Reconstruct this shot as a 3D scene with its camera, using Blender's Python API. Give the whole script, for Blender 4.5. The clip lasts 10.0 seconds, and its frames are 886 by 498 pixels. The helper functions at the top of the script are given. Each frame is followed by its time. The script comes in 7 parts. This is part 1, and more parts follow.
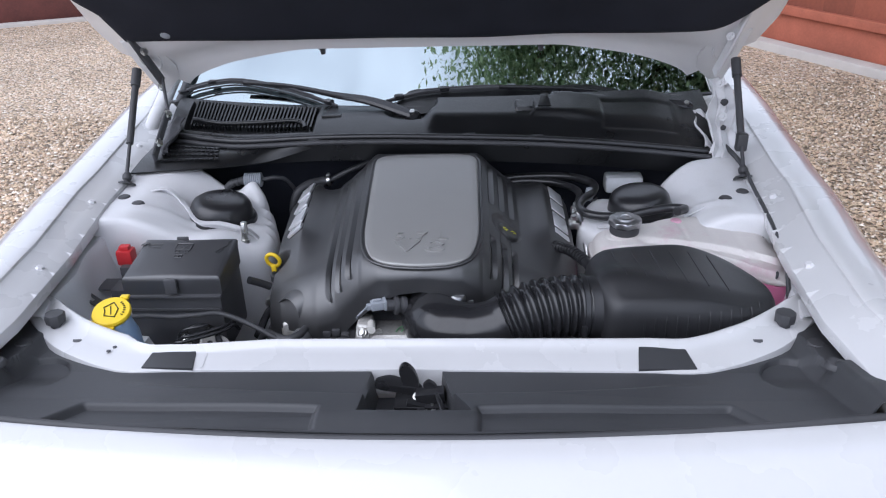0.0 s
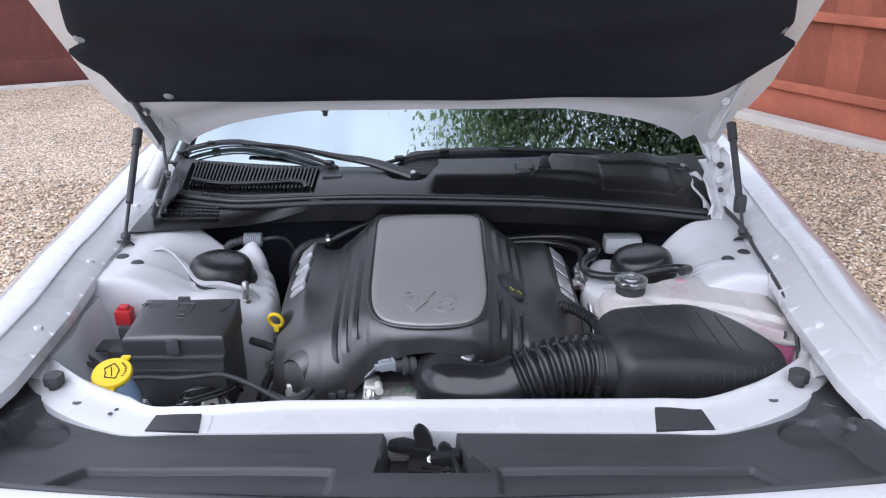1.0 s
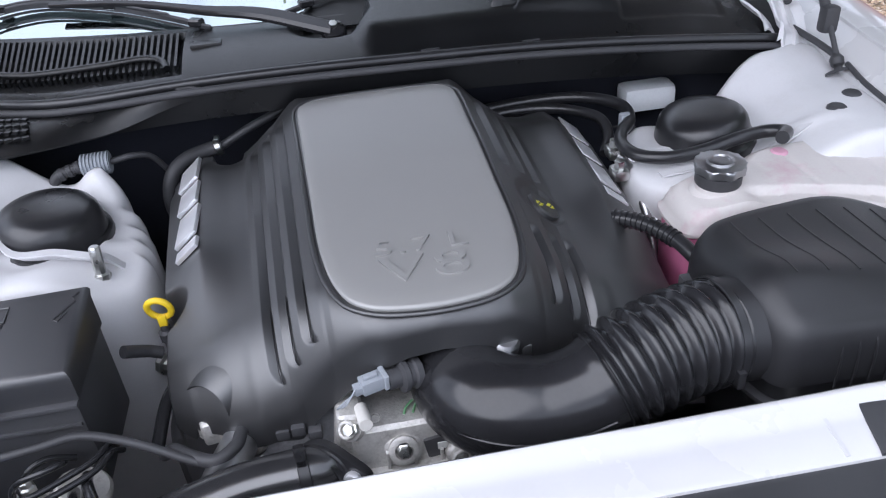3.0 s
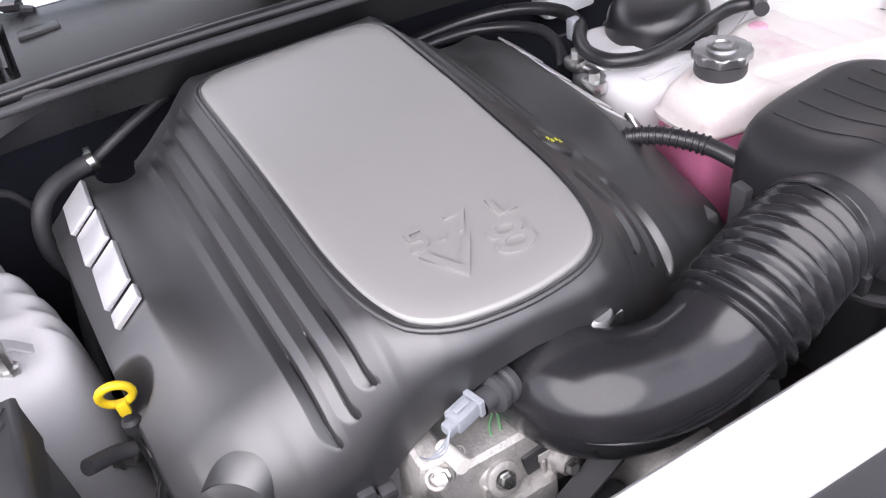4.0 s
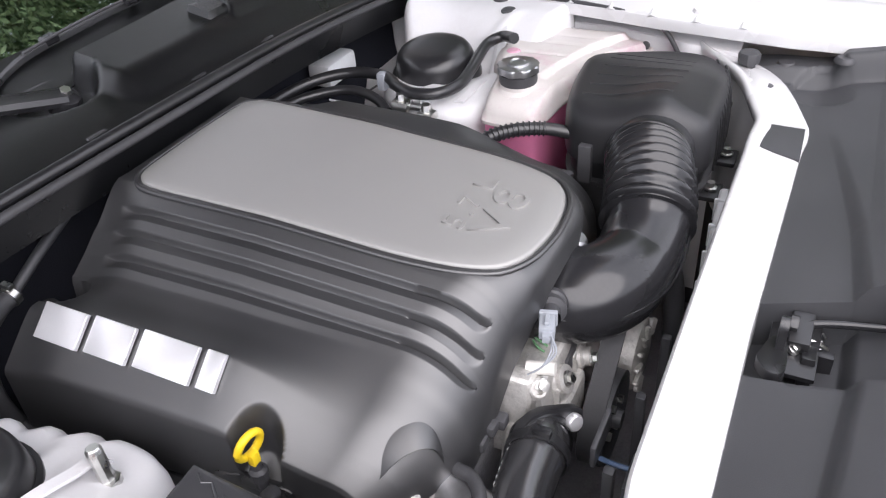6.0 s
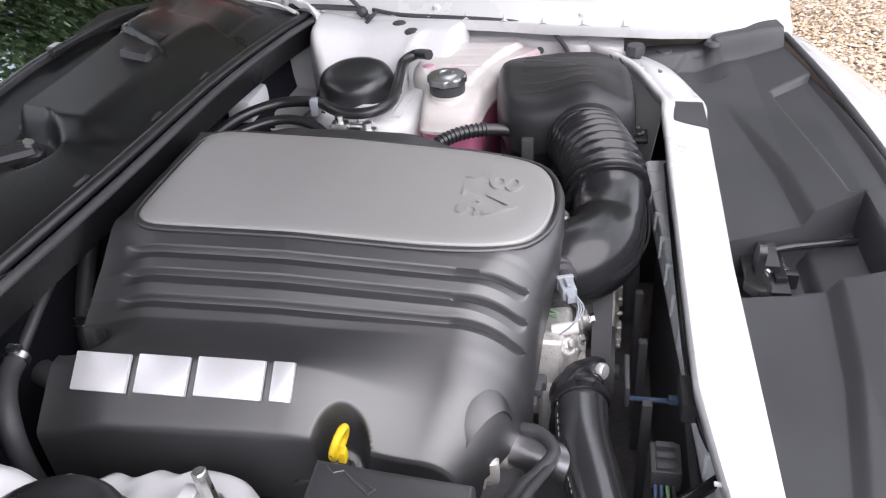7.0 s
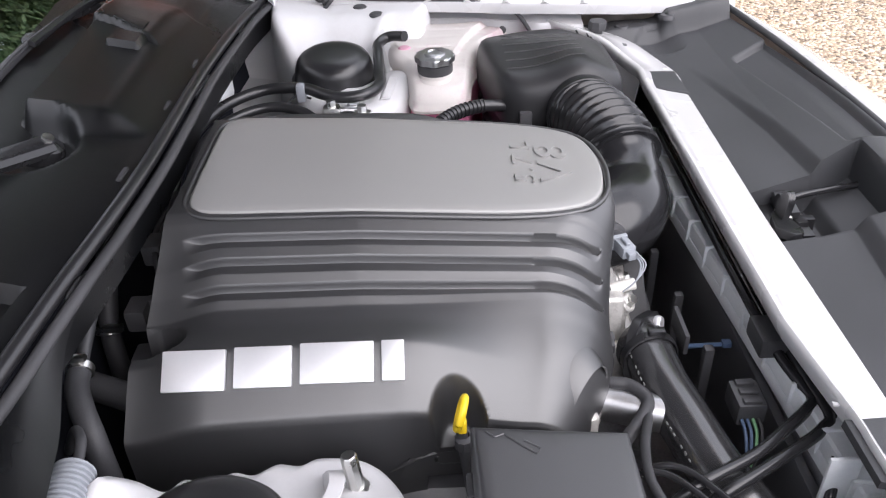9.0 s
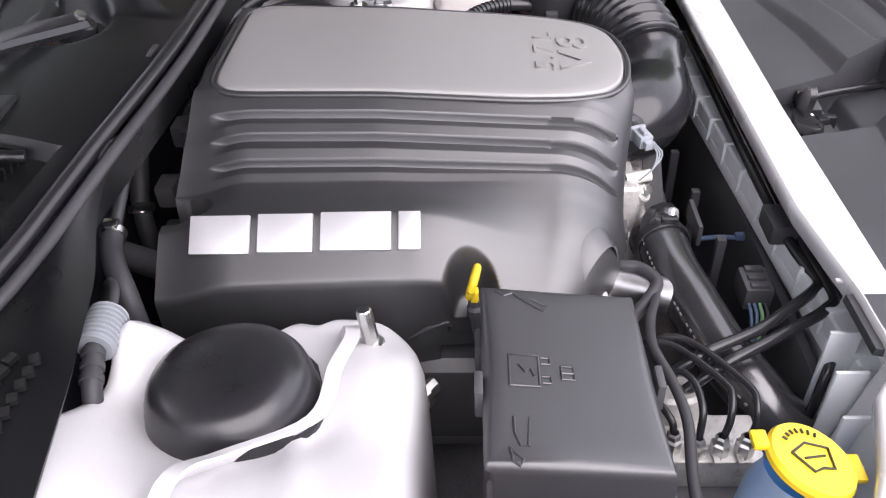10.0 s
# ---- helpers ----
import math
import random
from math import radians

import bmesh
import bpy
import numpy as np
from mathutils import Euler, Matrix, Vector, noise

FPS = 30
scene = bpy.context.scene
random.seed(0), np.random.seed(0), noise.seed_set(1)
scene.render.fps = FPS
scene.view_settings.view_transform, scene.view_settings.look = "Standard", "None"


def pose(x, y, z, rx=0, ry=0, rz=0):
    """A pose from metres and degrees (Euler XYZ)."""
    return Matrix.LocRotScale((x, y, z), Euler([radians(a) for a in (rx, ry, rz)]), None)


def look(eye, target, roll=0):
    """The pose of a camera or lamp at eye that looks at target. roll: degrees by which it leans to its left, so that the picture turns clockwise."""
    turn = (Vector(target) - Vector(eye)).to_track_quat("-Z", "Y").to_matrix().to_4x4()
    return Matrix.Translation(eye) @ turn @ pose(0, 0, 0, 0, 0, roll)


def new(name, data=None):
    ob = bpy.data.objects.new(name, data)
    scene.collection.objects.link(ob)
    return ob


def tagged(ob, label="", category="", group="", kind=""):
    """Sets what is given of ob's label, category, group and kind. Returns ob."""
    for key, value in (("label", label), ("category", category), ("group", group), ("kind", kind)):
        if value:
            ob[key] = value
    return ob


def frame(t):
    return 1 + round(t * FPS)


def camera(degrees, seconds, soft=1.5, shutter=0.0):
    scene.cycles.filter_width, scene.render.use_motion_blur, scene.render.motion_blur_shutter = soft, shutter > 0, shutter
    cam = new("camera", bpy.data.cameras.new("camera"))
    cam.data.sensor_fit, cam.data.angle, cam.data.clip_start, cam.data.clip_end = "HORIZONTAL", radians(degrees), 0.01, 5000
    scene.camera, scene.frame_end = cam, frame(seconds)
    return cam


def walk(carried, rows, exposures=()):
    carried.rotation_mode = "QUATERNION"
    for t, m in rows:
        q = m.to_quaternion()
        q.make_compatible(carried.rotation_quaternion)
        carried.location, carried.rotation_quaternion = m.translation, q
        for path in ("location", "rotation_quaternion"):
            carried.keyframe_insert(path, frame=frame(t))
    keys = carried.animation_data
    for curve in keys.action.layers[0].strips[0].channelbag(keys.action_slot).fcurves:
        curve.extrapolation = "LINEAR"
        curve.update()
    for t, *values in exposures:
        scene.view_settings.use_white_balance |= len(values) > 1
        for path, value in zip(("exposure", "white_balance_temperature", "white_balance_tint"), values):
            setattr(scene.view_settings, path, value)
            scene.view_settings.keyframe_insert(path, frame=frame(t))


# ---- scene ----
cam = camera(58.9, 10.0, soft=1.2)
PATH = [
    (0, (0.124, -1.672, 1.597), (0.022, 0.111, 0.697), -1.8),
    (0.5, (0.091, -1.744, 1.587), (0.025, 0.092, 0.797), -0.9),
    (1, (0.063, -1.67, 1.585), (0.022, 0.183, 0.834), -0.9),
    (1.5, (0.052, -1.554, 1.562), (0.021, 0.278, 0.761), -1.3),
    (2, (0.101, -1.325, 1.522), (0.04, 0.448, 0.598), -2.4),
    (2.5, (0.076, -1.163, 1.475), (0.051, 0.541, 0.428), -3.8),
    (2.7, (0.024, -1.117, 1.455), (0.078, 0.562, 0.371), -4.1),
    (3.8, (-0.207, -0.829, 1.371), (0.335, 0.625, 0.108), -8.4),
    (4, (-0.223, -0.798, 1.365), (0.381, 0.606, 0.075), -9.1),
    (4.5, (-0.34, -0.777, 1.381), (0.498, 0.513, 0.104), -8.7),
    (5, (-0.586, -0.796, 1.424), (0.565, 0.336, 0.243), -5.9),
    (5.2, (-0.601, -0.783, 1.420), (0.614, 0.293, 0.251), -5.1),
    (5.5, (-0.598, -0.739, 1.408), (0.707, 0.235, 0.246), -4.8),
    (5.7, (-0.606, -0.71, 1.409), (0.735, 0.201, 0.238), -4.9),
    (6.8, (-0.817, -0.472, 1.429), (0.778, -0.042, 0.302), -5.2),
    (7, (-0.811, -0.461, 1.42), (0.801, -0.082, 0.299), -5.1),
    (7.5, (-0.823, -0.312, 1.422), (0.822, -0.102, 0.305), -4.1),
    (8, (-0.842, -0.228, 1.413), (0.815, -0.127, 0.297), -3.3),
    (8.5, (-0.843, -0.221, 1.411), (0.811, -0.177, 0.286), -2.8),
    (9, (-0.851, -0.221, 1.412), (0.786, -0.2, 0.263), -2.7),
    (9.5, (-0.871, -0.227, 1.41), (0.73, -0.184, 0.212), -2.8),
    (10, (-0.911, -0.234, 1.374), (0.631, -0.133, 0.105), -3.1),
]
walk(cam, [(t, look(eye, target, roll)) for t, eye, target, roll in PATH],
     exposures=[(0.0, -0.20, 5750, 14), (0.9, -0.07, 5750, 14), (2.7, 0.02, 5750, 14), (4.2, 0.86, 6400, 20), (5.5, 0.68, 6400, 16), (8.0, 0.58, 6350, 17), (9.5, 0.68, 6350, 16), (10.0, 0.83, 6450, 20)])

# ---- light ----
world = bpy.data.worlds.new("sky")
scene.world = world
world.use_nodes = True
wn, wl = world.node_tree.nodes, world.node_tree.links
sky = wn.new("ShaderNodeTexSky")
sky.sky_type, sky.sun_disc = "NISHITA", False
sky.sun_elevation, sky.sun_rotation = radians(48), radians(235)
sky.dust_density, sky.air_density = 2.5, 1.0
cl = wn.new("ShaderNodeTexNoise")
cl.inputs["Scale"].default_value, cl.inputs["Detail"].default_value = 1.7, 6
clr = wn.new("ShaderNodeValToRGB")
clr.color_ramp.elements[0].position, clr.color_ramp.elements[1].position = 0.22, 0.46
cmix = wn.new("ShaderNodeMix")
cmix.data_type = "RGBA"
cmix.inputs["B"].default_value = (13.4, 13.9, 14.8, 1)
wl.new(cl.outputs["Fac"], clr.inputs["Fac"])
wl.new(clr.outputs["Color"], cmix.inputs["Factor"])
wl.new(sky.outputs["Color"], cmix.inputs["A"])
wl.new(cmix.outputs["Result"], wn["Background"].inputs["Color"])
wn["Background"].inputs["Strength"].default_value = 0.105

sun = new("sun", bpy.data.lights.new("sun", "SUN"))
sun.data.energy, sun.data.angle, sun.data.color = 2.5, radians(70), (1.0, 0.96, 0.92)
sun.matrix_world = look((-5.0, -4.2, 7.2), (0, 0, 0))


# ---- materials ----
def material(name, color, rough=0.5, metal=0.0, var=0.12, scale=8.0, grain=250.0, bump=0.0, coat=0.0, spec=0.5, ior=1.5, dirt=None, dirt_amount=0.3, rough_var=0.1):
    m = bpy.data.materials.new(name)
    m.use_nodes = True
    nt = m.node_tree
    b = nt.nodes["Principled BSDF"]
    tc = nt.nodes.new("ShaderNodeTexCoord")
    n1 = nt.nodes.new("ShaderNodeTexNoise")
    n1.inputs["Scale"].default_value, n1.inputs["Detail"].default_value = scale, 5
    n2 = nt.nodes.new("ShaderNodeTexNoise")
    n2.inputs["Scale"].default_value, n2.inputs["Detail"].default_value = grain, 3
    for n in (n1, n2):
        nt.links.new(tc.outputs["Object"], n.inputs["Vector"])
    mixn = nt.nodes.new("ShaderNodeMath")
    mixn.operation = "MULTIPLY_ADD"
    mixn.inputs[1].default_value = 0.35
    nt.links.new(n2.outputs["Fac"], mixn.inputs[0])
    nt.links.new(n1.outputs["Fac"], mixn.inputs[2])
    ramp = nt.nodes.new("ShaderNodeValToRGB")
    e = ramp.color_ramp.elements
    e[0].position, e[1].position = 0.4, 0.95
    lo = tuple(c * (1 - var) for c in color)
    hi = tuple(min(1, c * (1 + var)) for c in color)
    e[0].color, e[1].color = (*lo, 1), (*hi, 1)
    nt.links.new(mixn.outputs[0], ramp.inputs["Fac"])
    out = ramp.outputs["Color"]
    if dirt:
        n3 = nt.nodes.new("ShaderNodeTexNoise")
        n3.inputs["Scale"].default_value, n3.inputs["Detail"].default_value, n3.inputs["Roughness"].default_value = scale * 2.3, 8, 0.7
        nt.links.new(tc.outputs["Object"], n3.inputs["Vector"])
        r3 = nt.nodes.new("ShaderNodeMapRange")
        r3.inputs["From Min"].default_value, r3.inputs["From Max"].default_value = 0.52, 0.75
        r3.inputs["To Max"].default_value = dirt_amount
        nt.links.new(n3.outputs["Fac"], r3.inputs["Value"])
        mx = nt.nodes.new("ShaderNodeMix")
        mx.data_type = "RGBA"
        mx.inputs["B"].default_value = (*dirt, 1)
        nt.links.new(r3.outputs["Result"], mx.inputs["Factor"])
        nt.links.new(out, mx.inputs["A"])
        out = mx.outputs["Result"]
    nt.links.new(out, b.inputs["Base Color"])
    rr = nt.nodes.new("ShaderNodeMapRange")
    rr.inputs["To Min"].default_value, rr.inputs["To Max"].default_value = max(0.02, rough - rough_var), min(1, rough + rough_var)
    nt.links.new(n1.outputs["Fac"], rr.inputs["Value"])
    nt.links.new(rr.outputs["Result"], b.inputs["Roughness"])
    b.inputs["Metallic"].default_value = metal
    b.inputs["Coat Weight"].default_value = coat
    b.inputs["Coat Roughness"].default_value = 0.05
    b.inputs["Specular IOR Level"].default_value = spec
    b.inputs["IOR"].default_value = ior
    if bump:
        bp = nt.nodes.new("ShaderNodeBump")
        bp.inputs["Strength"].default_value, bp.inputs["Distance"].default_value = bump, 0.001
        nt.links.new(n2.outputs["Fac"], bp.inputs["Height"])
        nt.links.new(bp.outputs["Normal"], b.inputs["Normal"])
    return m


PAINT = material("white_car_paint", (0.59, 0.586, 0.592), 0.28, var=0.02, coat=0.8)
# the body's white again, lightened to stand for light bounced up under the bonnet
UNDER = material("white_paint_bounce_lit", (0.74, 0.735, 0.735), 0.4, var=0.03, coat=0.2)
BAY = material("white_bay_paint", (0.66, 0.655, 0.668), 0.42, var=0.04, coat=0.15, dirt=(0.42, 0.40, 0.38), dirt_amount=0.22, scale=5)
COVER = material("black_moulded_plastic", (0.015, 0.015, 0.0165), 0.47, var=0.2, grain=900, bump=0.10, rough_var=0.03, spec=1.0, ior=1.67)
LID = material("satin_black_lid", (0.028, 0.028, 0.031), 0.42, var=0.2, grain=900, bump=0.14, rough_var=0.05, spec=0.9, ior=1.6)
BOXM = material("dull_black_box_plastic", (0.020, 0.020, 0.022), 0.42, var=0.25, grain=800, bump=0.15, rough_var=0.05, spec=0.5)
CAPR = material("smooth_black_rubber", (0.019, 0.019, 0.021), 0.30, var=0.3, scale=14, rough_var=0.08, spec=0.6)
COWL = material("black_cowl_plastic", (0.0055, 0.0058, 0.0066), 0.30, var=0.3, grain=1100, bump=0.30, spec=0.55)
PLASTIC = material("black_plastic", (0.070, 0.070, 0.075), 0.38, var=0.25, grain=600, bump=0.1)
PANEL = material("grained_black_panel", (0.046, 0.047, 0.051), 0.50, var=0.2, grain=1200, bump=0.25)
GLOSS = material("glossy_black_plastic", (0.020, 0.020, 0.022), 0.19, var=0.2, scale=12, rough_var=0.05)
RUBBER = material("black_rubber", (0.048, 0.048, 0.052), 0.55, var=0.3, grain=500, bump=0.15)
# dark metal, its colour lightened to stand for glare veiling the bay's depths
WELL = material("glare_lifted_dark_metal", (0.26, 0.26, 0.275), 0.6, var=0.5)
DARK = material("dull_dark_metal", (0.10, 0.10, 0.108), 0.7, var=0.4)
LINER = material("black_felt_liner", (0.022, 0.024, 0.033), 0.9, var=0.25, grain=700, bump=0.6, spec=0.2)
PLATE = material("satin_silver_plate", (0.32, 0.316, 0.308), 0.46, metal=0.25, var=0.03, grain=1500, bump=0.04, rough_var=0.03)
CHROME = material("bright_satin_chrome", (0.86, 0.86, 0.88), 0.36, metal=0.65, var=0.03)
ALU = material("cast_aluminium", (0.60, 0.585, 0.56), 0.52, metal=0.55, var=0.2, scale=30, grain=300, bump=0.9, dirt=(0.15, 0.135, 0.12), dirt_amount=0.6)
STEEL = material("zinc_steel", (0.62, 0.62, 0.60), 0.3, metal=1.0, var=0.1, scale=40)
YELLOW = material("yellow_plastic", (0.85, 0.60, 0.02), 0.4, var=0.06)
LIMEP = material("yellow_green_print", (0.62, 0.60, 0.05), 0.5, var=0.08)
RED = material("red_plastic", (0.55, 0.03, 0.035), 0.4, var=0.1)
GREYP = material("light_grey_plastic", (0.30, 0.32, 0.35), 0.5, var=0.1)
WOOD = material("red_brown_fence_wood", (0.38, 0.115, 0.068), 0.75, var=0.3, scale=3, grain=60, bump=0.5)
CONCRETE = material("pale_concrete", (0.52, 0.49, 0.46), 0.85, var=0.12, scale=4, grain=150, bump=0.5)
INK = material("dark_ink", (0.03, 0.03, 0.02), 0.6, var=0.1)
PALEINK = material("pale_print", (0.6, 0.6, 0.58), 0.6, var=0.1)
FAINT = material("faint_print", (0.30, 0.30, 0.29), 0.6, var=0.2)
BLUEW = material("blue_wire_sleeve", (0.09, 0.14, 0.24), 0.5, var=0.1)
WHITEP = material("white_plastic", (0.72, 0.70, 0.66), 0.45, var=0.08)
BLUEF = material("blue_washer_fluid", (0.05, 0.25, 0.62), 0.25, var=0.1)
BARK = material("bark", (0.12, 0.085, 0.06), 0.9, var=0.4, scale=6, bump=0.8)
GLOSS_HOSE = material("satin_black_rubber", (0.030, 0.030, 0.032), 0.21, var=0.25, scale=20, spec=0.9, ior=1.6, rough_var=0.06)
CHROME_DARK = material("worn_chrome", (0.50, 0.50, 0.51), 0.36, metal=1.0, var=0.15, scale=30)
TANKGREY = material("pale_grey_plastic", (0.74, 0.76, 0.78), 0.5, var=0.1)
GREENM = material("green_paint_mark", (0.20, 0.42, 0.22), 0.7, var=0.2)
TYRE = material("tyre_rubber", (0.02, 0.02, 0.02), 0.8, var=0.2)


def translucent(name, color, clear, rough=0.35, tint=None):
    """Milky moulded plastic: some light scatters, some passes straight."""
    m = material(name, color, rough, var=0.08, scale=5 if tint else 14, dirt=tint, dirt_amount=0.75)
    nt = m.node_tree
    b = nt.nodes["Principled BSDF"]
    o = nt.nodes["Material Output"]
    tl = nt.nodes.new("ShaderNodeBsdfTranslucent")
    tl.inputs["Color"].default_value = (*color, 1)
    tp = nt.nodes.new("ShaderNodeBsdfTransparent")
    tp.inputs["Color"].default_value = (*color, 1)
    m1, m2 = nt.nodes.new("ShaderNodeMixShader"), nt.nodes.new("ShaderNodeMixShader")
    m1.inputs["Fac"].default_value, m2.inputs["Fac"].default_value = 0.18, clear
    nt.links.new(b.outputs[0], m1.inputs[1])
    nt.links.new(tl.outputs[0], m1.inputs[2])
    nt.links.new(m1.outputs[0], m2.inputs[1])
    nt.links.new(tp.outputs[0], m2.inputs[2])
    nt.links.new(m2.outputs[0], o.inputs["Surface"])
    return m


TANK = translucent("milky_tank_plastic", (0.80, 0.76, 0.735), 0.08, tint=(0.66, 0.37, 0.47))
TANKPINK = translucent("pink_filled_plastic", (0.84, 0.26, 0.46), 0.06)
PINKST = translucent("pink_stain_plastic", (0.80, 0.46, 0.58), 0.1)
CLEARW = translucent("milky_washer_plastic", (0.62, 0.78, 0.93), 0.40)


def glass_material(name):
    m = bpy.data.materials.new(name)
    m.use_nodes = True
    nt = m.node_tree
    nt.nodes.remove(nt.nodes["Principled BSDF"])
    g = nt.nodes.new("ShaderNodeBsdfGlossy")
    g.inputs["Roughness"].default_value = 0.015
    g.inputs["Color"].default_value = (0.88, 0.98, 1.0, 1)
    t = nt.nodes.new("ShaderNodeBsdfTransparent")
    t.inputs["Color"].default_value = (0.55, 0.66, 0.62, 1)
    f = nt.nodes.new("ShaderNodeFresnel")
    f.inputs["IOR"].default_value = 9.5
    x = nt.nodes.new("ShaderNodeMixShader")
    nt.links.new(f.outputs[0], x.inputs["Fac"])
    nt.links.new(t.outputs[0], x.inputs[1])
    nt.links.new(g.outputs[0], x.inputs[2])
    nt.links.new(x.outputs[0], nt.nodes["Material Output"].inputs["Surface"])
    return m


GLASS = glass_material("windscreen_glass")


def gravel_material(name, per_stone):
    m = bpy.data.materials.new(name)
    m.use_nodes = True
    nt = m.node_tree
    b = nt.nodes["Principled BSDF"]
    b.inputs["Roughness"].default_value = 0.85
    tc = nt.nodes.new("ShaderNodeTexCoord")
    ramp = nt.nodes.new("ShaderNodeValToRGB")
    cr = ramp.color_ramp
    cr.elements[0].position, cr.elements[0].color = 0.0, (0.17, 0.135, 0.105, 1)
    cr.elements[1].position, cr.elements[1].color = 1.0, (0.95, 0.87, 0.76, 1)
    for p, c in ((0.25, (0.46, 0.355, 0.25)), (0.5, (0.76, 0.585, 0.41)), (0.75, (0.56, 0.40, 0.29))):
        e = cr.elements.new(p)
        e.color = (*c, 1)
    big = nt.nodes.new("ShaderNodeTexNoise")
    big.inputs["Scale"].default_value, big.inputs["Detail"].default_value = 0.9, 4
    nt.links.new(tc.outputs["Object"], big.inputs["Vector"])
    mul = nt.nodes.new("ShaderNodeMix")
    mul.data_type, mul.blend_type = "RGBA", "MULTIPLY"
    mul.inputs["Factor"].default_value = 0.6
    br = nt.nodes.new("ShaderNodeMapRange")
    br.inputs["From Min"].default_value, br.inputs["From Max"].default_value = 0.3, 0.7
    br.inputs["To Min"].default_value, br.inputs["To Max"].default_value = 0.7, 1.15
    nt.links.new(big.outputs["Fac"], br.inputs["Value"])
    if per_stone:
        geo = nt.nodes.new("ShaderNodeNewGeometry")
        nt.links.new(geo.outputs["Random Per Island"], ramp.inputs["Fac"])
    else:
        v = nt.nodes.new("ShaderNodeTexVoronoi")
        v.inputs["Scale"].default_value = 55
        nt.links.new(tc.outputs["Object"], v.inputs["Vector"])
        sep = nt.nodes.new("ShaderNodeSeparateColor")
        nt.links.new(v.outputs["Color"], sep.inputs[0])
        nt.links.new(sep.outputs[0], ramp.inputs["Fac"])
        bp = nt.nodes.new("ShaderNodeBump")
        bp.inputs["Strength"].default_value, bp.inputs["Distance"].default_value = 1.0, 0.02
        bp.invert = True
        nt.links.new(v.outputs["Distance"], bp.inputs["Height"])
        nt.links.new(bp.outputs["Normal"], b.inputs["Normal"])
    nt.links.new(ramp.outputs["Color"], mul.inputs["A"])
    nt.links.new(br.outputs["Result"], mul.inputs["B"])
    nt.links.new(mul.outputs["Result"], b.inputs["Base Color"])
    return m


GRAVEL = gravel_material("gravel_bed", False)
STONES = gravel_material("gravel_stones", True)


def leaf_material(name):
    m = bpy.data.materials.new(name)
    m.use_nodes = True
    nt = m.node_tree
    b = nt.nodes["Principled BSDF"]
    geo = nt.nodes.new("ShaderNodeNewGeometry")
    ramp = nt.nodes.new("ShaderNodeValToRGB")
    ramp.color_ramp.elements[0].color = (0.10, 0.16, 0.08, 1)
    ramp.color_ramp.elements[1].color = (0.30, 0.40, 0.23, 1)
    nt.links.new(geo.outputs["Random Per Island"], ramp.inputs["Fac"])
    nt.links.new(ramp.outputs["Color"], b.inputs["Base Color"])
    b.inputs["Roughness"].default_value = 0.6
    tl = nt.nodes.new("ShaderNodeBsdfTranslucent")
    nt.links.new(ramp.outputs["Color"], tl.inputs["Color"])
    mx = nt.nodes.new("ShaderNodeMixShader")
    mx.inputs["Fac"].default_value = 0.55
    nt.links.new(b.outputs[0], mx.inputs[1])
    nt.links.new(tl.outputs[0], mx.inputs[2])
    nt.links.new(mx.outputs[0], nt.nodes["Material Output"].inputs["Surface"])
    return m


LEAF = leaf_material("leaves")


# ---- builders ----
def thing(name, at, label, category, group="", kind=""):
    e = new(name)
    e.empty_display_size = 0.05
    e.location = at
    tagged(e, label, category, group, kind)
    return e


def root_of(ob):
    """Where an object's own origin lies in the world."""
    m = Matrix()
    while ob is not None:
        m = ob.matrix_parent_inverse @ Matrix.Translation(ob.location) @ m if ob.parent else Matrix.Translation(ob.location) @ m
        ob = ob.parent
    return m.translation


def part(name, bm, material, parent=None, label="", angle=35, kind="", category=""):
    me = bpy.data.meshes.new(name)
    bmesh.ops.recalc_face_normals(bm, faces=bm.faces)
    for f in bm.faces:
        f.smooth = True
    bm.to_mesh(me)
    bm.free()
    me.set_sharp_from_angle(angle=radians(angle))
    me.materials.append(material)
    ob = new(name, me)
    if parent is not None:
        ob.parent = parent
        ob.matrix_parent_inverse = Matrix.Translation(-root_of(parent))
    tagged(ob, label, category, "", kind)
    return ob


def rbox(bm, c, size, bevel=0.003, seg=2, rot=None):
    made = bmesh.ops.create_cube(bm, size=1)["verts"]
    m = Matrix.Translation(c) @ (rot or Matrix()) @ Matrix.Diagonal((*size, 1))
    bmesh.ops.transform(bm, matrix=m, verts=made)
    if bevel:
        edges = list({e for v in made for e in v.link_edges})
        bmesh.ops.bevel(bm, geom=edges, offset=bevel, segments=seg, affect="EDGES", profile=0.6)
    return bm


def smooth_line(pts, n=8):
    """Points of a Catmull-Rom line through pts."""
    P = [Vector(p) for p in pts]
    P = [2 * P[0] - P[1], *P, 2 * P[-1] - P[-2]]
    out = []
    for i in range(1, len(P) - 2):
        a, b, c, d = P[i - 1:i + 3]
        for k in range(n):
            t = k / n
            out.append(0.5 * (2 * b + (c - a) * t + (2 * a - 5 * b + 4 * c - d) * t * t + (3 * b - a - 3 * c + d) * t ** 3))
    out.append(P[-2])
    return out


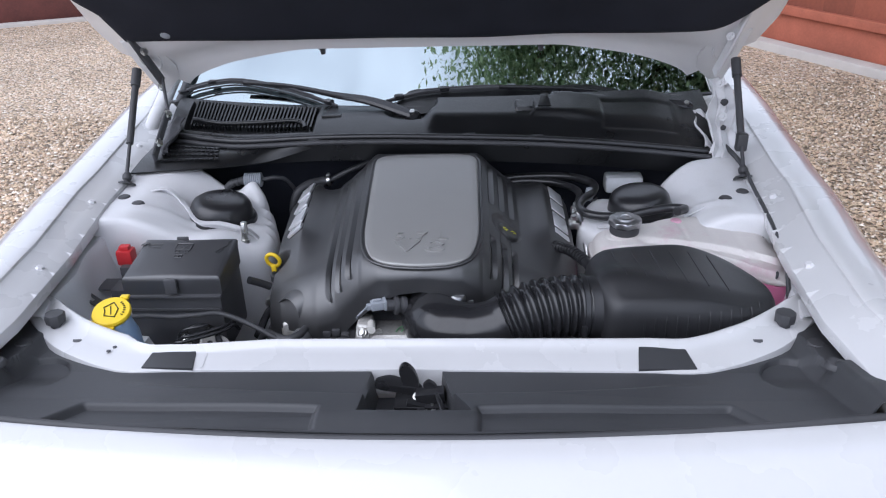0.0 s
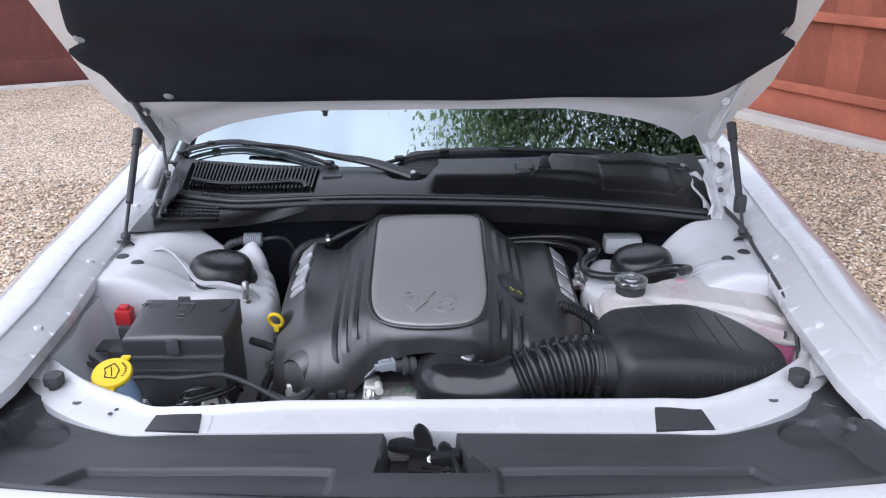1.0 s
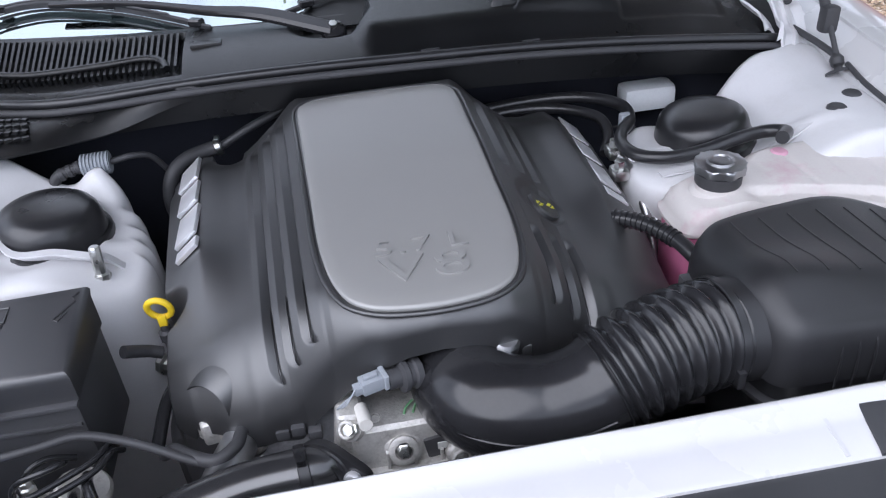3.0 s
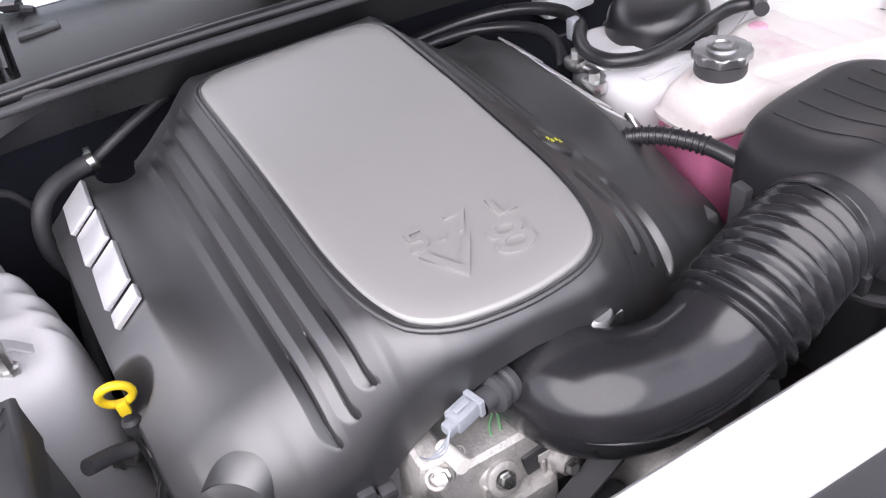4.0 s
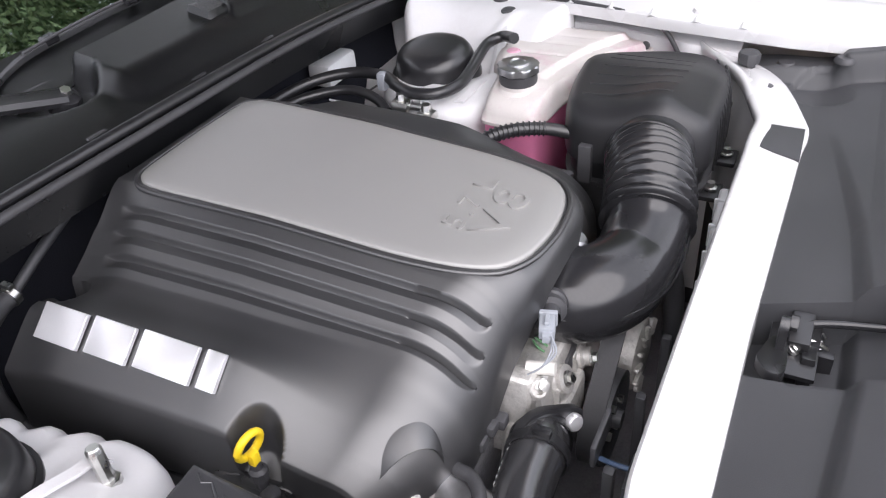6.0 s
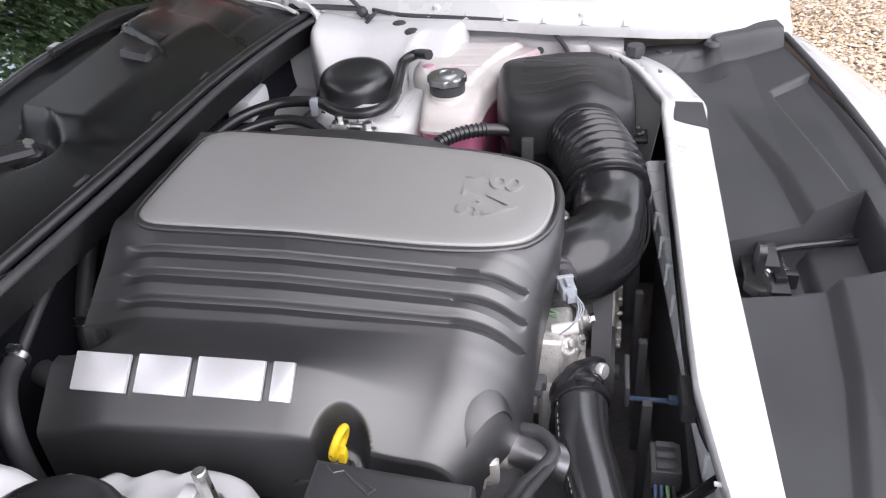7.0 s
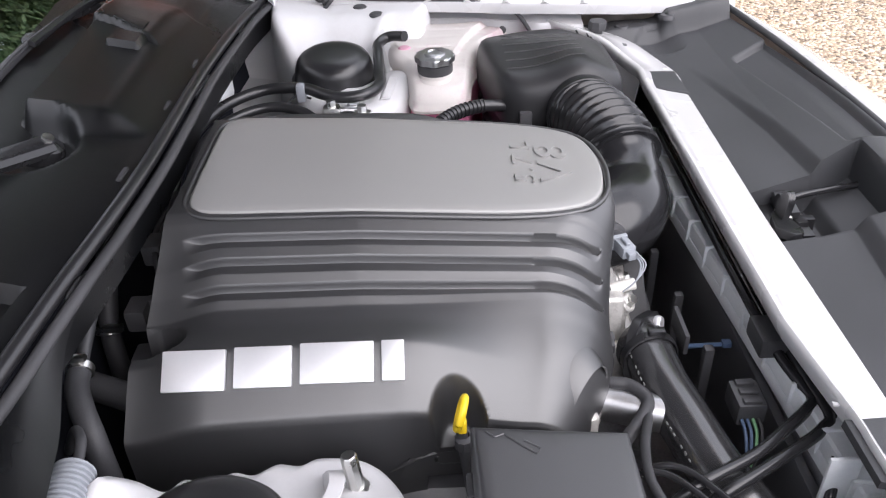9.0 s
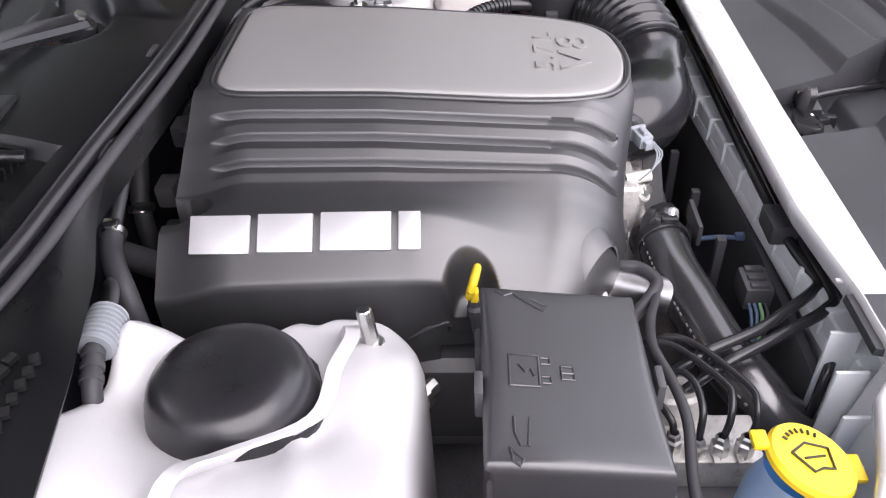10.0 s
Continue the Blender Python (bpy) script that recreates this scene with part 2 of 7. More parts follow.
def tube(bm, pts, r, n=10, smooth=6, cap=True):
    """A round bar or hose along pts; r is a number or a function of 0..1 along it."""
    n = max(n, 12) if n >= 8 else n
    line = smooth_line(pts, smooth) if smooth else [Vector(p) for p in pts]
    up = None
    rings = []
    for i, p in enumerate(line):
        d = (line[min(i + 1, len(line) - 1)] - line[max(i - 1, 0)]).normalized()
        if up is None:
            up = d.orthogonal().normalized()
        up = (up - d * up.dot(d)).normalized()
        side = d.cross(up)
        rad = r(i / (len(line) - 1)) if callable(r) else r
        rings.append([bm.verts.new(p + (up * math.cos(2 * math.pi * k / n) + side * math.sin(2 * math.pi * k / n)) * rad) for k in range(n)])
    for a, b in zip(rings, rings[1:]):
        for k in range(n):
            bm.faces.new((a[k], a[(k + 1) % n], b[(k + 1) % n], b[k]))
    if cap:
        bm.faces.new(rings[0][::-1])
        bm.faces.new(rings[-1])
    return bm


def lathe(bm, profile, m, n=24):
    """Profile of (radius, height) turned round m's z axis."""
    rings = []
    for r, z in profile:
        if r < 1e-5:
            rings.append([bm.verts.new(m @ Vector((0, 0, z)))])
        else:
            rings.append([bm.verts.new(m @ Vector((r * math.cos(2 * math.pi * k / n), r * math.sin(2 * math.pi * k / n), z))) for k in range(n)])
    for a, b in zip(rings, rings[1:]):
        for k in range(n):
            k2 = (k + 1) % n
            if len(a) == 1 and len(b) == 1:
                continue
            if len(a) == 1:
                bm.faces.new((a[0], b[k2], b[k]))
            elif len(b) == 1:
                bm.faces.new((a[k], a[k2], b[0]))
            else:
                bm.faces.new((a[k], a[k2], b[k2], b[k]))
    return bm


def axis(at, direction):
    """A frame at a place whose z axis points along direction."""
    return Matrix.Translation(at) @ Vector(direction).to_track_quat("Z", "Y").to_matrix().to_4x4()


def surface(bm, nu, nv, f):
    """A sheet of nu x nv cells: f(u, v) gives the place for u, v in 0..1."""
    vs = [[bm.verts.new(f(i / nu, j / nv)) for j in range(nv + 1)] for i in range(nu + 1)]
    for i in range(nu):
        for j in range(nv):
            bm.faces.new((vs[i][j], vs[i + 1][j], vs[i + 1][j + 1], vs[i][j + 1]))
    return vs


def thicken(bm, t):
    bmesh.ops.recalc_face_normals(bm, faces=bm.faces)
    bmesh.ops.solidify(bm, geom=list(bm.faces), thickness=t)
    return bm


def prism(bm, outline, z0, z1, bevel=0.002, m=None):
    """An upright slab over an outline of (x, y)."""
    lo = [bm.verts.new((x, y, z0)) for x, y in outline]
    hi = [bm.verts.new((x, y, z1)) for x, y in outline]
    n = len(outline)
    bm.faces.new(lo[::-1])
    top = bm.faces.new(hi)
    for i in range(n):
        bm.faces.new((lo[i], lo[(i + 1) % n], hi[(i + 1) % n], hi[i]))
    if m is not None:
        bmesh.ops.transform(bm, matrix=m, verts=lo + hi)
    if bevel:
        bmesh.ops.bevel(bm, geom=list(top.edges), offset=bevel, segments=2, affect="EDGES", profile=0.6)
    return bm


def rounded(outline, n=5):
    """A closed smooth outline through points."""
    k = len(outline)
    out = []
    for i in range(k):
        a, b, c, d = (Vector(outline[(i + j) % k]) for j in (-1, 0, 1, 2))
        for s in range(n):
            t = s / n
            p = 0.5 * (2 * b + (c - a) * t + (2 * a - 5 * b + 4 * c - d) * t * t + (3 * b - a - 3 * c + d) * t ** 3)
            out.append((p.x, p.y))
    return out


def rrect(x0, x1, y0, y1, r, n=5):
    out = []
    for cx, cy, a0 in ((x1 - r, y1 - r, 0), (x0 + r, y1 - r, 90), (x0 + r, y0 + r, 180), (x1 - r, y0 + r, 270)):
        for k in range(n + 1):
            a = radians(a0 + 90 * k / n)
            out.append((cx + r * math.cos(a), cy + r * math.sin(a)))
    return out


def mound(bm, outline, layers, top, rings=6, floor=True):
    """A moulded body: outline drawn in by layers of (inset, z or None for the top's height minus a drop), closed with rings whose height is top(x, y)."""
    c = sum((Vector(p) for p in outline), Vector((0, 0))) / len(outline)

    def inset(d):
        out = []
        for p in outline:
            v = Vector(p) - c
            out.append(c + v * max(0.02, 1 - d / v.length))
        return out
    loops = []
    for d, z, rel in layers:
        loops.append([bm.verts.new((p.x, p.y, top(p.x, p.y) - z if rel else z)) for p in inset(d)])
    last = inset(layers[-1][0])
    for k in range(1, rings):
        s = 1 - k / rings
        loops.append([bm.verts.new((*(c + (p - c) * s), top(*(c + (p - c) * s)))) for p in last])
    mid = bm.verts.new((c.x, c.y, top(c.x, c.y)))
    n = len(outline)
    for a, b in zip(loops, loops[1:]):
        for i in range(n):
            bm.faces.new((a[i], a[(i + 1) % n], b[(i + 1) % n], b[i]))
    for i in range(n):
        bm.faces.new((loops[-1][i], loops[-1][(i + 1) % n], mid))
    if floor:
        bm.faces.new(loops[0][::-1])
    return bm


def letters(name, text, size, m, mat, parent, depth=0.001, label="", width=1.0):
    cu = bpy.data.curves.new(name, "FONT")
    cu.body, cu.size, cu.extrude, cu.align_x, cu.align_y = text, size, depth, "CENTER", "CENTER"
    cu.space_character = 1.1
    tmp = bpy.data.objects.new(name, cu)
    scene.collection.objects.link(tmp)
    bpy.context.view_layer.update()
    me = bpy.data.meshes.new_from_object(tmp.evaluated_get(bpy.context.evaluated_depsgraph_get()))
    bpy.data.objects.remove(tmp)
    me.transform(m @ Matrix.Diagonal((width, 1, 1, 1)))
    me.materials.clear()
    me.materials.append(mat)
    ob = new(name, me)
    ob.parent = parent
    ob.matrix_parent_inverse = Matrix.Translation(-root_of(parent))
    tagged(ob, label)
    return ob


def ease(a, b, x):
    t = min(1, max(0, (x - a) / (b - a)))
    return t * t * (3 - 2 * t)


def along(x, table):
    """Straight-line values between pairs of a short table."""
    for (x0, y0), (x1, y1) in zip(table, table[1:]):
        if x <= x1:
            return y0 + (y1 - y0) * max(0, (x - x0) / (x1 - x0))
    return table[-1][1]


# ---- ground and surroundings ----
bm = bmesh.new()
surface(bm, 60, 60, lambda u, v: Vector(((u - 0.5) * 60 * (1 + 40 * abs(u - 0.5) ** 3), (v - 0.5) * 60 * (1 + 40 * abs(v - 0.5) ** 3) + 2, 0)))
tagged(part("ground", bm, GRAVEL), "beige gravel drive round the parked car", "gravel", "", "structure")


def scatter_stones(name, boxes, count, seed):
    """Loose gravel: flattened stones of eight corners, strewn over stretches of the plan."""
    rng = np.random.default_rng(seed)
    base = np.array([(math.cos(a), math.sin(a), 0) for a in np.arange(6) * math.pi / 3])
    verts, faces = [], []
    area = np.array([(b[1] - b[0]) * (b[3] - b[2]) for b in boxes])
    k = 0
    for b, n in zip(boxes, (count * area / area.sum()).astype(int)):
        x, y = rng.uniform(b[0], b[1], n), rng.uniform(b[2], b[3], n)
        s = rng.uniform(0.006, 0.0155, n)
        a = rng.uniform(0, 6.28, n)
        for i in range(n):
            c, d = math.cos(a[i]), math.sin(a[i])
            st = rng.uniform(0.6, 1.0)
            ring = base * (s[i] * rng.uniform(0.75, 1.2, 6)[:, None]) * (1, st, 1)
            ring = np.stack((ring[:, 0] * c - ring[:, 1] * d, ring[:, 0] * d + ring[:, 1] * c), 1)
            h = s[i] * rng.uniform(0.5, 1.0)
            z = rng.uniform(0.0, 0.012)
            for q in ring:
                verts.append((x[i] + q[0], y[i] + q[1], z + h * 0.2))
            verts.append((x[i] + rng.uniform(-0.3, 0.3) * s[i], y[i] + rng.uniform(-0.3, 0.3) * s[i], z + h))
            for j in range(6):
                faces.append((k + j, k + (j + 1) % 6, k + 6))
            k += 7
    me = bpy.data.meshes.new(name)
    me.from_pydata(verts, [], faces)
    me.materials.append(STONES)
    return tagged(new(name, me), "loose beige and pinkish gravel stones on the drive", "gravel", "", "stuff")


scatter_stones("gravel_stones", [(-4.2, -1.0, -1.5, 3.6), (1.0, 3.6, -1.8, 4.2)], 125000, 5)

FC = Vector((0.62, 9.52, 0))          # the corner in which the two fences meet
FR, FL = Vector((0.453, -0.891, 0)), Vector((-0.929, -0.371, 0))


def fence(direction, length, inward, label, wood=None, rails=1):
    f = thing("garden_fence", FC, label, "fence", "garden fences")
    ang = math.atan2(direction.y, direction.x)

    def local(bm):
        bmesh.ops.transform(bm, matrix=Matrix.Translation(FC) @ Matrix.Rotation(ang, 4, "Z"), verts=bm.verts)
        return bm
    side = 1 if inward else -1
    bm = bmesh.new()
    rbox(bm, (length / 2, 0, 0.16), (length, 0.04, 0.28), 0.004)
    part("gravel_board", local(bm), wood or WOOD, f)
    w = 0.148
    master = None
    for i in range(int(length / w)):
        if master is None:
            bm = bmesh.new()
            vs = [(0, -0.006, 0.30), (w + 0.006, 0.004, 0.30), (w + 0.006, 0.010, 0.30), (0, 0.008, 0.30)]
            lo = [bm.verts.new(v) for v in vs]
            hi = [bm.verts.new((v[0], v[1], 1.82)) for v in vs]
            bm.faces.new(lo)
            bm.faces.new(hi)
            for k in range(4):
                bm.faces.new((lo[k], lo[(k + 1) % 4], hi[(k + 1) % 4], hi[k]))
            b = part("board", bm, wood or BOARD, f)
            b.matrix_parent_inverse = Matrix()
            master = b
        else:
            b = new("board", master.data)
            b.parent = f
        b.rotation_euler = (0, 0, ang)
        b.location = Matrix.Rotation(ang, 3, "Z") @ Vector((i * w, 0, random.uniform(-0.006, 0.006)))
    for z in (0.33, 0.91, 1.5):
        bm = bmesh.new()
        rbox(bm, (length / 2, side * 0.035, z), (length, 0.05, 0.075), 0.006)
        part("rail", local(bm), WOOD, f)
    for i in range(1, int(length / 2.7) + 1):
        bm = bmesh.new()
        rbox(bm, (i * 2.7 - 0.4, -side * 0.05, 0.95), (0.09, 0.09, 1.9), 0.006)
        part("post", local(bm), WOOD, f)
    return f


BOARD = material("fence_board_wood", (0.30, 0.088, 0.05), 0.75, var=0.3, scale=4, grain=40, bump=0.5)
nt = BOARD.node_tree
oi = nt.nodes.new("ShaderNodeObjectInfo")
hv = nt.nodes.new("ShaderNodeHueSaturation")
mr = nt.nodes.new("ShaderNodeMapRange")
mr.inputs["To Min"].default_value, mr.inputs["To Max"].default_value = 0.75, 1.2
nt.links.new(oi.outputs["Random"], mr.inputs["Value"])
nt.links.new(mr.outputs["Result"], hv.inputs["Value"])
src = nt.nodes["Principled BSDF"].inputs["Base Color"].links[0].from_socket
nt.links.new(src, hv.inputs["Color"])
nt.links.new(hv.outputs["Color"], nt.nodes["Principled BSDF"].inputs["Base Color"])

fence(FR, 11.5, False, "red-brown feather-edge garden fence, rails facing the drive")
# the shade on this fence is put into its darker wood colour
fence(FL, 11.0, False, "maroon garden fence of upright boards, darkened in colour to stand for shade", material("maroon_shaded_wood", (0.125, 0.036, 0.029), 0.75, var=0.35, scale=4, grain=40, bump=0.5))


def kerb(name, direction, length, side):
    n = Vector((-direction.y, direction.x, 0)) * side
    bm = bmesh.new()
    rbox(bm, (length / 2, 0, 0.0), (length, 0.15, 0.14 if direction.x > 0 else 0.07), 0.01)
    bmesh.ops.transform(bm, matrix=Matrix.Translation(FC + n * 0.12) @ Matrix.Rotation(math.atan2(direction.y, direction.x), 4, "Z"), verts=bm.verts)
    return tagged(part(name, bm, CONCRETE), "pale concrete edging along the foot of the fence", "kerb", "", "structure")


kerb("kerb_east", FR, 11.5, -1)
kerb("kerb_north", FL, 11.0, 1)


def tree(at, height, crown_r, label, seed, lean=(0, 0)):
    rng = random.Random(seed)
    t = thing("tree", at, label, "tree", "garden trees")
    a = Vector(at)
    bm = bmesh.new()
    tube(bm, [a, a + Vector((0.1, 0.05, height * 0.3)), a + Vector((-0.1, 0.1, height * 0.62))], lambda s: 0.2 - 0.1 * s, 10, 5)
    tips = []
    for i in range(17):
        an = i * 2.4
        s = a + Vector((0, 0, height * rng.uniform(0.3, 0.6)))
        e = s + Vector((math.cos(an) * crown_r * rng.uniform(0.5, 0.95), math.sin(an) * crown_r * rng.uniform(0.5, 0.95), height * rng.uniform(0.12, 0.38)))
        e += Vector((*lean, 0))
        tube(bm, [s, (s + e) / 2 + Vector((0, 0, 0.3)), e], lambda q: 0.07 - 0.055 * q, 6, 4)
        tips += [s.lerp(e, q) for q in (0.45, 0.65, 0.85, 1.0)]
    part("trunk", bm, BARK, t)
    verts, faces = [], []
    for p in tips:
        for _ in range(3000):
            c = p + Vector((rng.gauss(0, 0.45), rng.gauss(0, 0.45), rng.gauss(0, 0.38)))
            u = Vector((rng.gauss(0, 1), rng.gauss(0, 1), rng.gauss(0, 1))).normalized()
            w = u.orthogonal().normalized()
            s = rng.uniform(0.030, 0.062)
            k = len(verts)
            verts += [c - u * s, c + w * s * 0.5, c + u * s, c - w * s * 0.5]
            faces.append((k, k + 1, k + 2, k + 3))
    me = bpy.data.meshes.new("crown")
    me.from_pydata(verts, [], faces)
    me.materials.append(LEAF)
    c = new("crown", me)
    c.parent = t
    c.matrix_parent_inverse = Matrix.Translation(-a)
    return t


tree((4.6, 4.6, 0), 8.6, 2.9, "tall leafy green tree reaching over the fence, mirrored in the windscreen", 3, (-1.5, -0.9))
tree((6.4, 1.0, 0), 5.2, 2.5, "low broad leafy tree beyond the fence", 8)
tree((6.2, -2.6, 0), 5.0, 2.5, "leafy garden tree at the side of the drive", 12)

# ---- the car ----
car = thing("car", (0, 1.4, 0), "white muscle car with its bonnet held open, parked on gravel", "car")


def fender_x(y):
    return along(y, [(-0.85, -0.025), (-0.7, -0.028), (-0.58, -0.045), (-0.35, -0.035), (-0.1, -0.004), (0.0, 0.0), (0.5, 0.035), (1.2, 0.06)])


def fender_z(y):
    return along(y, [(-0.95, -0.07), (-0.8, -0.03), (-0.6, -0.018), (-0.3, -0.008), (0.0, 0.0), (0.6, 0.03), (1.2, 0.05)])


SECTION = [(0.7125, 0.908), (0.7115, 0.924), (0.713, 0.9285), (0.716, 0.9305), (0.740, 0.9405), (0.766, 0.9515), (0.7705, 0.9550), (0.7725, 0.9590), (0.777, 0.9612), (0.80, 0.9628), (0.828, 0.9605),
           (0.846, 0.955), (0.866, 0.942), (0.885, 0.922), (0.900, 0.89), (0.910, 0.84), (0.918, 0.75), (0.920, 0.6), (0.905, 0.42), (0.88, 0.32)]


def fender(s):
    bm = bmesh.new()
    n = len(SECTION) - 1

    def f(u, v):
        y = -0.80 + u * 2.0
        x, z = SECTION[round(v * n)]
        out = ease(0.84, 0.91, x)
        round_in = -0.16 * max(0, (-0.45 - y) / 0.4) ** 2 * out
        return Vector((s * (x + fender_x(y) + round_in), y, z + fender_z(y) * (1 if z > 0.7 else 0.3)))
    surface(bm, 90, n, f)
    thicken(bm, 0.002 * s)
    fe = part("fender", bm, PAINT, car, "white painted fender with a stepped inner lip", 24)
    # small stamped darts along the inner lip
    for i in range(11):
        y = -0.50 + i * 0.076
        xo, zt = 0.7135 + fender_x(y), 0.9288 + fender_z(y)
        bm = bmesh.new()
        q = [bm.verts.new((s * x, yy, z)) for x, yy, z in ((xo, y - 0.011, zt - 0.001), (xo, y + 0.011, zt - 0.001), (xo + 0.024, y + 0.004, zt + 0.0095), (xo - 0.005, y + 0.002, zt + 0.0035))]
        for tri in ((0, 3, 2), (3, 1, 2), (0, 1, 3), (0, 2, 1)):
            bm.faces.new([q[k] for k in tri])
        part("lip_dart", bm, PAINT, fe, "", 5)
    for y in (-0.42, -0.13, 0.2):
        bm = bmesh.new()
        lathe(bm, [(0, 0.006), (0.006, 0.006), (0.009, 0.0), (0.011, -0.003)], axis((s * (0.738 + fender_x(y)), y, 0.9405 + fender_z(y)), (-s * 0.4, 0, 0.92)), 6)
        part("bolt", bm, BAY, fe)
    return fe


fender(-1)
fender(1)


def apron(s):
    """Inner wing panel from the fender lip down into the bay, and the ledge beside the strut tower."""
    bm = bmesh.new()
    prof = [(0.752, 0.897), (0.742, 0.891), (0.712, 0.887), (0.709, 0.882), (0.706, 0.855), (0.696, 0.80), (0.690, 0.782), (0.680, 0.772), (0.64, 0.764), (0.585, 0.755), (0.56, 0.70), (0.55, 0.5)]
    n = len(prof) - 1

    def f(u, v):
        y = -0.50 + u * 0.72
        x, z = prof[round(v * n)]
        w = 0.004 * math.sin(y * 40) * (1 if 0.75 < z < 0.9 else 0)
        w += 0.034 * ease(-0.42, -0.36, y) * (1 - ease(-0.12, -0.08, y)) * ease(0.902, 0.880, z) if s > 0 else 0
        return Vector((s * (x + fender_x(y) * 0.9 + w), y, z + fender_z(y)))
    surface(bm, 60, n, f)
    thicken(bm, 0.002 * s)
    a = part("inner_wing", bm, BAY, car, "white painted inner wing panel", 28)
    for y, z in ((-0.44, 0.84), (-0.34, 0.865), (-0.33, 0.83), (-0.2, 0.87)):
        bm = bmesh.new()
        lathe(bm, [(0, 0.002), (0.006, 0.002), (0.008, 0.0)], axis((s * ((0.706 if z < 0.86 else 0.711) + fender_x(y) * 0.9), y, z), (-s, 0, 0.2)), 10)
        part("hole_disc", bm, RUBBER, a)


apron(-1)
apron(1)


def tower(s):
    out = [(0.725, 0.145), (0.66, 0.15), (0.60, 0.135), (0.50, 0.104), (0.438, 0.098), (0.398, 0.075), (0.394, 0.048), (0.373, 0.034), (0.374, 0.010), (0.357, -0.008), (0.360, -0.032), (0.346, -0.052), (0.349, -0.076), (0.341, -0.098), (0.355, -0.150), (0.42, -0.182), (0.55, -0.182), (0.66, -0.185), (0.725, -0.185), (0.735, -0.05)]
    if s > 0:
        out = [(0.73, 0.110), (0.66, 0.114), (0.60, 0.104), (0.52, 0.066), (0.44, 0.045), (0.365, 0.02), (0.335, -0.05), (0.335, -0.12), (0.40, -0.17), (0.55, -0.19), (0.66, -0.19), (0.73, -0.19), (0.735, -0.05)]

    def top(x, y):
        x = abs(x)
        z = 0.868 - (0.034 * (1 - ease(0.35, 0.50, x)) if s < 0 else 0) + 0.052 * ease(0.50, 0.66, x + 0.25 * max(0, y)) + 0.02 * ease(0.0, 0.12, y)
        if s < 0:
            z += 0.034 * math.exp(-((x - 0.432) / 0.030) ** 2 - ((y - 0.078) / 0.022) ** 2)
        z += 0.006 * math.exp(-((y + 0.10 - 0.25 * (0.6 - x)) / 0.012) ** 2) * ease(0.36, 0.42, x) * (1 - ease(0.62, 0.68, x))
        z -= 0.012 * math.exp(-(((x - 0.483) ** 2 + (y + 0.025) ** 2) / 0.10 ** 2) ** 4)
        z += 0.008 * math.sin(x * 34 + y * 9) * ease(0.3, 0.4, x) * (1 - ease(0.45, 0.6, x))
        return z
    o = [(s * x, y) for x, y in rounded(out, 5)]
    if s < 0:
        o.reverse()
    bm = bmesh.new()
    mound(bm, o, [(0.0, 0.45, False), (0.002, 0.08, True), (0.004, 0.032, True), (0.008, 0.014, True), (0.014, 0.0045, True), (0.024, 0.0, True)], top, 16, False)
    t = part("strut_tower", bm, BAY, car, "white painted suspension tower with pressed ridges", 60)
    for x, y in ((0.69, -0.06), (0.645, -0.095)):
        bm = bmesh.new()
        lathe(bm, [(0, 0.003), (0.011, 0.003), (0.014, 0.0005), (0.015, -0.004)], axis((s * x, y, top(x, y)), (0, 0, 1)), 16)
        part("grommet", bm, RUBBER, t)
    # raised weld flange that runs across the tower past the cap
    bm = bmesh.new()
    line = smooth_line([(s * x, y, top(x, y) - (1.3 * max(0, 0.395 - x) if s < 0 else 0)) for x, y in (((0.64, -0.075), (0.57, -0.100), (0.49, -0.118), (0.43, -0.118), (0.372, -0.108)) if s > 0 else ((0.668, 0.000), (0.60, -0.006), (0.560, -0.028), (0.515, -0.085), (0.46, -0.094), (0.42, -0.102), (0.397, -0.098), (0.380, -0.088), (0.371, -0.080)))], 6)
    surface(bm, len(line) - 1, 3, lambda u, v: line[round(u * (len(line) - 1))] + Vector((0, -0.020 * v, (0.021 if s < 0 else 0.006) * ease(0, 0.12, u) * ease(0, 0.25, v) - 0.002)))
    thicken(bm, 0.003)
    part("weld_flange", bm, BAY, t)
    return t


tower(-1)
tower(1)

for s, r, c in ((-1, 0.075, (-0.486, -0.022, 0.848)), (1, 0.073, (0.479, -0.026, 0.858))):
    bm = bmesh.new()
    lathe(bm, [(0.0, 0.055), (0.3 * r, 0.0547), (0.55 * r, 0.0537), (0.72 * r, 0.0508), (0.82 * r, 0.0462), (0.89 * r, 0.039), (0.93 * r, 0.030), (0.96 * r, 0.019), (0.99 * r, 0.008), (r, 0.0), (r, -0.01)], Matrix.Translation(c) @ Matrix.Rotation(radians(-5 * s), 4, "Y"), 40)
    t = part("strut_cap", bm, CAPR, None, "domed black rubber cap over the strut mount", 60, category="rubber cap")
    bm = bmesh.new()
    lathe(bm, [(r * 0.985, 0.012), (r + 0.004, 0.009), (r + 0.006, 0.002), (r + 0.006, -0.012)], Matrix.Translation(c) @ Matrix.Rotation(radians(-5 * s), 4, "Y"), 40)
    part("skirt", bm, CAPR, t)
    tagged(t, group="strut caps")

# front crossmember with swept ends
def bar_mid(x):
    a = abs(x)
    return sum(along(a + d, [(0, -0.591), (0.40, -0.594), (0.46, -0.600), (0.54, -0.576), (0.60, -0.548), (0.645, -0.506), (0.685, -0.466), (0.74, -0.415)]) for d in (-0.02, -0.01, 0, 0.01, 0.02)) / 5


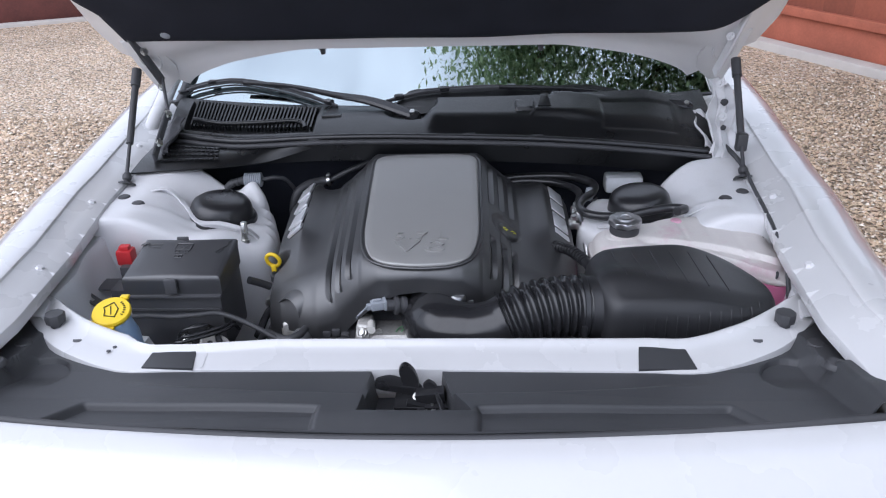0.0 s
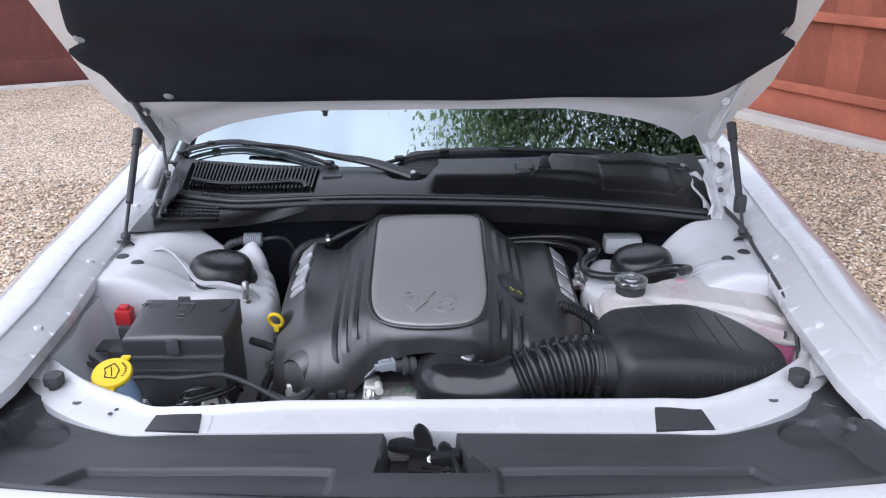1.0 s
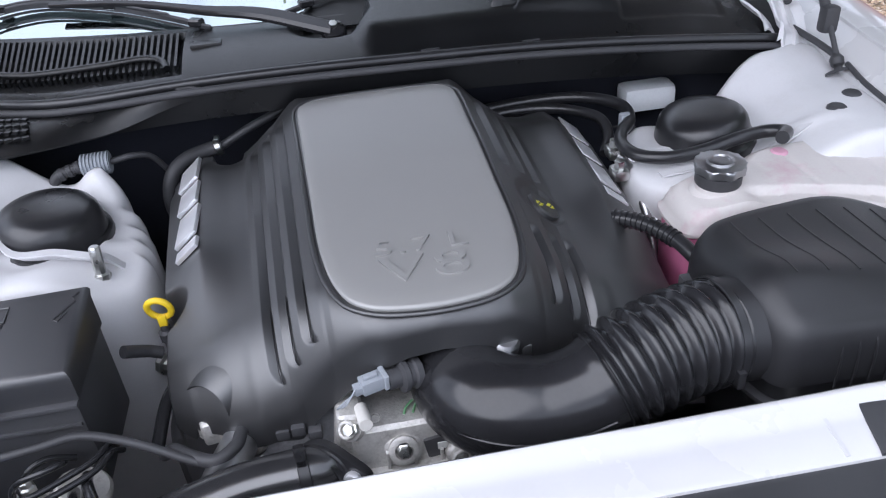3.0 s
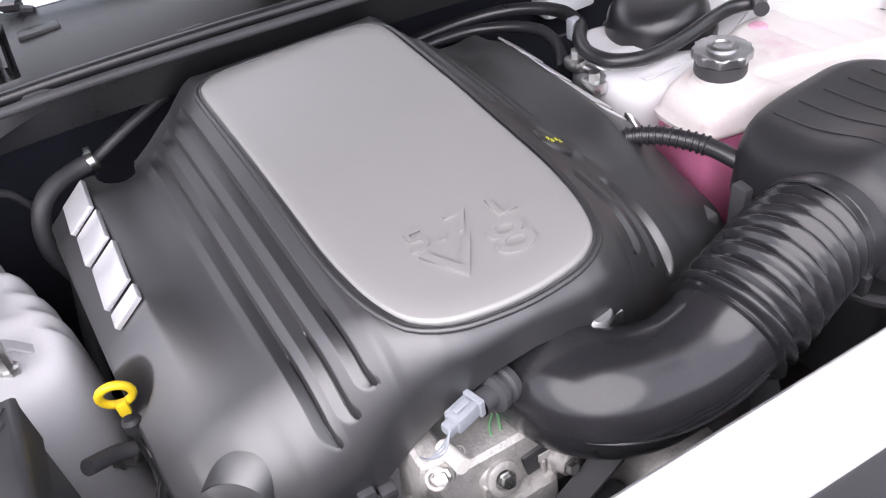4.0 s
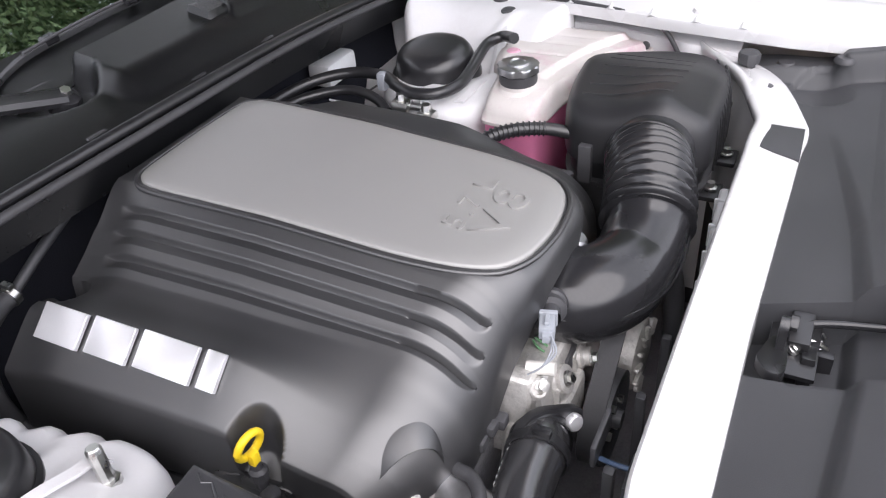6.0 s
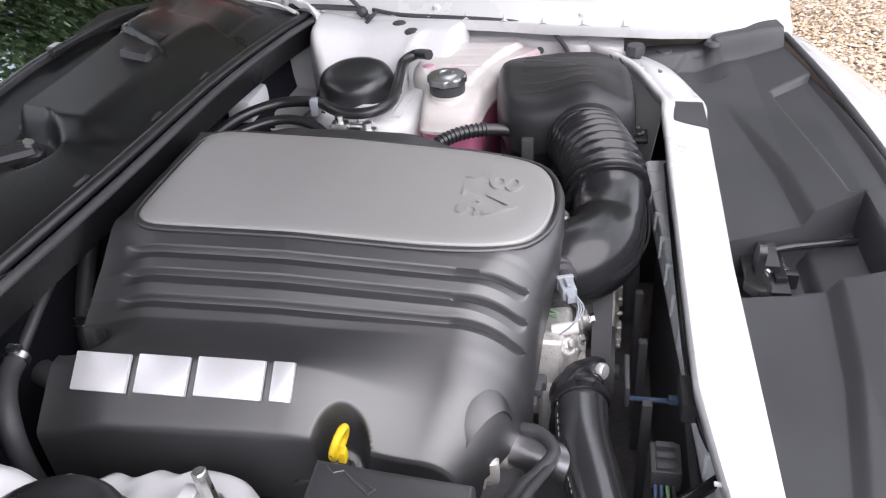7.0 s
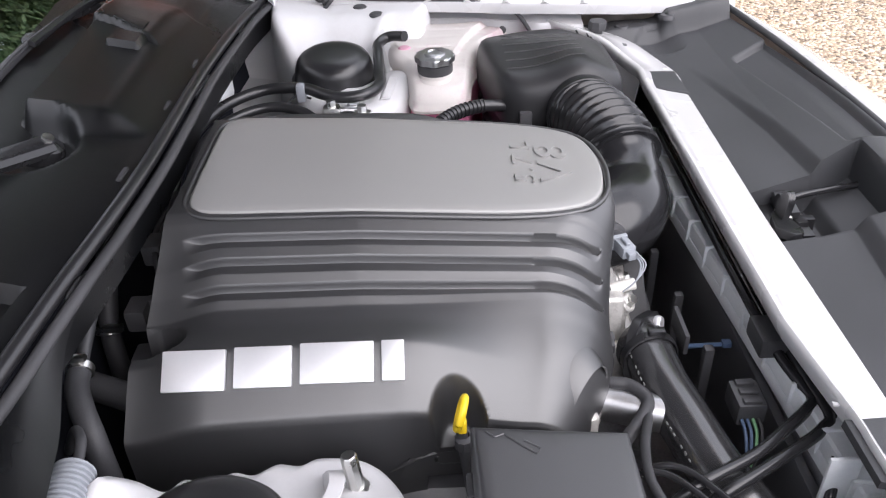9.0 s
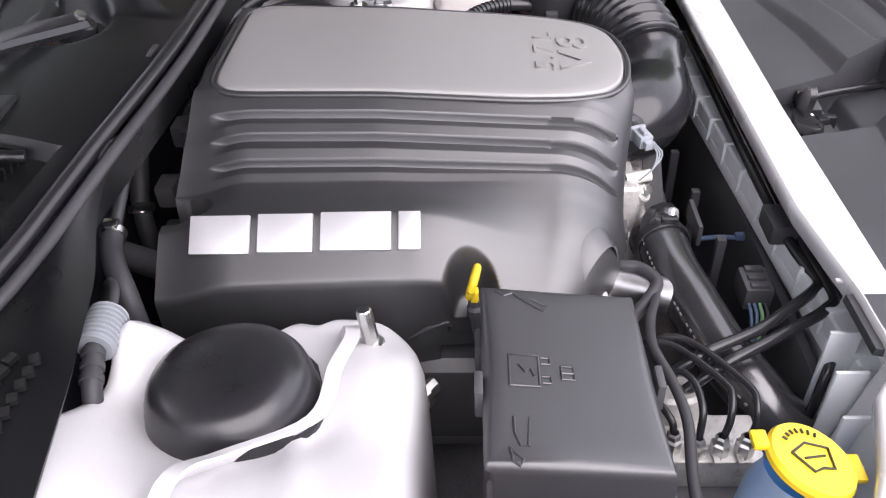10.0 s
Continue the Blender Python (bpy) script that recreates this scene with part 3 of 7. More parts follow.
bm = bmesh.new()
prof = [(0.0285, -0.008), (0.0312, 0.000), (0.0318, 0.007), (0.0308, 0.0125), (0.0275, 0.0150), (0.023, 0.0138), (0.018, 0.0080), (0.0, 0.0030), (-0.030, -0.0020), (-0.0345, -0.0040), (-0.0358, -0.0095), (-0.0358, -0.05)]


def rear_w(x):
    if -0.50 < x < 0:
        return along(-x, [(0, 1.0), (0.23, 1.0), (0.31, 0.70), (0.37, 0.44), (0.43, 0.50), (0.47, 0.90), (0.50, 1.3)])
    return along(abs(x), [(0, 1.0), (0.35, 1.12), (0.46, 1.25), (0.54, 1.35), (0.60, 1.25), (0.645, 1.05), (0.685, 0.95), (0.71, 0.7)])


def bar(u, v):
    x = -0.705 + 1.41 * u
    d, z = prof[round(v * (len(prof) - 1))]
    dx = 0.001
    ty = (bar_mid(x + dx) - bar_mid(x - dx)) / (2 * dx)
    k = 1 / math.hypot(1, ty)
    w = along(abs(x), [(0, 1.0), (0.47, 1.05), (0.54, 0.95), (0.60, 0.92), (0.645, 0.85), (0.685, 0.75), (0.71, 0.6)]) if d < 0 else rear_w(x)
    return Vector((x - d * w * ty * k, bar_mid(x) + d * w * k, 0.854 + z + 0.012 * ease(0.48, 0.64, abs(x))))


surface(bm, 90, len(prof) - 1, bar)
thicken(bm, 0.002)
xbar = part("crossmember", bm, PAINT, car, "white painted radiator crossmember with swept ends", 50)
for s in (-1, 1):
    bm = bmesh.new()
    surface(bm, 24, 8, lambda u, v: Vector((s * (0.44 + 0.265 * u - 0.006 * v), bar_mid(0.44 + 0.265 * u) + 0.027 * rear_w(s * (0.44 + 0.265 * u)) + 0.030 * v + 0.004 * math.sin(u * 22) * v, 0.856 + 0.010 * ease(0.1, 0.7, u) - 0.20 * v)))
    thicken(bm, 0.002)
    part("corner_panel", bm, BAY, xbar, "creased white corner panel")
for s in (-1, 1):
    bm = bmesh.new()
    q = [(0.380, -0.571), (0.453, -0.572), (0.463, -0.628), (0.371, -0.630)] if s > 0 else [(-0.431, -0.572), (-0.362, -0.571), (-0.354, -0.630), (-0.440, -0.628)]
    m = Matrix.Translation((0, -0.6, 0.8545)) @ Matrix.Rotation(radians(6.5), 4, "X") @ Matrix.Translation((0, 0.6, -0.8545))
    prism(bm, q if s > 0 else q[::-1], 0.850, 0.8585, 0.001, m)
    part("rubber_pad", bm, PANEL, xbar, "flat black rubber pad")
    bm = bmesh.new()
    c = Vector((s * 0.632, -0.520, 0.862))
    lathe(bm, [(0.011, 0.0), (0.011, 0.012), (0.017, 0.014), (0.018, 0.027), (0.016, 0.031), (0, 0.032)], Matrix.Translation(c), 8)
    part("bump_stop", bm, RUBBER, xbar, "black rubber bonnet stop")
    # dark discs stand in for the unlit openings of holes in the bar
    bm = bmesh.new()
    lathe(bm, [(0, 0.0012), (0.008, 0.0012), (0.010, 0.0)], Matrix.Translation((s * 0.577, -0.558, 0.8635)), 18)
    part("hole_disc", bm, DARK, xbar)
    for k in range(2 if s < 0 else 0):
        bm = bmesh.new()
        lathe(bm, [(0, 0.001), (0.0035, 0.001), (0.004, 0.0)], Matrix.Translation((s * (0.505 + 0.006 * k), -0.577 - 0.012 * k, 0.860)), 10)
        part("hole_disc", bm, DARK, xbar)
    # seam between the bar and its end piece
    bm = bmesh.new()
    surface(bm, 2, 6, lambda u, v: Vector((s * (0.343 - 0.004 * u), -0.570 - 0.055 * v, 0.8615 - 0.0085 * v)))
    thicken(bm, 0.0022)
    part("end_overlap", bm, PAINT, xbar)

# black sight shield in front of the crossmember
def shield_z(x, y):
    a = abs(x)
    z = along(-y, [(0.5, 0.842), (0.63, 0.844), (0.72, 0.858), (0.79, 0.878), (0.85, 0.889)])
    z += (0.022 + 0.022 * ease(-0.645, -0.665, y)) * ease(0.640, 0.662, a + 0.10 * (y + 0.65)) * (1 - ease(-0.58, -0.48, y) * 0.5) * (1 - 0.5 * ease(-0.72, -0.84, y))
    # wedge-shaped step that dies out towards the wings
    foot = along(a, [(0.07, -0.715), (0.21, -0.703), (0.35, -0.679), (0.45, -0.66), (0.6, -0.63)])
    z += 0.016 * (1 - ease(0.12, 0.52, a)) * ease(foot, foot - 0.016, y) * (1 - 0.8 * ease(-0.79, -0.85, y))
    # sunk panels on both sides of the latch
    rear = along(a, [(0.10, -0.772), (0.475, -0.734)])
    side = 0.475 + 0.028 * (-0.732 - y) / 0.053
    z -= 0.012 * ease(0.110, 0.121, a) * (1 - ease(side, side + 0.011, a)) * (1 - ease(rear - 0.008, rear + 0.001, y)) * ease(-0.834 + 0.1 * a * a, -0.825 + 0.1 * a * a, y)
    ring = math.hypot(a - 0.612, y + 0.640)
    z -= 0.010 * (1 - ease(0.050, 0.0535, ring)) * ease(-0.690, -0.635, y)
    # channel round the latch
    edge = along(-y, [(0.60, 0.054), (0.72, 0.080), (0.78, 0.108)])
    z -= 0.055 * ease(-0.060, -0.054, x) * (1 - ease(edge - 0.005, edge, x)) * ease(-0.790, -0.784, y)
    return z


bm = bmesh.new()


def shield(u, v):
    x = -0.74 + 1.48 * u
    back = min(bar_mid(x) - 0.033, -0.42)
    front = -0.836 + 0.115 * x * x
    y = back + (front - back) * v
    edge = along(-y, [(0.60, 0.054), (0.72, 0.080), (0.78, 0.108)])
    x += (edge - 0.08) * math.exp(-((x - 0.08) / 0.06) ** 2)
    x *= along(-y, [(0.4, 0.99), (0.55, 0.945), (0.62, 0.945), (0.7, 0.965), (0.9, 0.98)])
    return Vector((x, y, shield_z(x, y)))


surface(bm, 480, 150, shield)
thicken(bm, -0.003)
sh = part("sight_shield", bm, PANEL, car, "grained black plastic shield over the radiator", 50)
for s in (-1, 1):
    bm = bmesh.new()
    tube(bm, [(s * x, y, shield_z(x, y) + 0.0006) for x, y in ((0.12, -0.745), (0.244, -0.727), (0.37, -0.708), (0.478, -0.694), (0.499, -0.723), (0.529, -0.776))], 0.0013, 6, 4)
    part("moulded_ridge", bm, PANEL, sh)
    for x, y in ((0.665, -0.575), (0.66, -0.66)):
        bm = bmesh.new()
        lathe(bm, [(0, 0.004), (0.012, 0.004), (0.016, 0.0), (0.017, -0.004)], Matrix.Translation((s * x, y, shield_z(x, y) + 0.001)), 16)
        part("push_clip", bm, RUBBER, sh)
bm = bmesh.new()
tube(bm, [(x, -0.843 + 0.115 * x * x, 0.890) for x in (-0.7, -0.45, -0.2, 0, 0.2, 0.45, 0.7)], 0.006, 8, 5)
part("edge_seal", bm, RUBBER, sh, "black rubber edge seal")

# white front fascia
bm = bmesh.new()
NOSE = [(0.0, 0.0), (-0.010, 0.001), (-0.05, -0.018), (-0.11, -0.052), (-0.17, -0.095), (-0.21, -0.14), (-0.225, -0.2), (-0.2, -0.35), (-0.19, -0.55), (-0.1, -0.62)]


def nose(u, v):
    x = -0.93 + 1.86 * u
    d, z = NOSE[round(v * (len(NOSE) - 1))]
    y0 = -0.848 + 0.115 * x * x + 0.3 * ease(0.66, 1.0, abs(x)) ** 2
    return Vector((x, y0 + d * (1 - 0.3 * ease(0.6, 0.93, abs(x))), 0.893 - 0.012 * (abs(x) / 0.9) ** 3 + z))


surface(bm, 60, len(NOSE) - 1, nose)
thicken(bm, 0.003)
part("front_fascia", bm, PAINT, car, "glossy white front fascia", 60)

# bonnet latch
la = thing("bonnet_latch", (0.03, -0.66, 0.80), "black and zinc bonnet latch on the crossmember", "latch")
for c, sz, ry in (((0.030, -0.668, 0.822), (0.095, 0.050, 0.006), 0), ((0.052, -0.690, 0.792), (0.055, 0.006, 0.066), 0), ((0.012, -0.684, 0.800), (0.030, 0.014, 0.060), 12), ((0.040, -0.672, 0.834), (0.046, 0.022, 0.018), -8), ((0.026, -0.700, 0.79), (0.012, 0.016, 0.07), 0)):
    bm = bmesh.new()
    rbox(bm, c, sz, 0.002, 2, Matrix.Rotation(radians(ry), 4, "Y"))
    part("base_plate", bm, CAPR, la)
bm = bmesh.new()
prism(bm, rounded([(0.0, 0.0), (0.014, 0.03), (0.008, 0.062), (-0.008, 0.078), (-0.020, 0.066), (-0.014, 0.03), (-0.022, 0.0)], 4), -0.005, 0.005, 0.0015, Matrix.Translation((0.008, -0.655, 0.812)) @ Matrix.Scale(0.9, 4) @ Matrix.Rotation(radians(90), 4, "X"))
part("catch", bm, CAPR, la, "black hooked catch")
bm = bmesh.new()
prism(bm, rounded([(0.0, 0.0), (0.020, 0.006), (0.026, 0.022), (0.014, 0.034), (0.004, 0.026), (0.008, 0.014), (-0.004, 0.010)], 3), -0.004, 0.004, 0.001, Matrix.Translation((0.024, -0.664, 0.822)) @ Matrix.Rotation(radians(90), 4, "X"))
part("catch", bm, CAPR, la)
bm = bmesh.new()
prism(bm, rounded([(-0.040, 0.0), (-0.02, 0.014), (0.0, 0.012), (0.03, 0.004), (0.03, -0.01), (-0.03, -0.014)], 4), -0.006, 0.006, 0.002, Matrix.Translation((-0.010, -0.650, 0.838)) @ Matrix.Rotation(radians(10), 4, "Y"))
part("lever", bm, CAPR, la)
for x, y, z, r in ((0.018, -0.668, 0.828, 0.007), (0.074, -0.660, 0.828, 0.011), (0.046, -0.694, 0.80, 0.006), (0.066, -0.694, 0.775, 0.005)):
    bm = bmesh.new()
    lathe(bm, [(0.0, r), (r * 0.55, r), (r * 0.75, r * 0.8), (r * 0.75, r * 0.3), (r, r * 0.25), (r, -0.002)], axis((x, y, z), (0, -0.5, 0.85)), 12)
    part("bolt", bm, STEEL, la, "zinc bolt")
bm = bmesh.new()
tube(bm, [Vector((0.030 + 0.0022 * k, -0.690 + 0.008 * math.cos(k * 1.05), 0.815 + 0.008 * math.sin(k * 1.05))) for k in range(20)], 0.0013, 6, 0)
part("spring", bm, STEEL, la, "coiled zinc spring")
bm = bmesh.new()
tube(bm, [(0.046, -0.664, 0.838), (0.056, -0.70, 0.842), (0.066, -0.74, 0.842), (0.076, -0.785, 0.842)], 0.0048, 12, 4)
part("release_tube", bm, GLOSS, la, "glossy black release tube")
for pts in ([(0.04, -0.66, 0.83), (0.045, -0.70, 0.815), (0.05, -0.71, 0.77)], [(0.084, -0.66, 0.832), (0.088, -0.69, 0.828), (0.086, -0.71, 0.77)]):
    bm = bmesh.new()
    tube(bm, pts, 0.0028, 6, 5)
    part("release_rod", bm, STEEL, la)

# bay floor, firewall and radiator zone
bm = bmesh.new()
rbox(bm, (0, -0.2, 0.32), (1.4, 1.1, 0.02), 0.004)
part("undertray", bm, WELL, car, "dark undertray below the engine")
bm = bmesh.new()
surface(bm, 40, 10, lambda u, v: Vector((-0.70 + 1.4 * u, 0.250 - 0.06 * abs(2 * u - 1) ** 3 + 0.03 * math.sin(v * 9) * 0.3, 0.33 + v * 0.60)))
thicken(bm, 0.01)
part("firewall", bm, LINER, car, "dark firewall with matting")

for s in (-1, 1):
    bm = bmesh.new()
    rbox(bm, (s * 0.665, -0.50, 0.54), (0.012, 0.28, 0.44), 0.004)
    part("splash_guard", bm, RUBBER, car, "black splash guard beside the radiator")

# cowl
def lip_y(x):
    return sum(along(x + d, [(-0.80, 0.32), (-0.70, 0.275), (-0.60, 0.222), (-0.50, 0.172), (-0.42, 0.154), (-0.30, 0.140), (-0.20, 0.127), (-0.10, 0.120), (0.0, 0.122), (0.20, 0.131), (0.40, 0.135), (0.55, 0.139), (0.70, 0.132), (0.80, 0.12)]) for d in (-0.03, 0, 0.03)) / 3


def lip_z(x):
    return sum(along(x + d, [(-0.80, 0.948), (-0.60, 0.960), (-0.50, 0.967), (-0.40, 0.976), (-0.30, 0.985), (-0.20, 0.991), (-0.10, 0.993), (0.0, 0.990), (0.20, 0.981), (0.30, 0.975), (0.40, 0.967), (0.55, 0.951), (0.70, 0.936), (0.80, 0.93)]) for d in (-0.03, 0, 0.03)) / 3


def cowl_point(u, v):
    x = -0.70 + 1.4 * u
    y0, y1 = lip_y(x), 0.285 + 0.12 * (x / 0.7) ** 2
    z0, z1 = lip_z(x), 1.016
    y = y0 + (y1 - y0) * v
    z = z0 + (z1 - z0) * v
    hump = ease(-0.014 - 0.03 * v, 0.014 - 0.01 * v, x) * (1 - ease(0.52, 0.66, x))
    bowl = ease(0.70, 1.0, math.hypot((x + 0.054) / 0.068, min(0.0, y - 0.245) / 0.052))
    hump *= bowl
    z -= 0.020 * (1 - bowl)
    z += hump * 0.030 * ease(0.02, 0.42, v) * (1 - 0.95 * ease(0.90, 0.97, v))
    z += 0.008 * (1 - hump) * math.sin(v * math.pi)
    g = ease(-0.657, -0.651, x) * (1 - ease(-0.297, -0.291, x)) * ease(0.12, 0.16, v) * (1 - ease(0.90, 0.94, v))
    z -= 0.016 * g
    # raised block and step on the hump
    z += 0.010 * ease(0.207, 0.210, x) * (1 - ease(0.247, 0.250, x)) * ease(0.203, 0.207, y) * (1 - ease(0.240, 0.245, y))
    z += 0.010 * ease(0.270, 0.276, x - 0.60 * (y - 0.235) + 0.004 * math.sin(70 * y)) * (1 - ease(0.34, 0.46, x)) * ease(0.185, 0.205, y) * (1 - 0.8 * ease(0.285, 0.30, y))
    if x > 0.40:
        box = ease(0.415, 0.42, x) * (1 - ease(0.60, 0.605, x)) * ease(0.2, 0.23, v) * (1 - ease(0.68, 0.72, v))
        z -= 0.004 * box
    return Vector((x, y, z))


bm = bmesh.new()
surface(bm, 300, 48, cowl_point)
thicken(bm, -0.003)
cowl = part("cowl_panel", bm, COWL, car, "black plastic cowl panel with an intake grille", 40)
bm = bmesh.new()
surface(bm, 70, 6, lambda u, v: Vector((-0.71 + 1.42 * u, lip_y(-0.71 + 1.42 * u) - 0.014 + 0.004 * v, lip_z(-0.71 + 1.42 * u) - 0.004 - 0.05 * v)))
thicken(bm, 0.003)
part("cowl_front", bm, COWL, cowl)
bm = bmesh.new()
tube(bm, [(x, lip_y(x) - 0.004, lip_z(x) + 0.004) for x in [-0.71 + 0.071 * i for i in range(21)]], 0.008, 8, 3)
part("bonnet_seal", bm, CAPR, cowl, "black rubber bonnet seal")
bm = bmesh.new()
tube(bm, [(x, lip_y(x) - 0.020, lip_z(x) - 0.004) for x in [-0.69 + 0.069 * i for i in range(21)]], 0.006, 8, 3)
part("bonnet_seal", bm, RUBBER, cowl)
# upright ribs of the air intake
slat = None
for i in range(34):
    x = -0.640 + i * 0.0102
    if slat is None:
        bm = bmesh.new()
        rbox(bm, (0, 0, 0), (0.0042, 0.100, 0.013), 0)
        slat = part("grille_slat", bm, COWL, cowl)
        ob = slat
    else:
        ob = new("grille_slat", slat.data)
        ob.parent = cowl
        ob.matrix_parent_inverse = slat.matrix_parent_inverse.copy()
    u = (x + 0.70) / 1.4
    a, b = cowl_point(u, 0.28), cowl_point(u, 0.92)
    ob.location = (a + b) / 2 + Vector((0, 0, 0.009))
    ob.rotation_euler = (math.atan2(b.z - a.z, b.y - a.y), 0, 0)
bm = bmesh.new()
tube(bm, [cowl_point((x + 0.7) / 1.4, v) + Vector((0, 0, 0.018)) for x, v in ((-0.635, 0.40), (-0.545, 0.36), (-0.425, 0.42), (-0.355, 0.45), (-0.325, 0.38), (-0.315, 0.25))], 0.006, 8, 6)
part("grille_bar", bm, COWL, cowl)
# lower corner grille
def corner_point(u, v):
    x = -0.715 + 0.46 * u
    a = Vector((x, lip_y(x) - 0.014, lip_z(x) - 0.008))
    b = Vector((x, along(x, [(-0.715, 0.045), (-0.53, 0.075), (-0.375, 0.108), (-0.245, 0.134)]), 0.938))
    return a.lerp(b, v * (1 - 0.75 * ease(0.62, 1.0, u))) + Vector((0, 0, 0.006 * math.sin(v * math.pi)))


bm = bmesh.new()
surface(bm, 24, 8, corner_point)
thicken(bm, 0.004)
part("corner_grille", bm, COWL, cowl, "", 50)
for j in range(4):
    for i in range(12):
        bm = bmesh.new() if i == 0 and j == 0 else None
        if bm is not None:
            rbox(bm, (0, 0, 0), (0.0095, 0.0075, 0.004), 0.0)
            bar0 = part("grille_slat", bm, COWL, cowl)
            ob = bar0
        else:
            ob = new("grille_slat", bar0.data)
            ob.parent = cowl
            ob.matrix_parent_inverse = bar0.matrix_parent_inverse.copy()
        u, v = 0.10 + i * 0.027 + 0.008 * j, 0.26 + j * 0.16
        ob.location = corner_point(u, v) + Vector((0, 0, 0.004))
        ob.rotation_euler = (0, 0, radians(25 if j % 2 else -20))
bm = bmesh.new()
prism(bm, [(0.0, 0.0), (0.032, 0.0), (0.026, 0.045), (0.010, 0.045)], 0, 0.002, 0.0005, axis(cowl_point(0.62 + 0.08, 0.45) + Vector((-0.02, 0, 0.004)), (0, -0.4, 0.9)))
part("clip_tab", bm, COWL, cowl)
bm = bmesh.new()
rbox(bm, cowl_point((-0.255 + 0.7) / 1.4, 0.6), (0.05, 0.025, 0.012), 0.003)
part("clip_tab", bm, COWL, cowl)

# oval lid and notches pressed into the cowl
def on_cowl(x, y, up=0.0):
    y0, y1 = lip_y(x), 0.285 + 0.12 * (x / 0.7) ** 2
    return cowl_point((x + 0.7) / 1.4, (y - y0) / (y1 - y0)) + Vector((0, 0, up))


LIDO = smooth_line([(x, y, 0) for x, y in ((0.482, 0.245), (0.492, 0.202), (0.480, 0.158), (0.40, 0.150), (0.355, 0.156), (0.351, 0.182), (0.385, 0.222), (0.482, 0.245))], 10)
bm = bmesh.new()
tube(bm, [on_cowl(p.x, p.y, 0.0004) for p in LIDO], 0.0020, 6, 0)
part("lid_outline", bm, RUBBER, cowl)
for x in (0.255, 0.092, -0.098):
    bm = bmesh.new()
    rbox(bm, on_cowl(x, lip_y(x) + 0.014, 0.002), (0.030, 0.006, 0.005), 0.002)
    part("clip_notch", bm, RUBBER, cowl)

# windscreen
def screen_point(x, s):
    return Vector((x * (1 - 0.10 * s), 0.30 + 0.12 * (x / 0.72) ** 2 + s * 0.92, 1.016 + s * 0.49 - 0.01 * (x / 0.72) ** 2))


bm = bmesh.new()
surface(bm, 30, 12, lambda u, v: screen_point(-0.735 + 1.47 * u, v * 0.92))
thicken(bm, 0.005)
ws = part("windscreen", bm, GLASS, car, "raked windscreen mirroring the sky and a tree", 60)
ws.visible_shadow = False
bm = bmesh.new()
tube(bm, [screen_point(x, 0.0) + Vector((0, -0.006, -0.002)) for x in (-0.735, -0.5, -0.2, 0, 0.2, 0.5, 0.735)], 0.005, 8, 5)
part("glass_seal", bm, RUBBER, ws)
for s in (-1, 1):
    bm = bmesh.new()
    tube(bm, [screen_point(s * 0.745, q) + Vector((s * 0.02, 0, -0.005)) for q in (-0.14, 0.3, 0.6, 0.95)], 0.022, 10, 4)
    part("windscreen_pillar", bm, PAINT, car, "white windscreen pillar")
bm = bmesh.new()
tube(bm, [screen_point(-0.705, q) + Vector((0.004 * q, -0.006, 0.006)) for q in (-0.02, 0.05, 0.15, 0.3)], 0.012, 10, 4)
part("pillar_trim", bm, RUBBER, car, "black trim beside the windscreen")
# dark gutter between the cowl and the foot of the glass
bm = bmesh.new()


def gutter(u, v):
    x = -0.14 + 0.74 * u
    p = screen_point(x, -0.03 + (0.085 * ease(0.0, 0.12, u) * (1 - 0.7 * ease(0.7, 1.0, u))) * v)
    return p + Vector((0, -0.47, 0.88)) * (0.0045 + 0.002 * math.sin(v * math.pi))


surface(bm, 40, 6, gutter)
thicken(bm, 0.002)
part("screen_gutter", bm, COWL, cowl, "black strip along the foot of the glass")

# cabin, closed so that the glass has darkness behind it
bm = bmesh.new()
rbox(bm, (0, 0.80, 0.98), (1.40, 0.75, 0.05), 0.02)
part("dashboard", bm, DARK, car, "dark dashboard top behind the glass")
bm = bmesh.new()
BODY = [(0.0, 1.47), (0.5, 1.45), (0.68, 1.40), (0.80, 1.05), (0.93, 0.98), (0.95, 0.7), (0.9, 0.35)]


def shell(u, v):
    s = -1 if v < 0.5 else 1
    k = abs(2 * v - 1) * (len(BODY) - 1)
    i = min(int(k), len(BODY) - 2)
    x = BODY[i][0] + (BODY[i + 1][0] - BODY[i][0]) * (k - i)
    z = BODY[i][1] + (BODY[i + 1][1] - BODY[i][1]) * (k - i)
    y = 1.2 + u * 2.7
    drop = ease(2.2, 3.3, y)
    if z > 1.0:
        z = z - (z - 1.03) * drop * 0.85
    return Vector((s * x * (1 - 0.08 * ease(3.3, 3.9, y)), y, z))


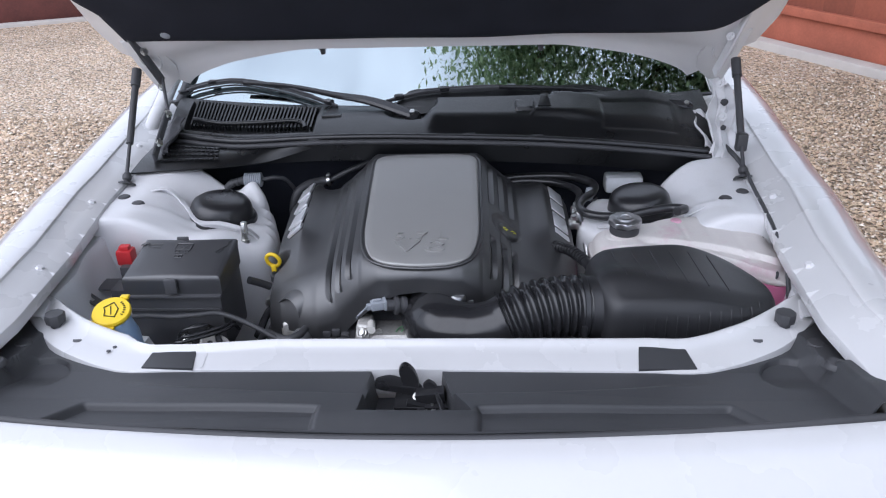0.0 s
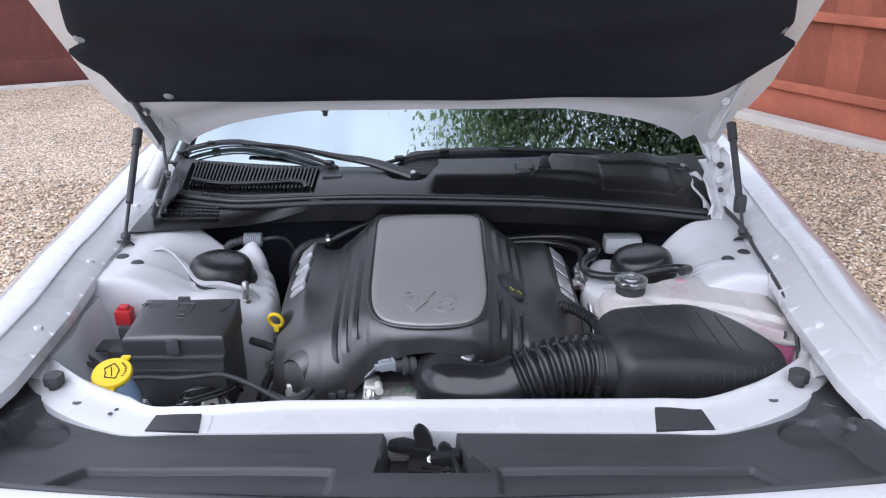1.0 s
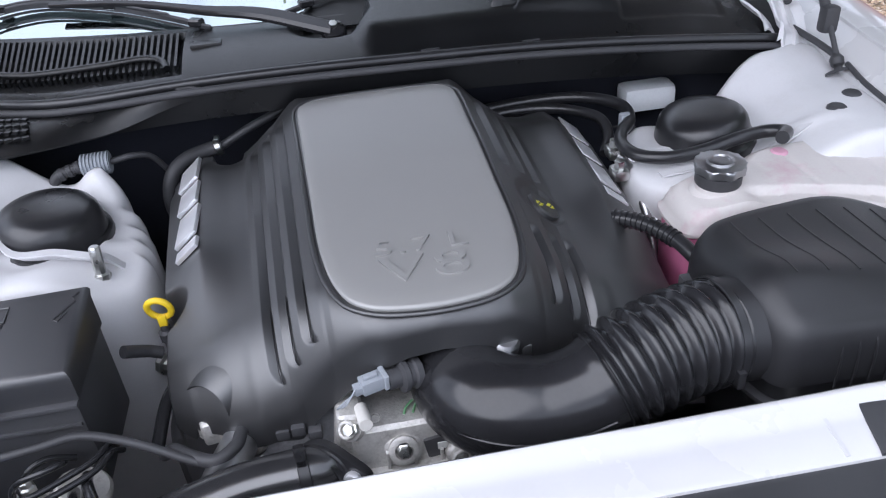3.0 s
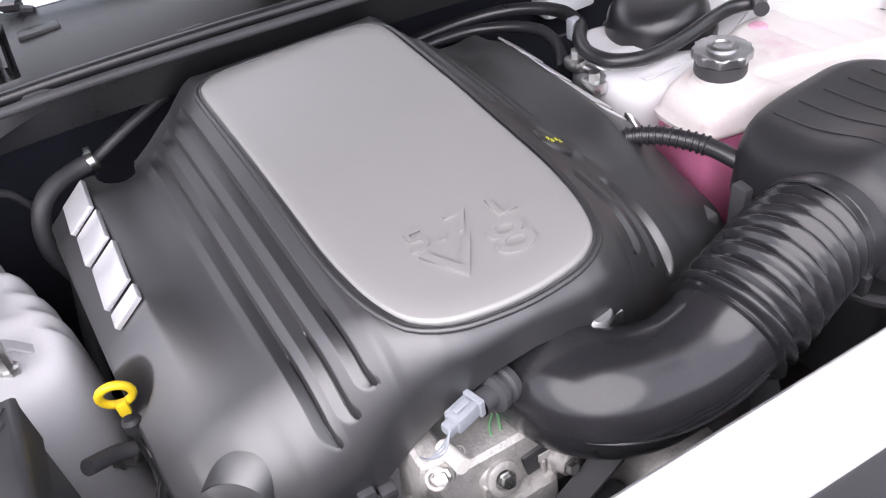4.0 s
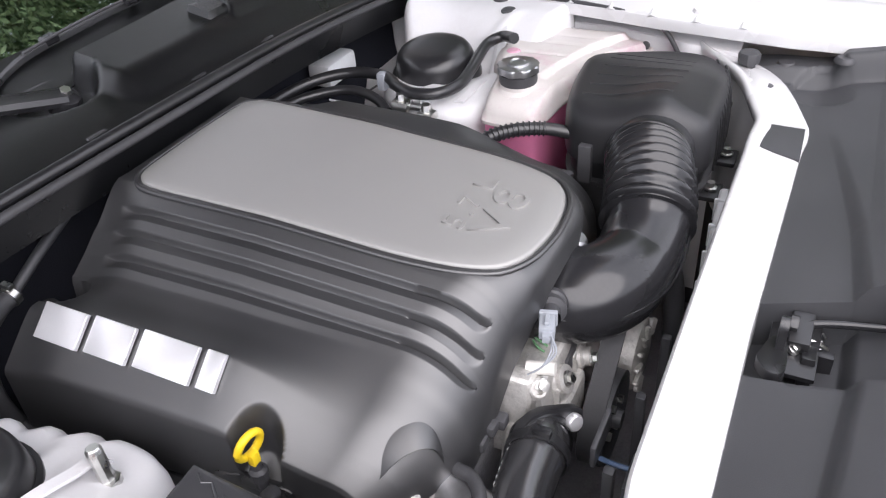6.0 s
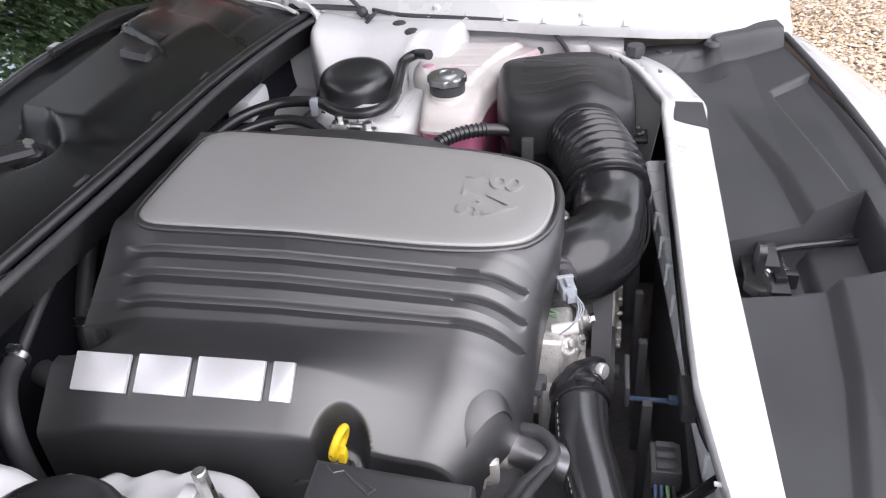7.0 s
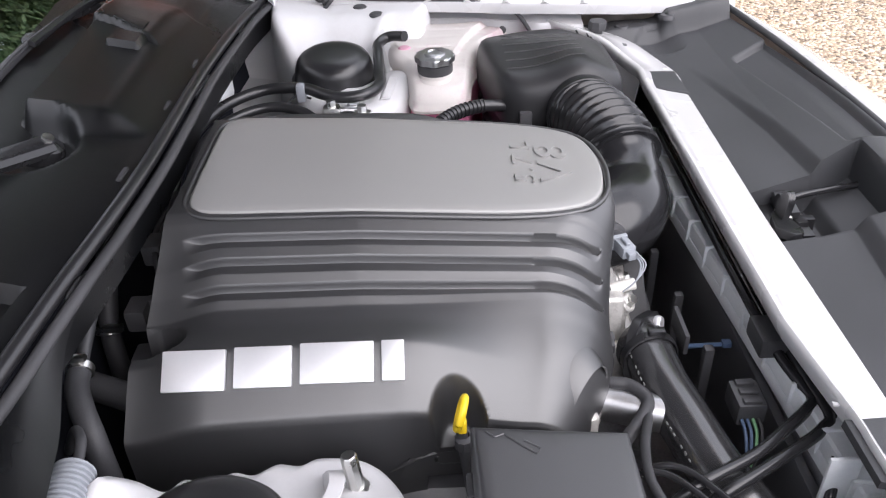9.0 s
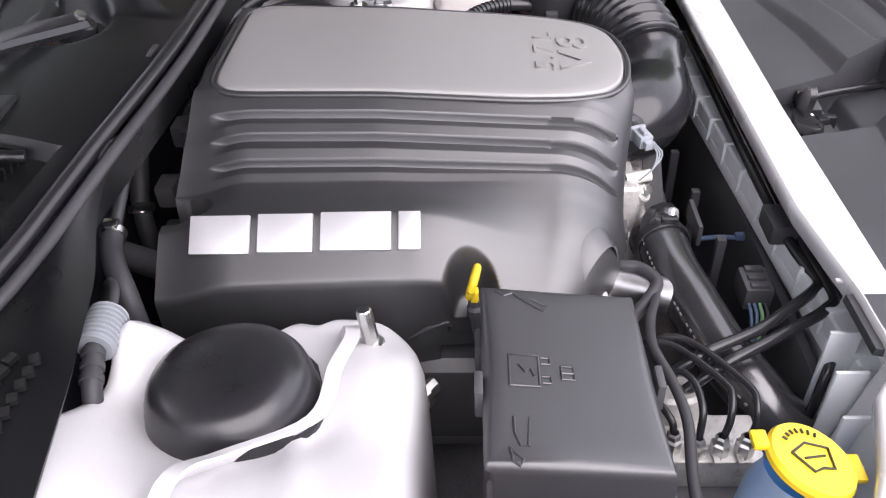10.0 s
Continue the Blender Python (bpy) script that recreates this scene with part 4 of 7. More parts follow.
surface(bm, 24, 48, shell)
part("cabin_shell", bm, PAINT, car, "white roof, sides and tail of the car")
bm = bmesh.new()
surface(bm, 2, 2, lambda u, v: Vector((-0.88 + 1.76 * u, 3.9, 0.35 + v * 0.7)))
part("rear_panel", bm, PAINT, car)
bm = bmesh.new()
rbox(bm, (0, 2.2, 0.33), (1.7, 3.4, 0.03), 0.01)
part("floor_pan", bm, DARK, car)
wheel = None
for x, y in ((-0.80, -0.02), (0.80, -0.02), (-0.80, 2.92), (0.80, 2.92)):
    bm = bmesh.new()
    lathe(bm, [(0.24, -0.10), (0.33, -0.11), (0.355, -0.08), (0.36, 0.0), (0.355, 0.08), (0.33, 0.11), (0.24, 0.10)], axis((x, y, 0.36), (1, 0, 0)), 40)
    tyre = part("tyre", bm, TYRE, car, "black road tyre")
    bm = bmesh.new()
    lathe(bm, [(0.0, 0.05), (0.06, 0.06), (0.2, 0.05), (0.245, 0.085), (0.245, -0.085), (0.0, -0.085)], axis((x, y, 0.36), (math.copysign(1, x), 0, 0)), 40)
    part("rim", bm, ALU, tyre)

# bonnet
HIN = Vector((0, 0.25, 1.19))
HU, HN = Vector((0, -0.7071, 0.7071)), Vector((0, -0.7071, -0.7071))


def bonnet_edge(s):
    return along(s, [(-0.16, 0.64), (-0.12, 0.70), (-0.05, 0.79), (0.05, 0.81), (0.4, 0.815), (0.8, 0.79), (1.0, 0.74), (1.12, 0.68), (1.16, 0.60)])


def bonnet_point(u, v, depth):
    """u across, v from the rear edge to the front edge; depth inwards from the outer skin."""
    a = 2 * u - 1
    rear = -0.15 * max(0, (abs(a) * 0.66 - 0.25) / 0.40) ** 1.25
    s = rear + (1.16 - rear) * v
    x = a * bonnet_edge(s)
    bow = 0.045 * (1 - (abs(a)) ** 2.2) * ease(0.0, 0.15, v) - 0.10 * ease(0.75, 1.0, v) ** 2 - 0.03 * (1 - ease(0.0, 0.07, v))
    return Vector((x, HIN.y, HIN.z)) + HU * s - HN * (bow + 0.03 - depth)


bm = bmesh.new()
surface(bm, 40, 40, lambda u, v: bonnet_point(u, v, 0.0))
thicken(bm, 0.003)
hood = part("bonnet", bm, PAINT, car, "open white bonnet with a black felt lining", 60)


def inner_point(u, v):
    a = 2 * u - 1
    p = bonnet_point(u, v, 0.012)
    q = ease(0.0, 0.08, v) * (1 - ease(0.94, 1.0, v)) * (1 - ease(0.90, 1.0, abs(a)))
    flat = Vector((p.x, 0, 0)) + Vector((0, HIN.y, HIN.z)) + HU * (p - HIN).dot(HU) + HN * 0.012
    return p.lerp(flat, q)


bm = bmesh.new()
surface(bm, 60, 50, inner_point)
thicken(bm, 0.002)
part("inner_frame", bm, UNDER, hood, "white inner bonnet panel", 60)
LIN = [(0.0, 0.69), (0.03, 0.725), (0.10, 0.735), (0.16, 0.745), (0.21, 0.775), (0.25, 0.785), (0.262, 0.765), (0.275, 0.745), (0.32, 0.752), (0.36, 0.74), (0.42, 0.72), (0.75, 0.70), (0.92, 0.62), (1.0, 0.5)]
bm = bmesh.new()


def lining(u, v):
    a = 2 * u - 1
    low = 0.050 + 0.004 * ease(0.2, 0.5, -a) + 0.004 * ease(0.2, 0.5, a)
    s = low + (1.0 - low) * v
    quilt = 0.004 * math.sin(a * 9) * math.sin(s * 8) + 0.006 * math.exp(-((s - 0.3 - 0.1 * a * a) / 0.05) ** 2)
    edge = 1 - ease(0.0, 0.02, v) * ease(0.0, 0.02, 1 - abs(a))
    half = along(s, LIN) if a < 0 else along(s, [(0.05, 0.60), (0.065, 0.655), (0.09, 0.695), (0.12, 0.718), (0.16, 0.742)] + LIN[4:])
    return Vector((a * half, HIN.y, HIN.z)) + HU * s + HN * (0.022 + quilt - 0.008 * edge)


surface(bm, 90, 90, lining)
thicken(bm, -0.006)
lin = part("bonnet_lining", bm, LINER, hood, "black felt sound lining, clipped on", 50)
for x, s in ((-0.735, 0.30), (0.735, 0.30), (-0.62, 0.085), (0.60, 0.10), (-0.3, 0.52), (0.3, 0.52), (0, 0.45)):
    bm = bmesh.new()
    lathe(bm, [(0, 0.004), (0.008, 0.004), (0.013, 0.001), (0.014, -0.002)], axis(Vector((x, HIN.y, HIN.z)) + HU * s + HN * 0.024, HN), 12)
    part("lining_clip", bm, GREYP, hood)
for s in (-1, 1):
    bm = bmesh.new()
    c = Vector((s * 0.266, 0.252, 1.187))
    rbox(bm, c, (0.02, 0.016, 0.022), 0.004)
    lathe(bm, [(0.007, -0.012), (0.006, -0.022), (0, -0.024)], Matrix.Translation(c), 8)
    part("bump_stop", bm, RUBBER, hood, "small black rubber stop")
    # corner of the inner panel, drawn down to the hinge
    bm = bmesh.new()
    q = [(0.668, 0.0), (0.655, -0.07), (0.665, -0.125), (0.70, -0.168), (0.728, -0.208), (0.745, -0.175), (0.752, -0.06), (0.752, 0.04), (0.69, 0.03)]
    m = Matrix((Vector((1, 0, 0)), HU, HN * -1)).transposed().to_4x4()
    m.translation = HIN + HN * 0.010
    prism(bm, [(s * x, y) for x, y in (q[::-1] if s < 0 else q)][::-1], 0, 0.006, 0.0015, m)
    part("frame_corner", bm, UNDER, hood)
    bm = bmesh.new()
    tube(bm, [HIN + HU * y + HN * 0.010 + Vector((s * x, 0, 0)) for x, y in ((0.690, 0.02), (0.684, -0.04), (0.705, -0.085), (0.735, -0.06), (0.73, 0.0))], 0.003, 6, 6)
    part("pressed_bead", bm, UNDER, hood)
    # hinge
    hi = Vector((s * 0.68, 0.23, 1.0))
    bm = bmesh.new()
    for a, b in (((s * 0.70, 0.29, 1.09), (s * 0.722, 0.15, 1.28)),) if s > 0 else (((s * 0.675, 0.10, 0.955), (s * 0.69, 0.27, 1.02)), ((s * 0.685, 0.26, 1.0), (s * 0.70, 0.30, 1.10)), ((s * 0.70, 0.30, 1.09), (s * 0.725, 0.14, 1.30))):
        a, b = Vector(a), Vector(b)
        d = (b - a)
        rbox(bm, (a + b) / 2, (0.008, 0.028, d.length), 0.003, 1, d.to_track_quat("Z", "Y").to_matrix().to_4x4())
    part("hinge_arm", bm, DARK if s < 0 else BAY, hood)
    if s > 0:
        bm = bmesh.new()
        surface(bm, 10, 26, lambda u, v: Vector((0.655 + 0.06 * u + 0.045 * v + 0.006 * math.sin(11 * v) + 0.004 * math.sin(17 * u + 9 * v), 0.10 + 0.20 * v, 0.950 + 0.135 * v - 0.03 * u + 0.007 * math.sin(13 * u + 4 * v) + 0.005 * math.sin(23 * v))))
        thicken(bm, 0.004)
        part("hinge_plate", bm, BAY, hood, "folded white hinge plate", 30)
        for y, v, r in ((0.16, 0.3, 0.007), (0.225, 0.62, 0.010)):
            bm = bmesh.new()
            lathe(bm, [(0, 0.002), (r * 0.8, 0.002), (r, -0.002)], axis((0.685 + 0.045 * v, y, 0.953 + 0.135 * v), (-0.5, -0.55, 0.67)), 16)
            part("hinge_hole", bm, RUBBER, hood)
    for p in ((s * 0.672, 0.14, 0.98), (s * 0.682, 0.25, 1.02), (s * 0.70, 0.285, 1.08), (s * 0.69, 0.2, 1.19)) if s < 0 else ((0.705, 0.19, 1.010), (0.712, 0.27, 1.07), (0.70, 0.2, 1.20)):
        bm = bmesh.new()
        lathe(bm, [(0, 0.007), (0.006, 0.007), (0.007, 0.003), (0.011, 0.002), (0.011, 0)], axis(p, (-s * 0.6, -0.6, 0.5)), 6)
        part("hinge_bolt", bm, STEEL if s < 0 else BAY, hood)
    bm = bmesh.new()
    surface(bm, 8, 8, lambda u, v: Vector((s * (0.655 + 0.05 * u + 0.006 * math.sin(9 * v)), 0.14 + 0.15 * v, 0.955 + 0.05 * v - 0.03 * u + 0.008 * math.sin(7 * u + 5 * v))))
    thicken(bm, 0.004)
    part("hinge_bracket", bm, DARK if s < 0 else BAY, hood)

# gas struts
for s in (-1, 1):
    b, t = Vector((s * 0.712, 0.008, 0.928)), Vector((s * 0.722, 0.190, 1.118))
    d = (t - b).normalized()
    g = thing("gas_strut", b, "black gas strut holding the bonnet up", "gas strut", "bonnet gas struts")
    bm = bmesh.new()
    tube(bm, [b + d * 0.10, t], 0.0082, 14, 0)
    part("cylinder", bm, RUBBER, g)
    bm = bmesh.new()
    tube(bm, [b + d * 0.015, b + d * 0.12], 0.0042, 10, 0)
    part("rod", bm, RUBBER, g, "thin dark rod")
    bm = bmesh.new()
    lathe(bm, [(0.024, -0.006), (0.022, 0.0), (0.008, 0.002), (0.006, 0.008), (0.010, 0.012), (0.011, 0.022), (0.006, 0.030), (0, 0.031)], axis(b - Vector((0, 0, 0.004)), d), 14)
    part("ball_socket", bm, RUBBER, g)
    bm = bmesh.new()
    tube(bm, [t - d * 0.01, t + d * 0.035], 0.0115, 12, 0)
    part("ball_socket", bm, RUBBER, g)
    if s > 0:
        bm = bmesh.new()
        rbox(bm, b + d * 0.085 + Vector((0.0, 0, 0)), (0.025, 0.023, 0.042), 0.006)
        part("boot", bm, RUBBER, g)

# wipers
def on_glass(x, s, lift=0.02):
    return screen_point(x, s) + Vector((0, -lift * 0.45, lift))


def flat_bar(bm, pts, width, height, n=6):
    """A rounded bar of an oblong section along pts; width and height are functions of 0..1 along it."""
    line = smooth_line(pts, n)
    rings = []
    for i, p in enumerate(line):
        d = (line[min(i + 1, len(line) - 1)] - line[max(i - 1, 0)]).normalized()
        side = d.cross(Vector((0, -0.47, 0.88))).normalized()
        up = side.cross(d)
        q = i / (len(line) - 1)
        w, h = width(q) / 2, height(q)
        rings.append([bm.verts.new(p + side * (w * a) + up * (h * b)) for a, b in ((-1, 0), (-0.96, 0.55), (-0.6, 0.95), (0, 1), (0.6, 0.95), (0.96, 0.55), (1, 0))])
    for a, b in zip(rings, rings[1:]):
        for k in range(7):
            bm.faces.new((a[k], a[(k + 1) % 7], b[(k + 1) % 7], b[k]))
    bm.faces.new(rings[0][::-1])
    bm.faces.new(rings[-1])
    return bm


def wiper(pivot, arm, blade, label):
    w = thing("wiper", pivot, label, "wiper", "windscreen wipers")
    p = Vector(pivot)
    bm = bmesh.new()
    lathe(bm, [(0.021, -0.03), (0.021, 0.0), (0.018, 0.007), (0.011, 0.0105), (0, 0.012)], axis(p, (0, -0.45, 0.9)), 20)
    cap = part("pivot_cap", bm, GLOSS, w)
    bm = bmesh.new()
    lathe(bm, [(0.007, 0.0), (0.007, 0.006), (0, 0.0065)], axis(p + Vector((0, -0.005, 0.011)), (0, -0.45, 0.9)), 6)
    part("pivot_nut", bm, STEEL, cap)
    bm = bmesh.new()
    flat_bar(bm, [p + Vector((0, -0.002, 0.002))] + [Vector(q) for q in arm], lambda q: 0.030 - 0.018 * ease(0, 0.75, q), lambda q: 0.013 - 0.006 * q)
    part("arm", bm, GLOSS, w)
    pts = [Vector(q) for q in blade]
    bm = bmesh.new()
    flat_bar(bm, pts, lambda q: 0.013 - 0.006 * abs(2 * q - 1), lambda q: 0.009, 8)
    bl = part("blade", bm, RUBBER, w)
    line = smooth_line(pts, 8)
    for k in (3, len(line) // 3, 2 * len(line) // 3, len(line) - 4):
        d = line[k + 1] - line[k]
        bm = bmesh.new()
        rbox(bm, line[k] + Vector((0, 0, 0.006)), (0.026, 0.017, 0.013), 0.003, 1, Matrix.Rotation(math.atan2(d.y, d.x), 4, "Z"))
        part("blade_clip", bm, GLOSS, bl)
    bm = bmesh.new()
    tube(bm, [q + Vector((0, 0.006, -0.010)) for q in pts], 0.003, 6, 8)
    part("rubber_strip", bm, RUBBER, bl)
    bm = bmesh.new()
    tube(bm, [q + Vector((0, -0.009, 0.012)) for q in pts[1:-1]], 0.0022, 6, 8)
    part("blade_bridge", bm, RUBBER, bl)


wiper((-0.051, 0.234, 1.010), [on_glass(x, q, 0.022) for x, q in ((-0.162, -0.010), (-0.256, 0.010), (-0.387, 0.040), (-0.522, 0.050))], [on_glass(x, q, 0.010) for x, q in ((-0.708, 0.004), (-0.681, 0.031), (-0.62, 0.055), (-0.541, 0.067), (-0.42, 0.048), (-0.318, 0.014), (-0.250, -0.016))], "black wiper resting low on the windscreen")
wiper((0.645, 0.315, 0.998), [on_glass(x, q, 0.022) for x, q in ((0.57, -0.050), (0.469, -0.012), (0.35, 0.016), (0.168, 0.034))], [on_glass(x, q, 0.010) for x, q in ((-0.128, 0.000), (-0.029, 0.033), (0.06, 0.041), (0.153, 0.043), (0.289, 0.033), (0.423, -0.002))], "black wiper with its blade along the windscreen foot")


# ---- engine bay ----
cover = thing("engine_cover", (0, -0.16, 0.80), "black moulded V8 engine cover with a silver top plate", "engine cover")
CX = 0.0
PROFILE = [(0.0, 0.953), (0.112, 0.953), (0.124, 0.948), (0.137, 0.940), (0.159, 0.924), (0.180, 0.904), (0.201, 0.888), (0.226, 0.887), (0.250, 0.892), (0.262, 0.8925), (0.275, 0.883), (0.294, 0.867), (0.308, 0.855), (0.3165, 0.8475), (0.3185, 0.841), (0.320, 0.79), (0.320, 0.75)]
NOSE_SECTION = [(0.17, 0.9135), (0.18, 0.906), (0.20, 0.893), (0.22, 0.8805), (0.24, 0.869), (0.26, 0.858), (0.28, 0.846), (0.30, 0.833), (0.3165, 0.8215)]
REAR, RIBS = 0.10, (0.137, 0.159, 0.180)


def front_y(a):
    return along(a, [(0, -0.423), (0.06, -0.421), (0.09, -0.415), (0.12, -0.407), (0.16, -0.402), (0.21, -0.401), (0.25, -0.388), (0.29, -0.362), (0.32, -0.335)])


def rear_y(a):
    return along(a, [(0, 0.086), (0.10, 0.086), (0.13, 0.091), (0.16, 0.098), (0.20, 0.104), (0.32, 0.102)])


def slope(y):
    return (0.05 if y > -0.12 else 0.10) * (y + 0.12)


def warp(x, y):
    return x * (1 + 0.13 * (y + 0.16)) + CX - 0.03 * (y + 0.16)


def cover_grid():
    cols = []
    n = len(PROFILE)
    for i in range(n - 1):
        (x0, z0), (x1, z1) = PROFILE[i], PROFILE[i + 1]
        k = max(1, round(math.hypot(x1 - x0, z1 - z0) / (0.0008 if 0.11 < x0 < 0.2 else 0.0016 if x0 > 0.26 else 0.0045)))
        cols += [(x0 + (x1 - x0) * j / k, z0 + (z1 - z0) * j / k) for j in range(k)]
    cols.append(PROFILE[-1])
    # soften the section
    for _ in range(3):
        cols = [cols[0]] + [tuple((a[q] + 2 * b[q] + c[q]) / 4 for q in (0, 1)) for a, b, c in zip(cols, cols[1:], cols[2:])] + [cols[-1]]
    return [(-x, z) for x, z in cols[:0:-1]] + cols


def cover_point(x, z, v):
    """v runs from the rear edge over the top and down the front."""
    a = abs(x)
    yr, yf = rear_y(a), front_y(a)
    z_side = z
    rad = along(a, [(0, 0.018), (0.08, 0.028), (0.12, 0.06), (0.17, 0.085), (0.22, 0.085), (0.28, 0.065), (0.32, 0.04)])
    zb = along(a, [(0, 0.908), (0.04, 0.902), (0.06, 0.894), (0.083, 0.881), (0.108, 0.856), (0.131, 0.832), (0.15, 0.812), (0.17, 0.788), (0.20, 0.78)])
    if x < 0:
        zb += 0.045 * ease(0.232, 0.246, a) * (1 - ease(0.288, 0.30, a))
    zt = z + 0.010 * ease(-0.4, 0.1, yf) + 0.0
    flat = 0.72
    if v <= flat:
        y = yr + (yf + rad - yr) * v / flat
        drop = 0.0
    elif v <= 0.9:
        t = (v - flat) / (0.9 - flat) * math.pi / 2
        y = yf + rad - rad * math.sin(t)
        drop = rad * (1 - math.cos(t))
    else:
        y = yf
        drop = rad + (v - 0.9) / 0.1 * max(0.006, z - rad - zb)
    # towards the front the section turns into one convex shoulder
    if a > 0.17 and z_side > 0.79:
        conv = along(a, NOSE_SECTION)
        turn = ease(-0.16, -0.31, y) * ease(0.17, 0.19, a)
        z = z + turn * min(0.02, conv - z if a < 0.3165 else -0.026 * (z - 0.79) / 0.055)
    zz = z - drop + slope(y) * (1 - 0.45 * ease(0.16, 0.25, a)) * (1 if z > 0.8 else 0)
    zz -= 0.018 * ease(0.02, 0.10, y) * ease(0.11, 0.16, a)
    # three stepped ribs on each flank
    for k, r in enumerate(RIBS):
        end = -0.391
        win = 1 - ease(0.048, 0.070, y)
        if x > 0:
            win *= 1 - 0.95 * ease(-0.29, -0.275, y) * (1 - ease(-0.15, -0.135, y))
        q = min(1, max(0, (y - end) / 0.016))
        w = 0.0118 * math.sqrt(max(0, q * (2 - q)))
        d = a - r + 0.0055 * (1 - w / 0.0118)
        if win > 0 and w > 0.001 and -0.0012 < d < w:
            zz -= win * 0.80 * (w - max(0, d)) * ease(-0.0012, 0.0003, d)
            if y < -0.311 and d < 0.0018:
                zz -= 0.003
    # pockets: the dipstick and the oil filler
    if x < 0:
        q = math.hypot((y + 0.222) / 0.030, (a - 0.325) / 0.042)
        zz -= 0.05 * (1 - ease(0.70, 1.0, q)) * ease(0.785, 0.83, z)
    else:
        q = math.hypot((y + 0.205) / 0.045, (a - 0.172) / 0.032)
        zz -= 0.006 * (1 - ease(0.70, 1.0, q))
    # corner cut at the rear of the flank
    if x < 0:
        q = math.hypot((y - 0.104) / 0.050, (a - 0.226) / 0.022)
        zz -= 0.035 * (1 - ease(0.75, 1.0, q))
    return Vector((warp(x, y), y, zz))


COLS = cover_grid()
bm = bmesh.new()
NV = 230
vs = [[bm.verts.new(cover_point(x, z, j / NV)) for j in range(NV + 1)] for x, z in COLS]
for i in range(len(COLS) - 1):
    for j in range(NV):
        bm.faces.new((vs[i][j], vs[i + 1][j], vs[i + 1][j + 1], vs[i][j + 1]))
thicken(bm, 0.003)
part("shell", bm, COVER, cover, angle=50)


def plate_outline(grow=0.0):
    g = grow
    half = [(0.0, 0.070 + g), (-0.05, 0.070 + g), (-0.090, 0.069 + g), (-0.106 - g * 0.6, 0.060 + g * 0.6), (-0.114 - g, 0.04)]
    half += [(-0.1145 - g, 0.03 - 0.06 * k) for k in range(1, 6)]
    half += [(-0.112 - g, -0.31), (-0.106 - g, -0.348), (-0.092 - g * 0.8, -0.382 - g * 0.6), (-0.066, -0.401 - g), (-0.03, -0.409 - g), (0.0, -0.411 - g)]
    line = rounded(half + [(-x, y) for x, y in half[-2:0:-1]], 3)
    return [(warp(x, y), y) for x, y in line]


def plate_z(x, y):
    return 0.9585 + slope(y) - 0.003 * ((x - CX) / 0.115) ** 2


bm = bmesh.new()
mound(bm, plate_outline(0.0), [(0.0, 0.006, True), (0.0, 0.003, True), (0.0015, 0.001, True), (0.004, 0.0, True)], plate_z, 10)
plate = part("top_plate", bm, PLATE, cover, "satin silver top plate with embossed engine size", 60)
bm = bmesh.new()
o = plate_outline(0.0062)
tube(bm, [(x, y, plate_z(x, y) - 0.0046) for x, y in o[::2] + o[:1]], 0.0030, 8, 2, False)
part("plate_rim", bm, COVER, cover)
tilt = Matrix.Rotation(math.atan(0.10), 4, "X")
for ch, dx in (("5", -0.0415), (".", -0.020), ("7", 0.0015), ("L", 0.042)):
    letters("embossed_digit" if ch != "L" else "embossed_letter", ch, 0.036, Matrix.Translation((0.004 + dx, -0.314, plate_z(0, -0.314) + 0.0005)) @ tilt, PLATE, plate, 0.0019, "embossed engine size", 1.35)
for ch, dx in (("V", -0.026), ("8", 0.027)):
    letters("embossed_letter" if ch == "V" else "embossed_digit", ch, 0.058, Matrix.Translation((0.006 + dx, -0.353, plate_z(0, -0.353) + 0.0005)) @ tilt, PLATE, plate, 0.0019, "embossed engine type", 1.45)


def badge(s, proud, thick):
    """Maker's word mark on the flank, kept as four plain bright plates."""
    d = Vector((s * 0.032, 0, -0.0265)).normalized()
    n = Vector((s * 0.0265, 0, 0.032)).normalized()
    top = Vector((s * 0.2635 + CX, 0, 0.8945))
    rot = Matrix((Vector((0, s * 1.0, 0)), d * -1, n)).transposed().to_4x4()
    y = 0.064
    for w in (0.0615, 0.0565, 0.0725, 0.0225):
        yc = y - w / 2
        c = top + d * (0.0205 + (0.018 if s > 0 else 0)) + n * proud + Vector((s * 0.27 * 0.13 * (yc + 0.16) - 0.03 * (yc + 0.16), yc, 0.6 * slope(yc)))
        bm = bmesh.new()
        rbox(bm, (0, 0, 0), (w, 0.040, thick), 0.0012)
        bmesh.ops.transform(bm, matrix=Matrix.Translation(c) @ rot, verts=bm.verts)
        part("badge_plate", bm, CHROME, cover, "bright silver badge plate")
        y -= w + 0.0072


badge(-1, 0.0015, 0.006)
badge(1, -0.0020, 0.003)

# tunnel moulded into the front corner of the cover
bm = bmesh.new()
tip = Vector((-0.2260, -0.3420, 0.842))
base_a, base_b, crown = Vector((-0.295, -0.331, 0.778)), Vector((-0.236, -0.384, 0.778)), Vector((-0.2530, -0.3675, 0.829))


def tunnel(u, v):
    an = math.pi * v
    mid = (base_a + base_b) / 2
    w = (1 - (1 - u) ** 2.6) ** 0.5
    return tip + (mid - tip) * u - (base_b - base_a) / 2 * math.cos(an) * (1 - 0.12 * math.sin(an)) * w + (crown - mid) * math.sin(an) ** 0.8 * (0.18 * w + 0.82 * u)


surface(bm, 18, 28, tunnel)
thicken(bm, 0.0022)
part("coil_tunnel", bm, COVER, cover, "hooded tunnel over the bare metal head", 60)

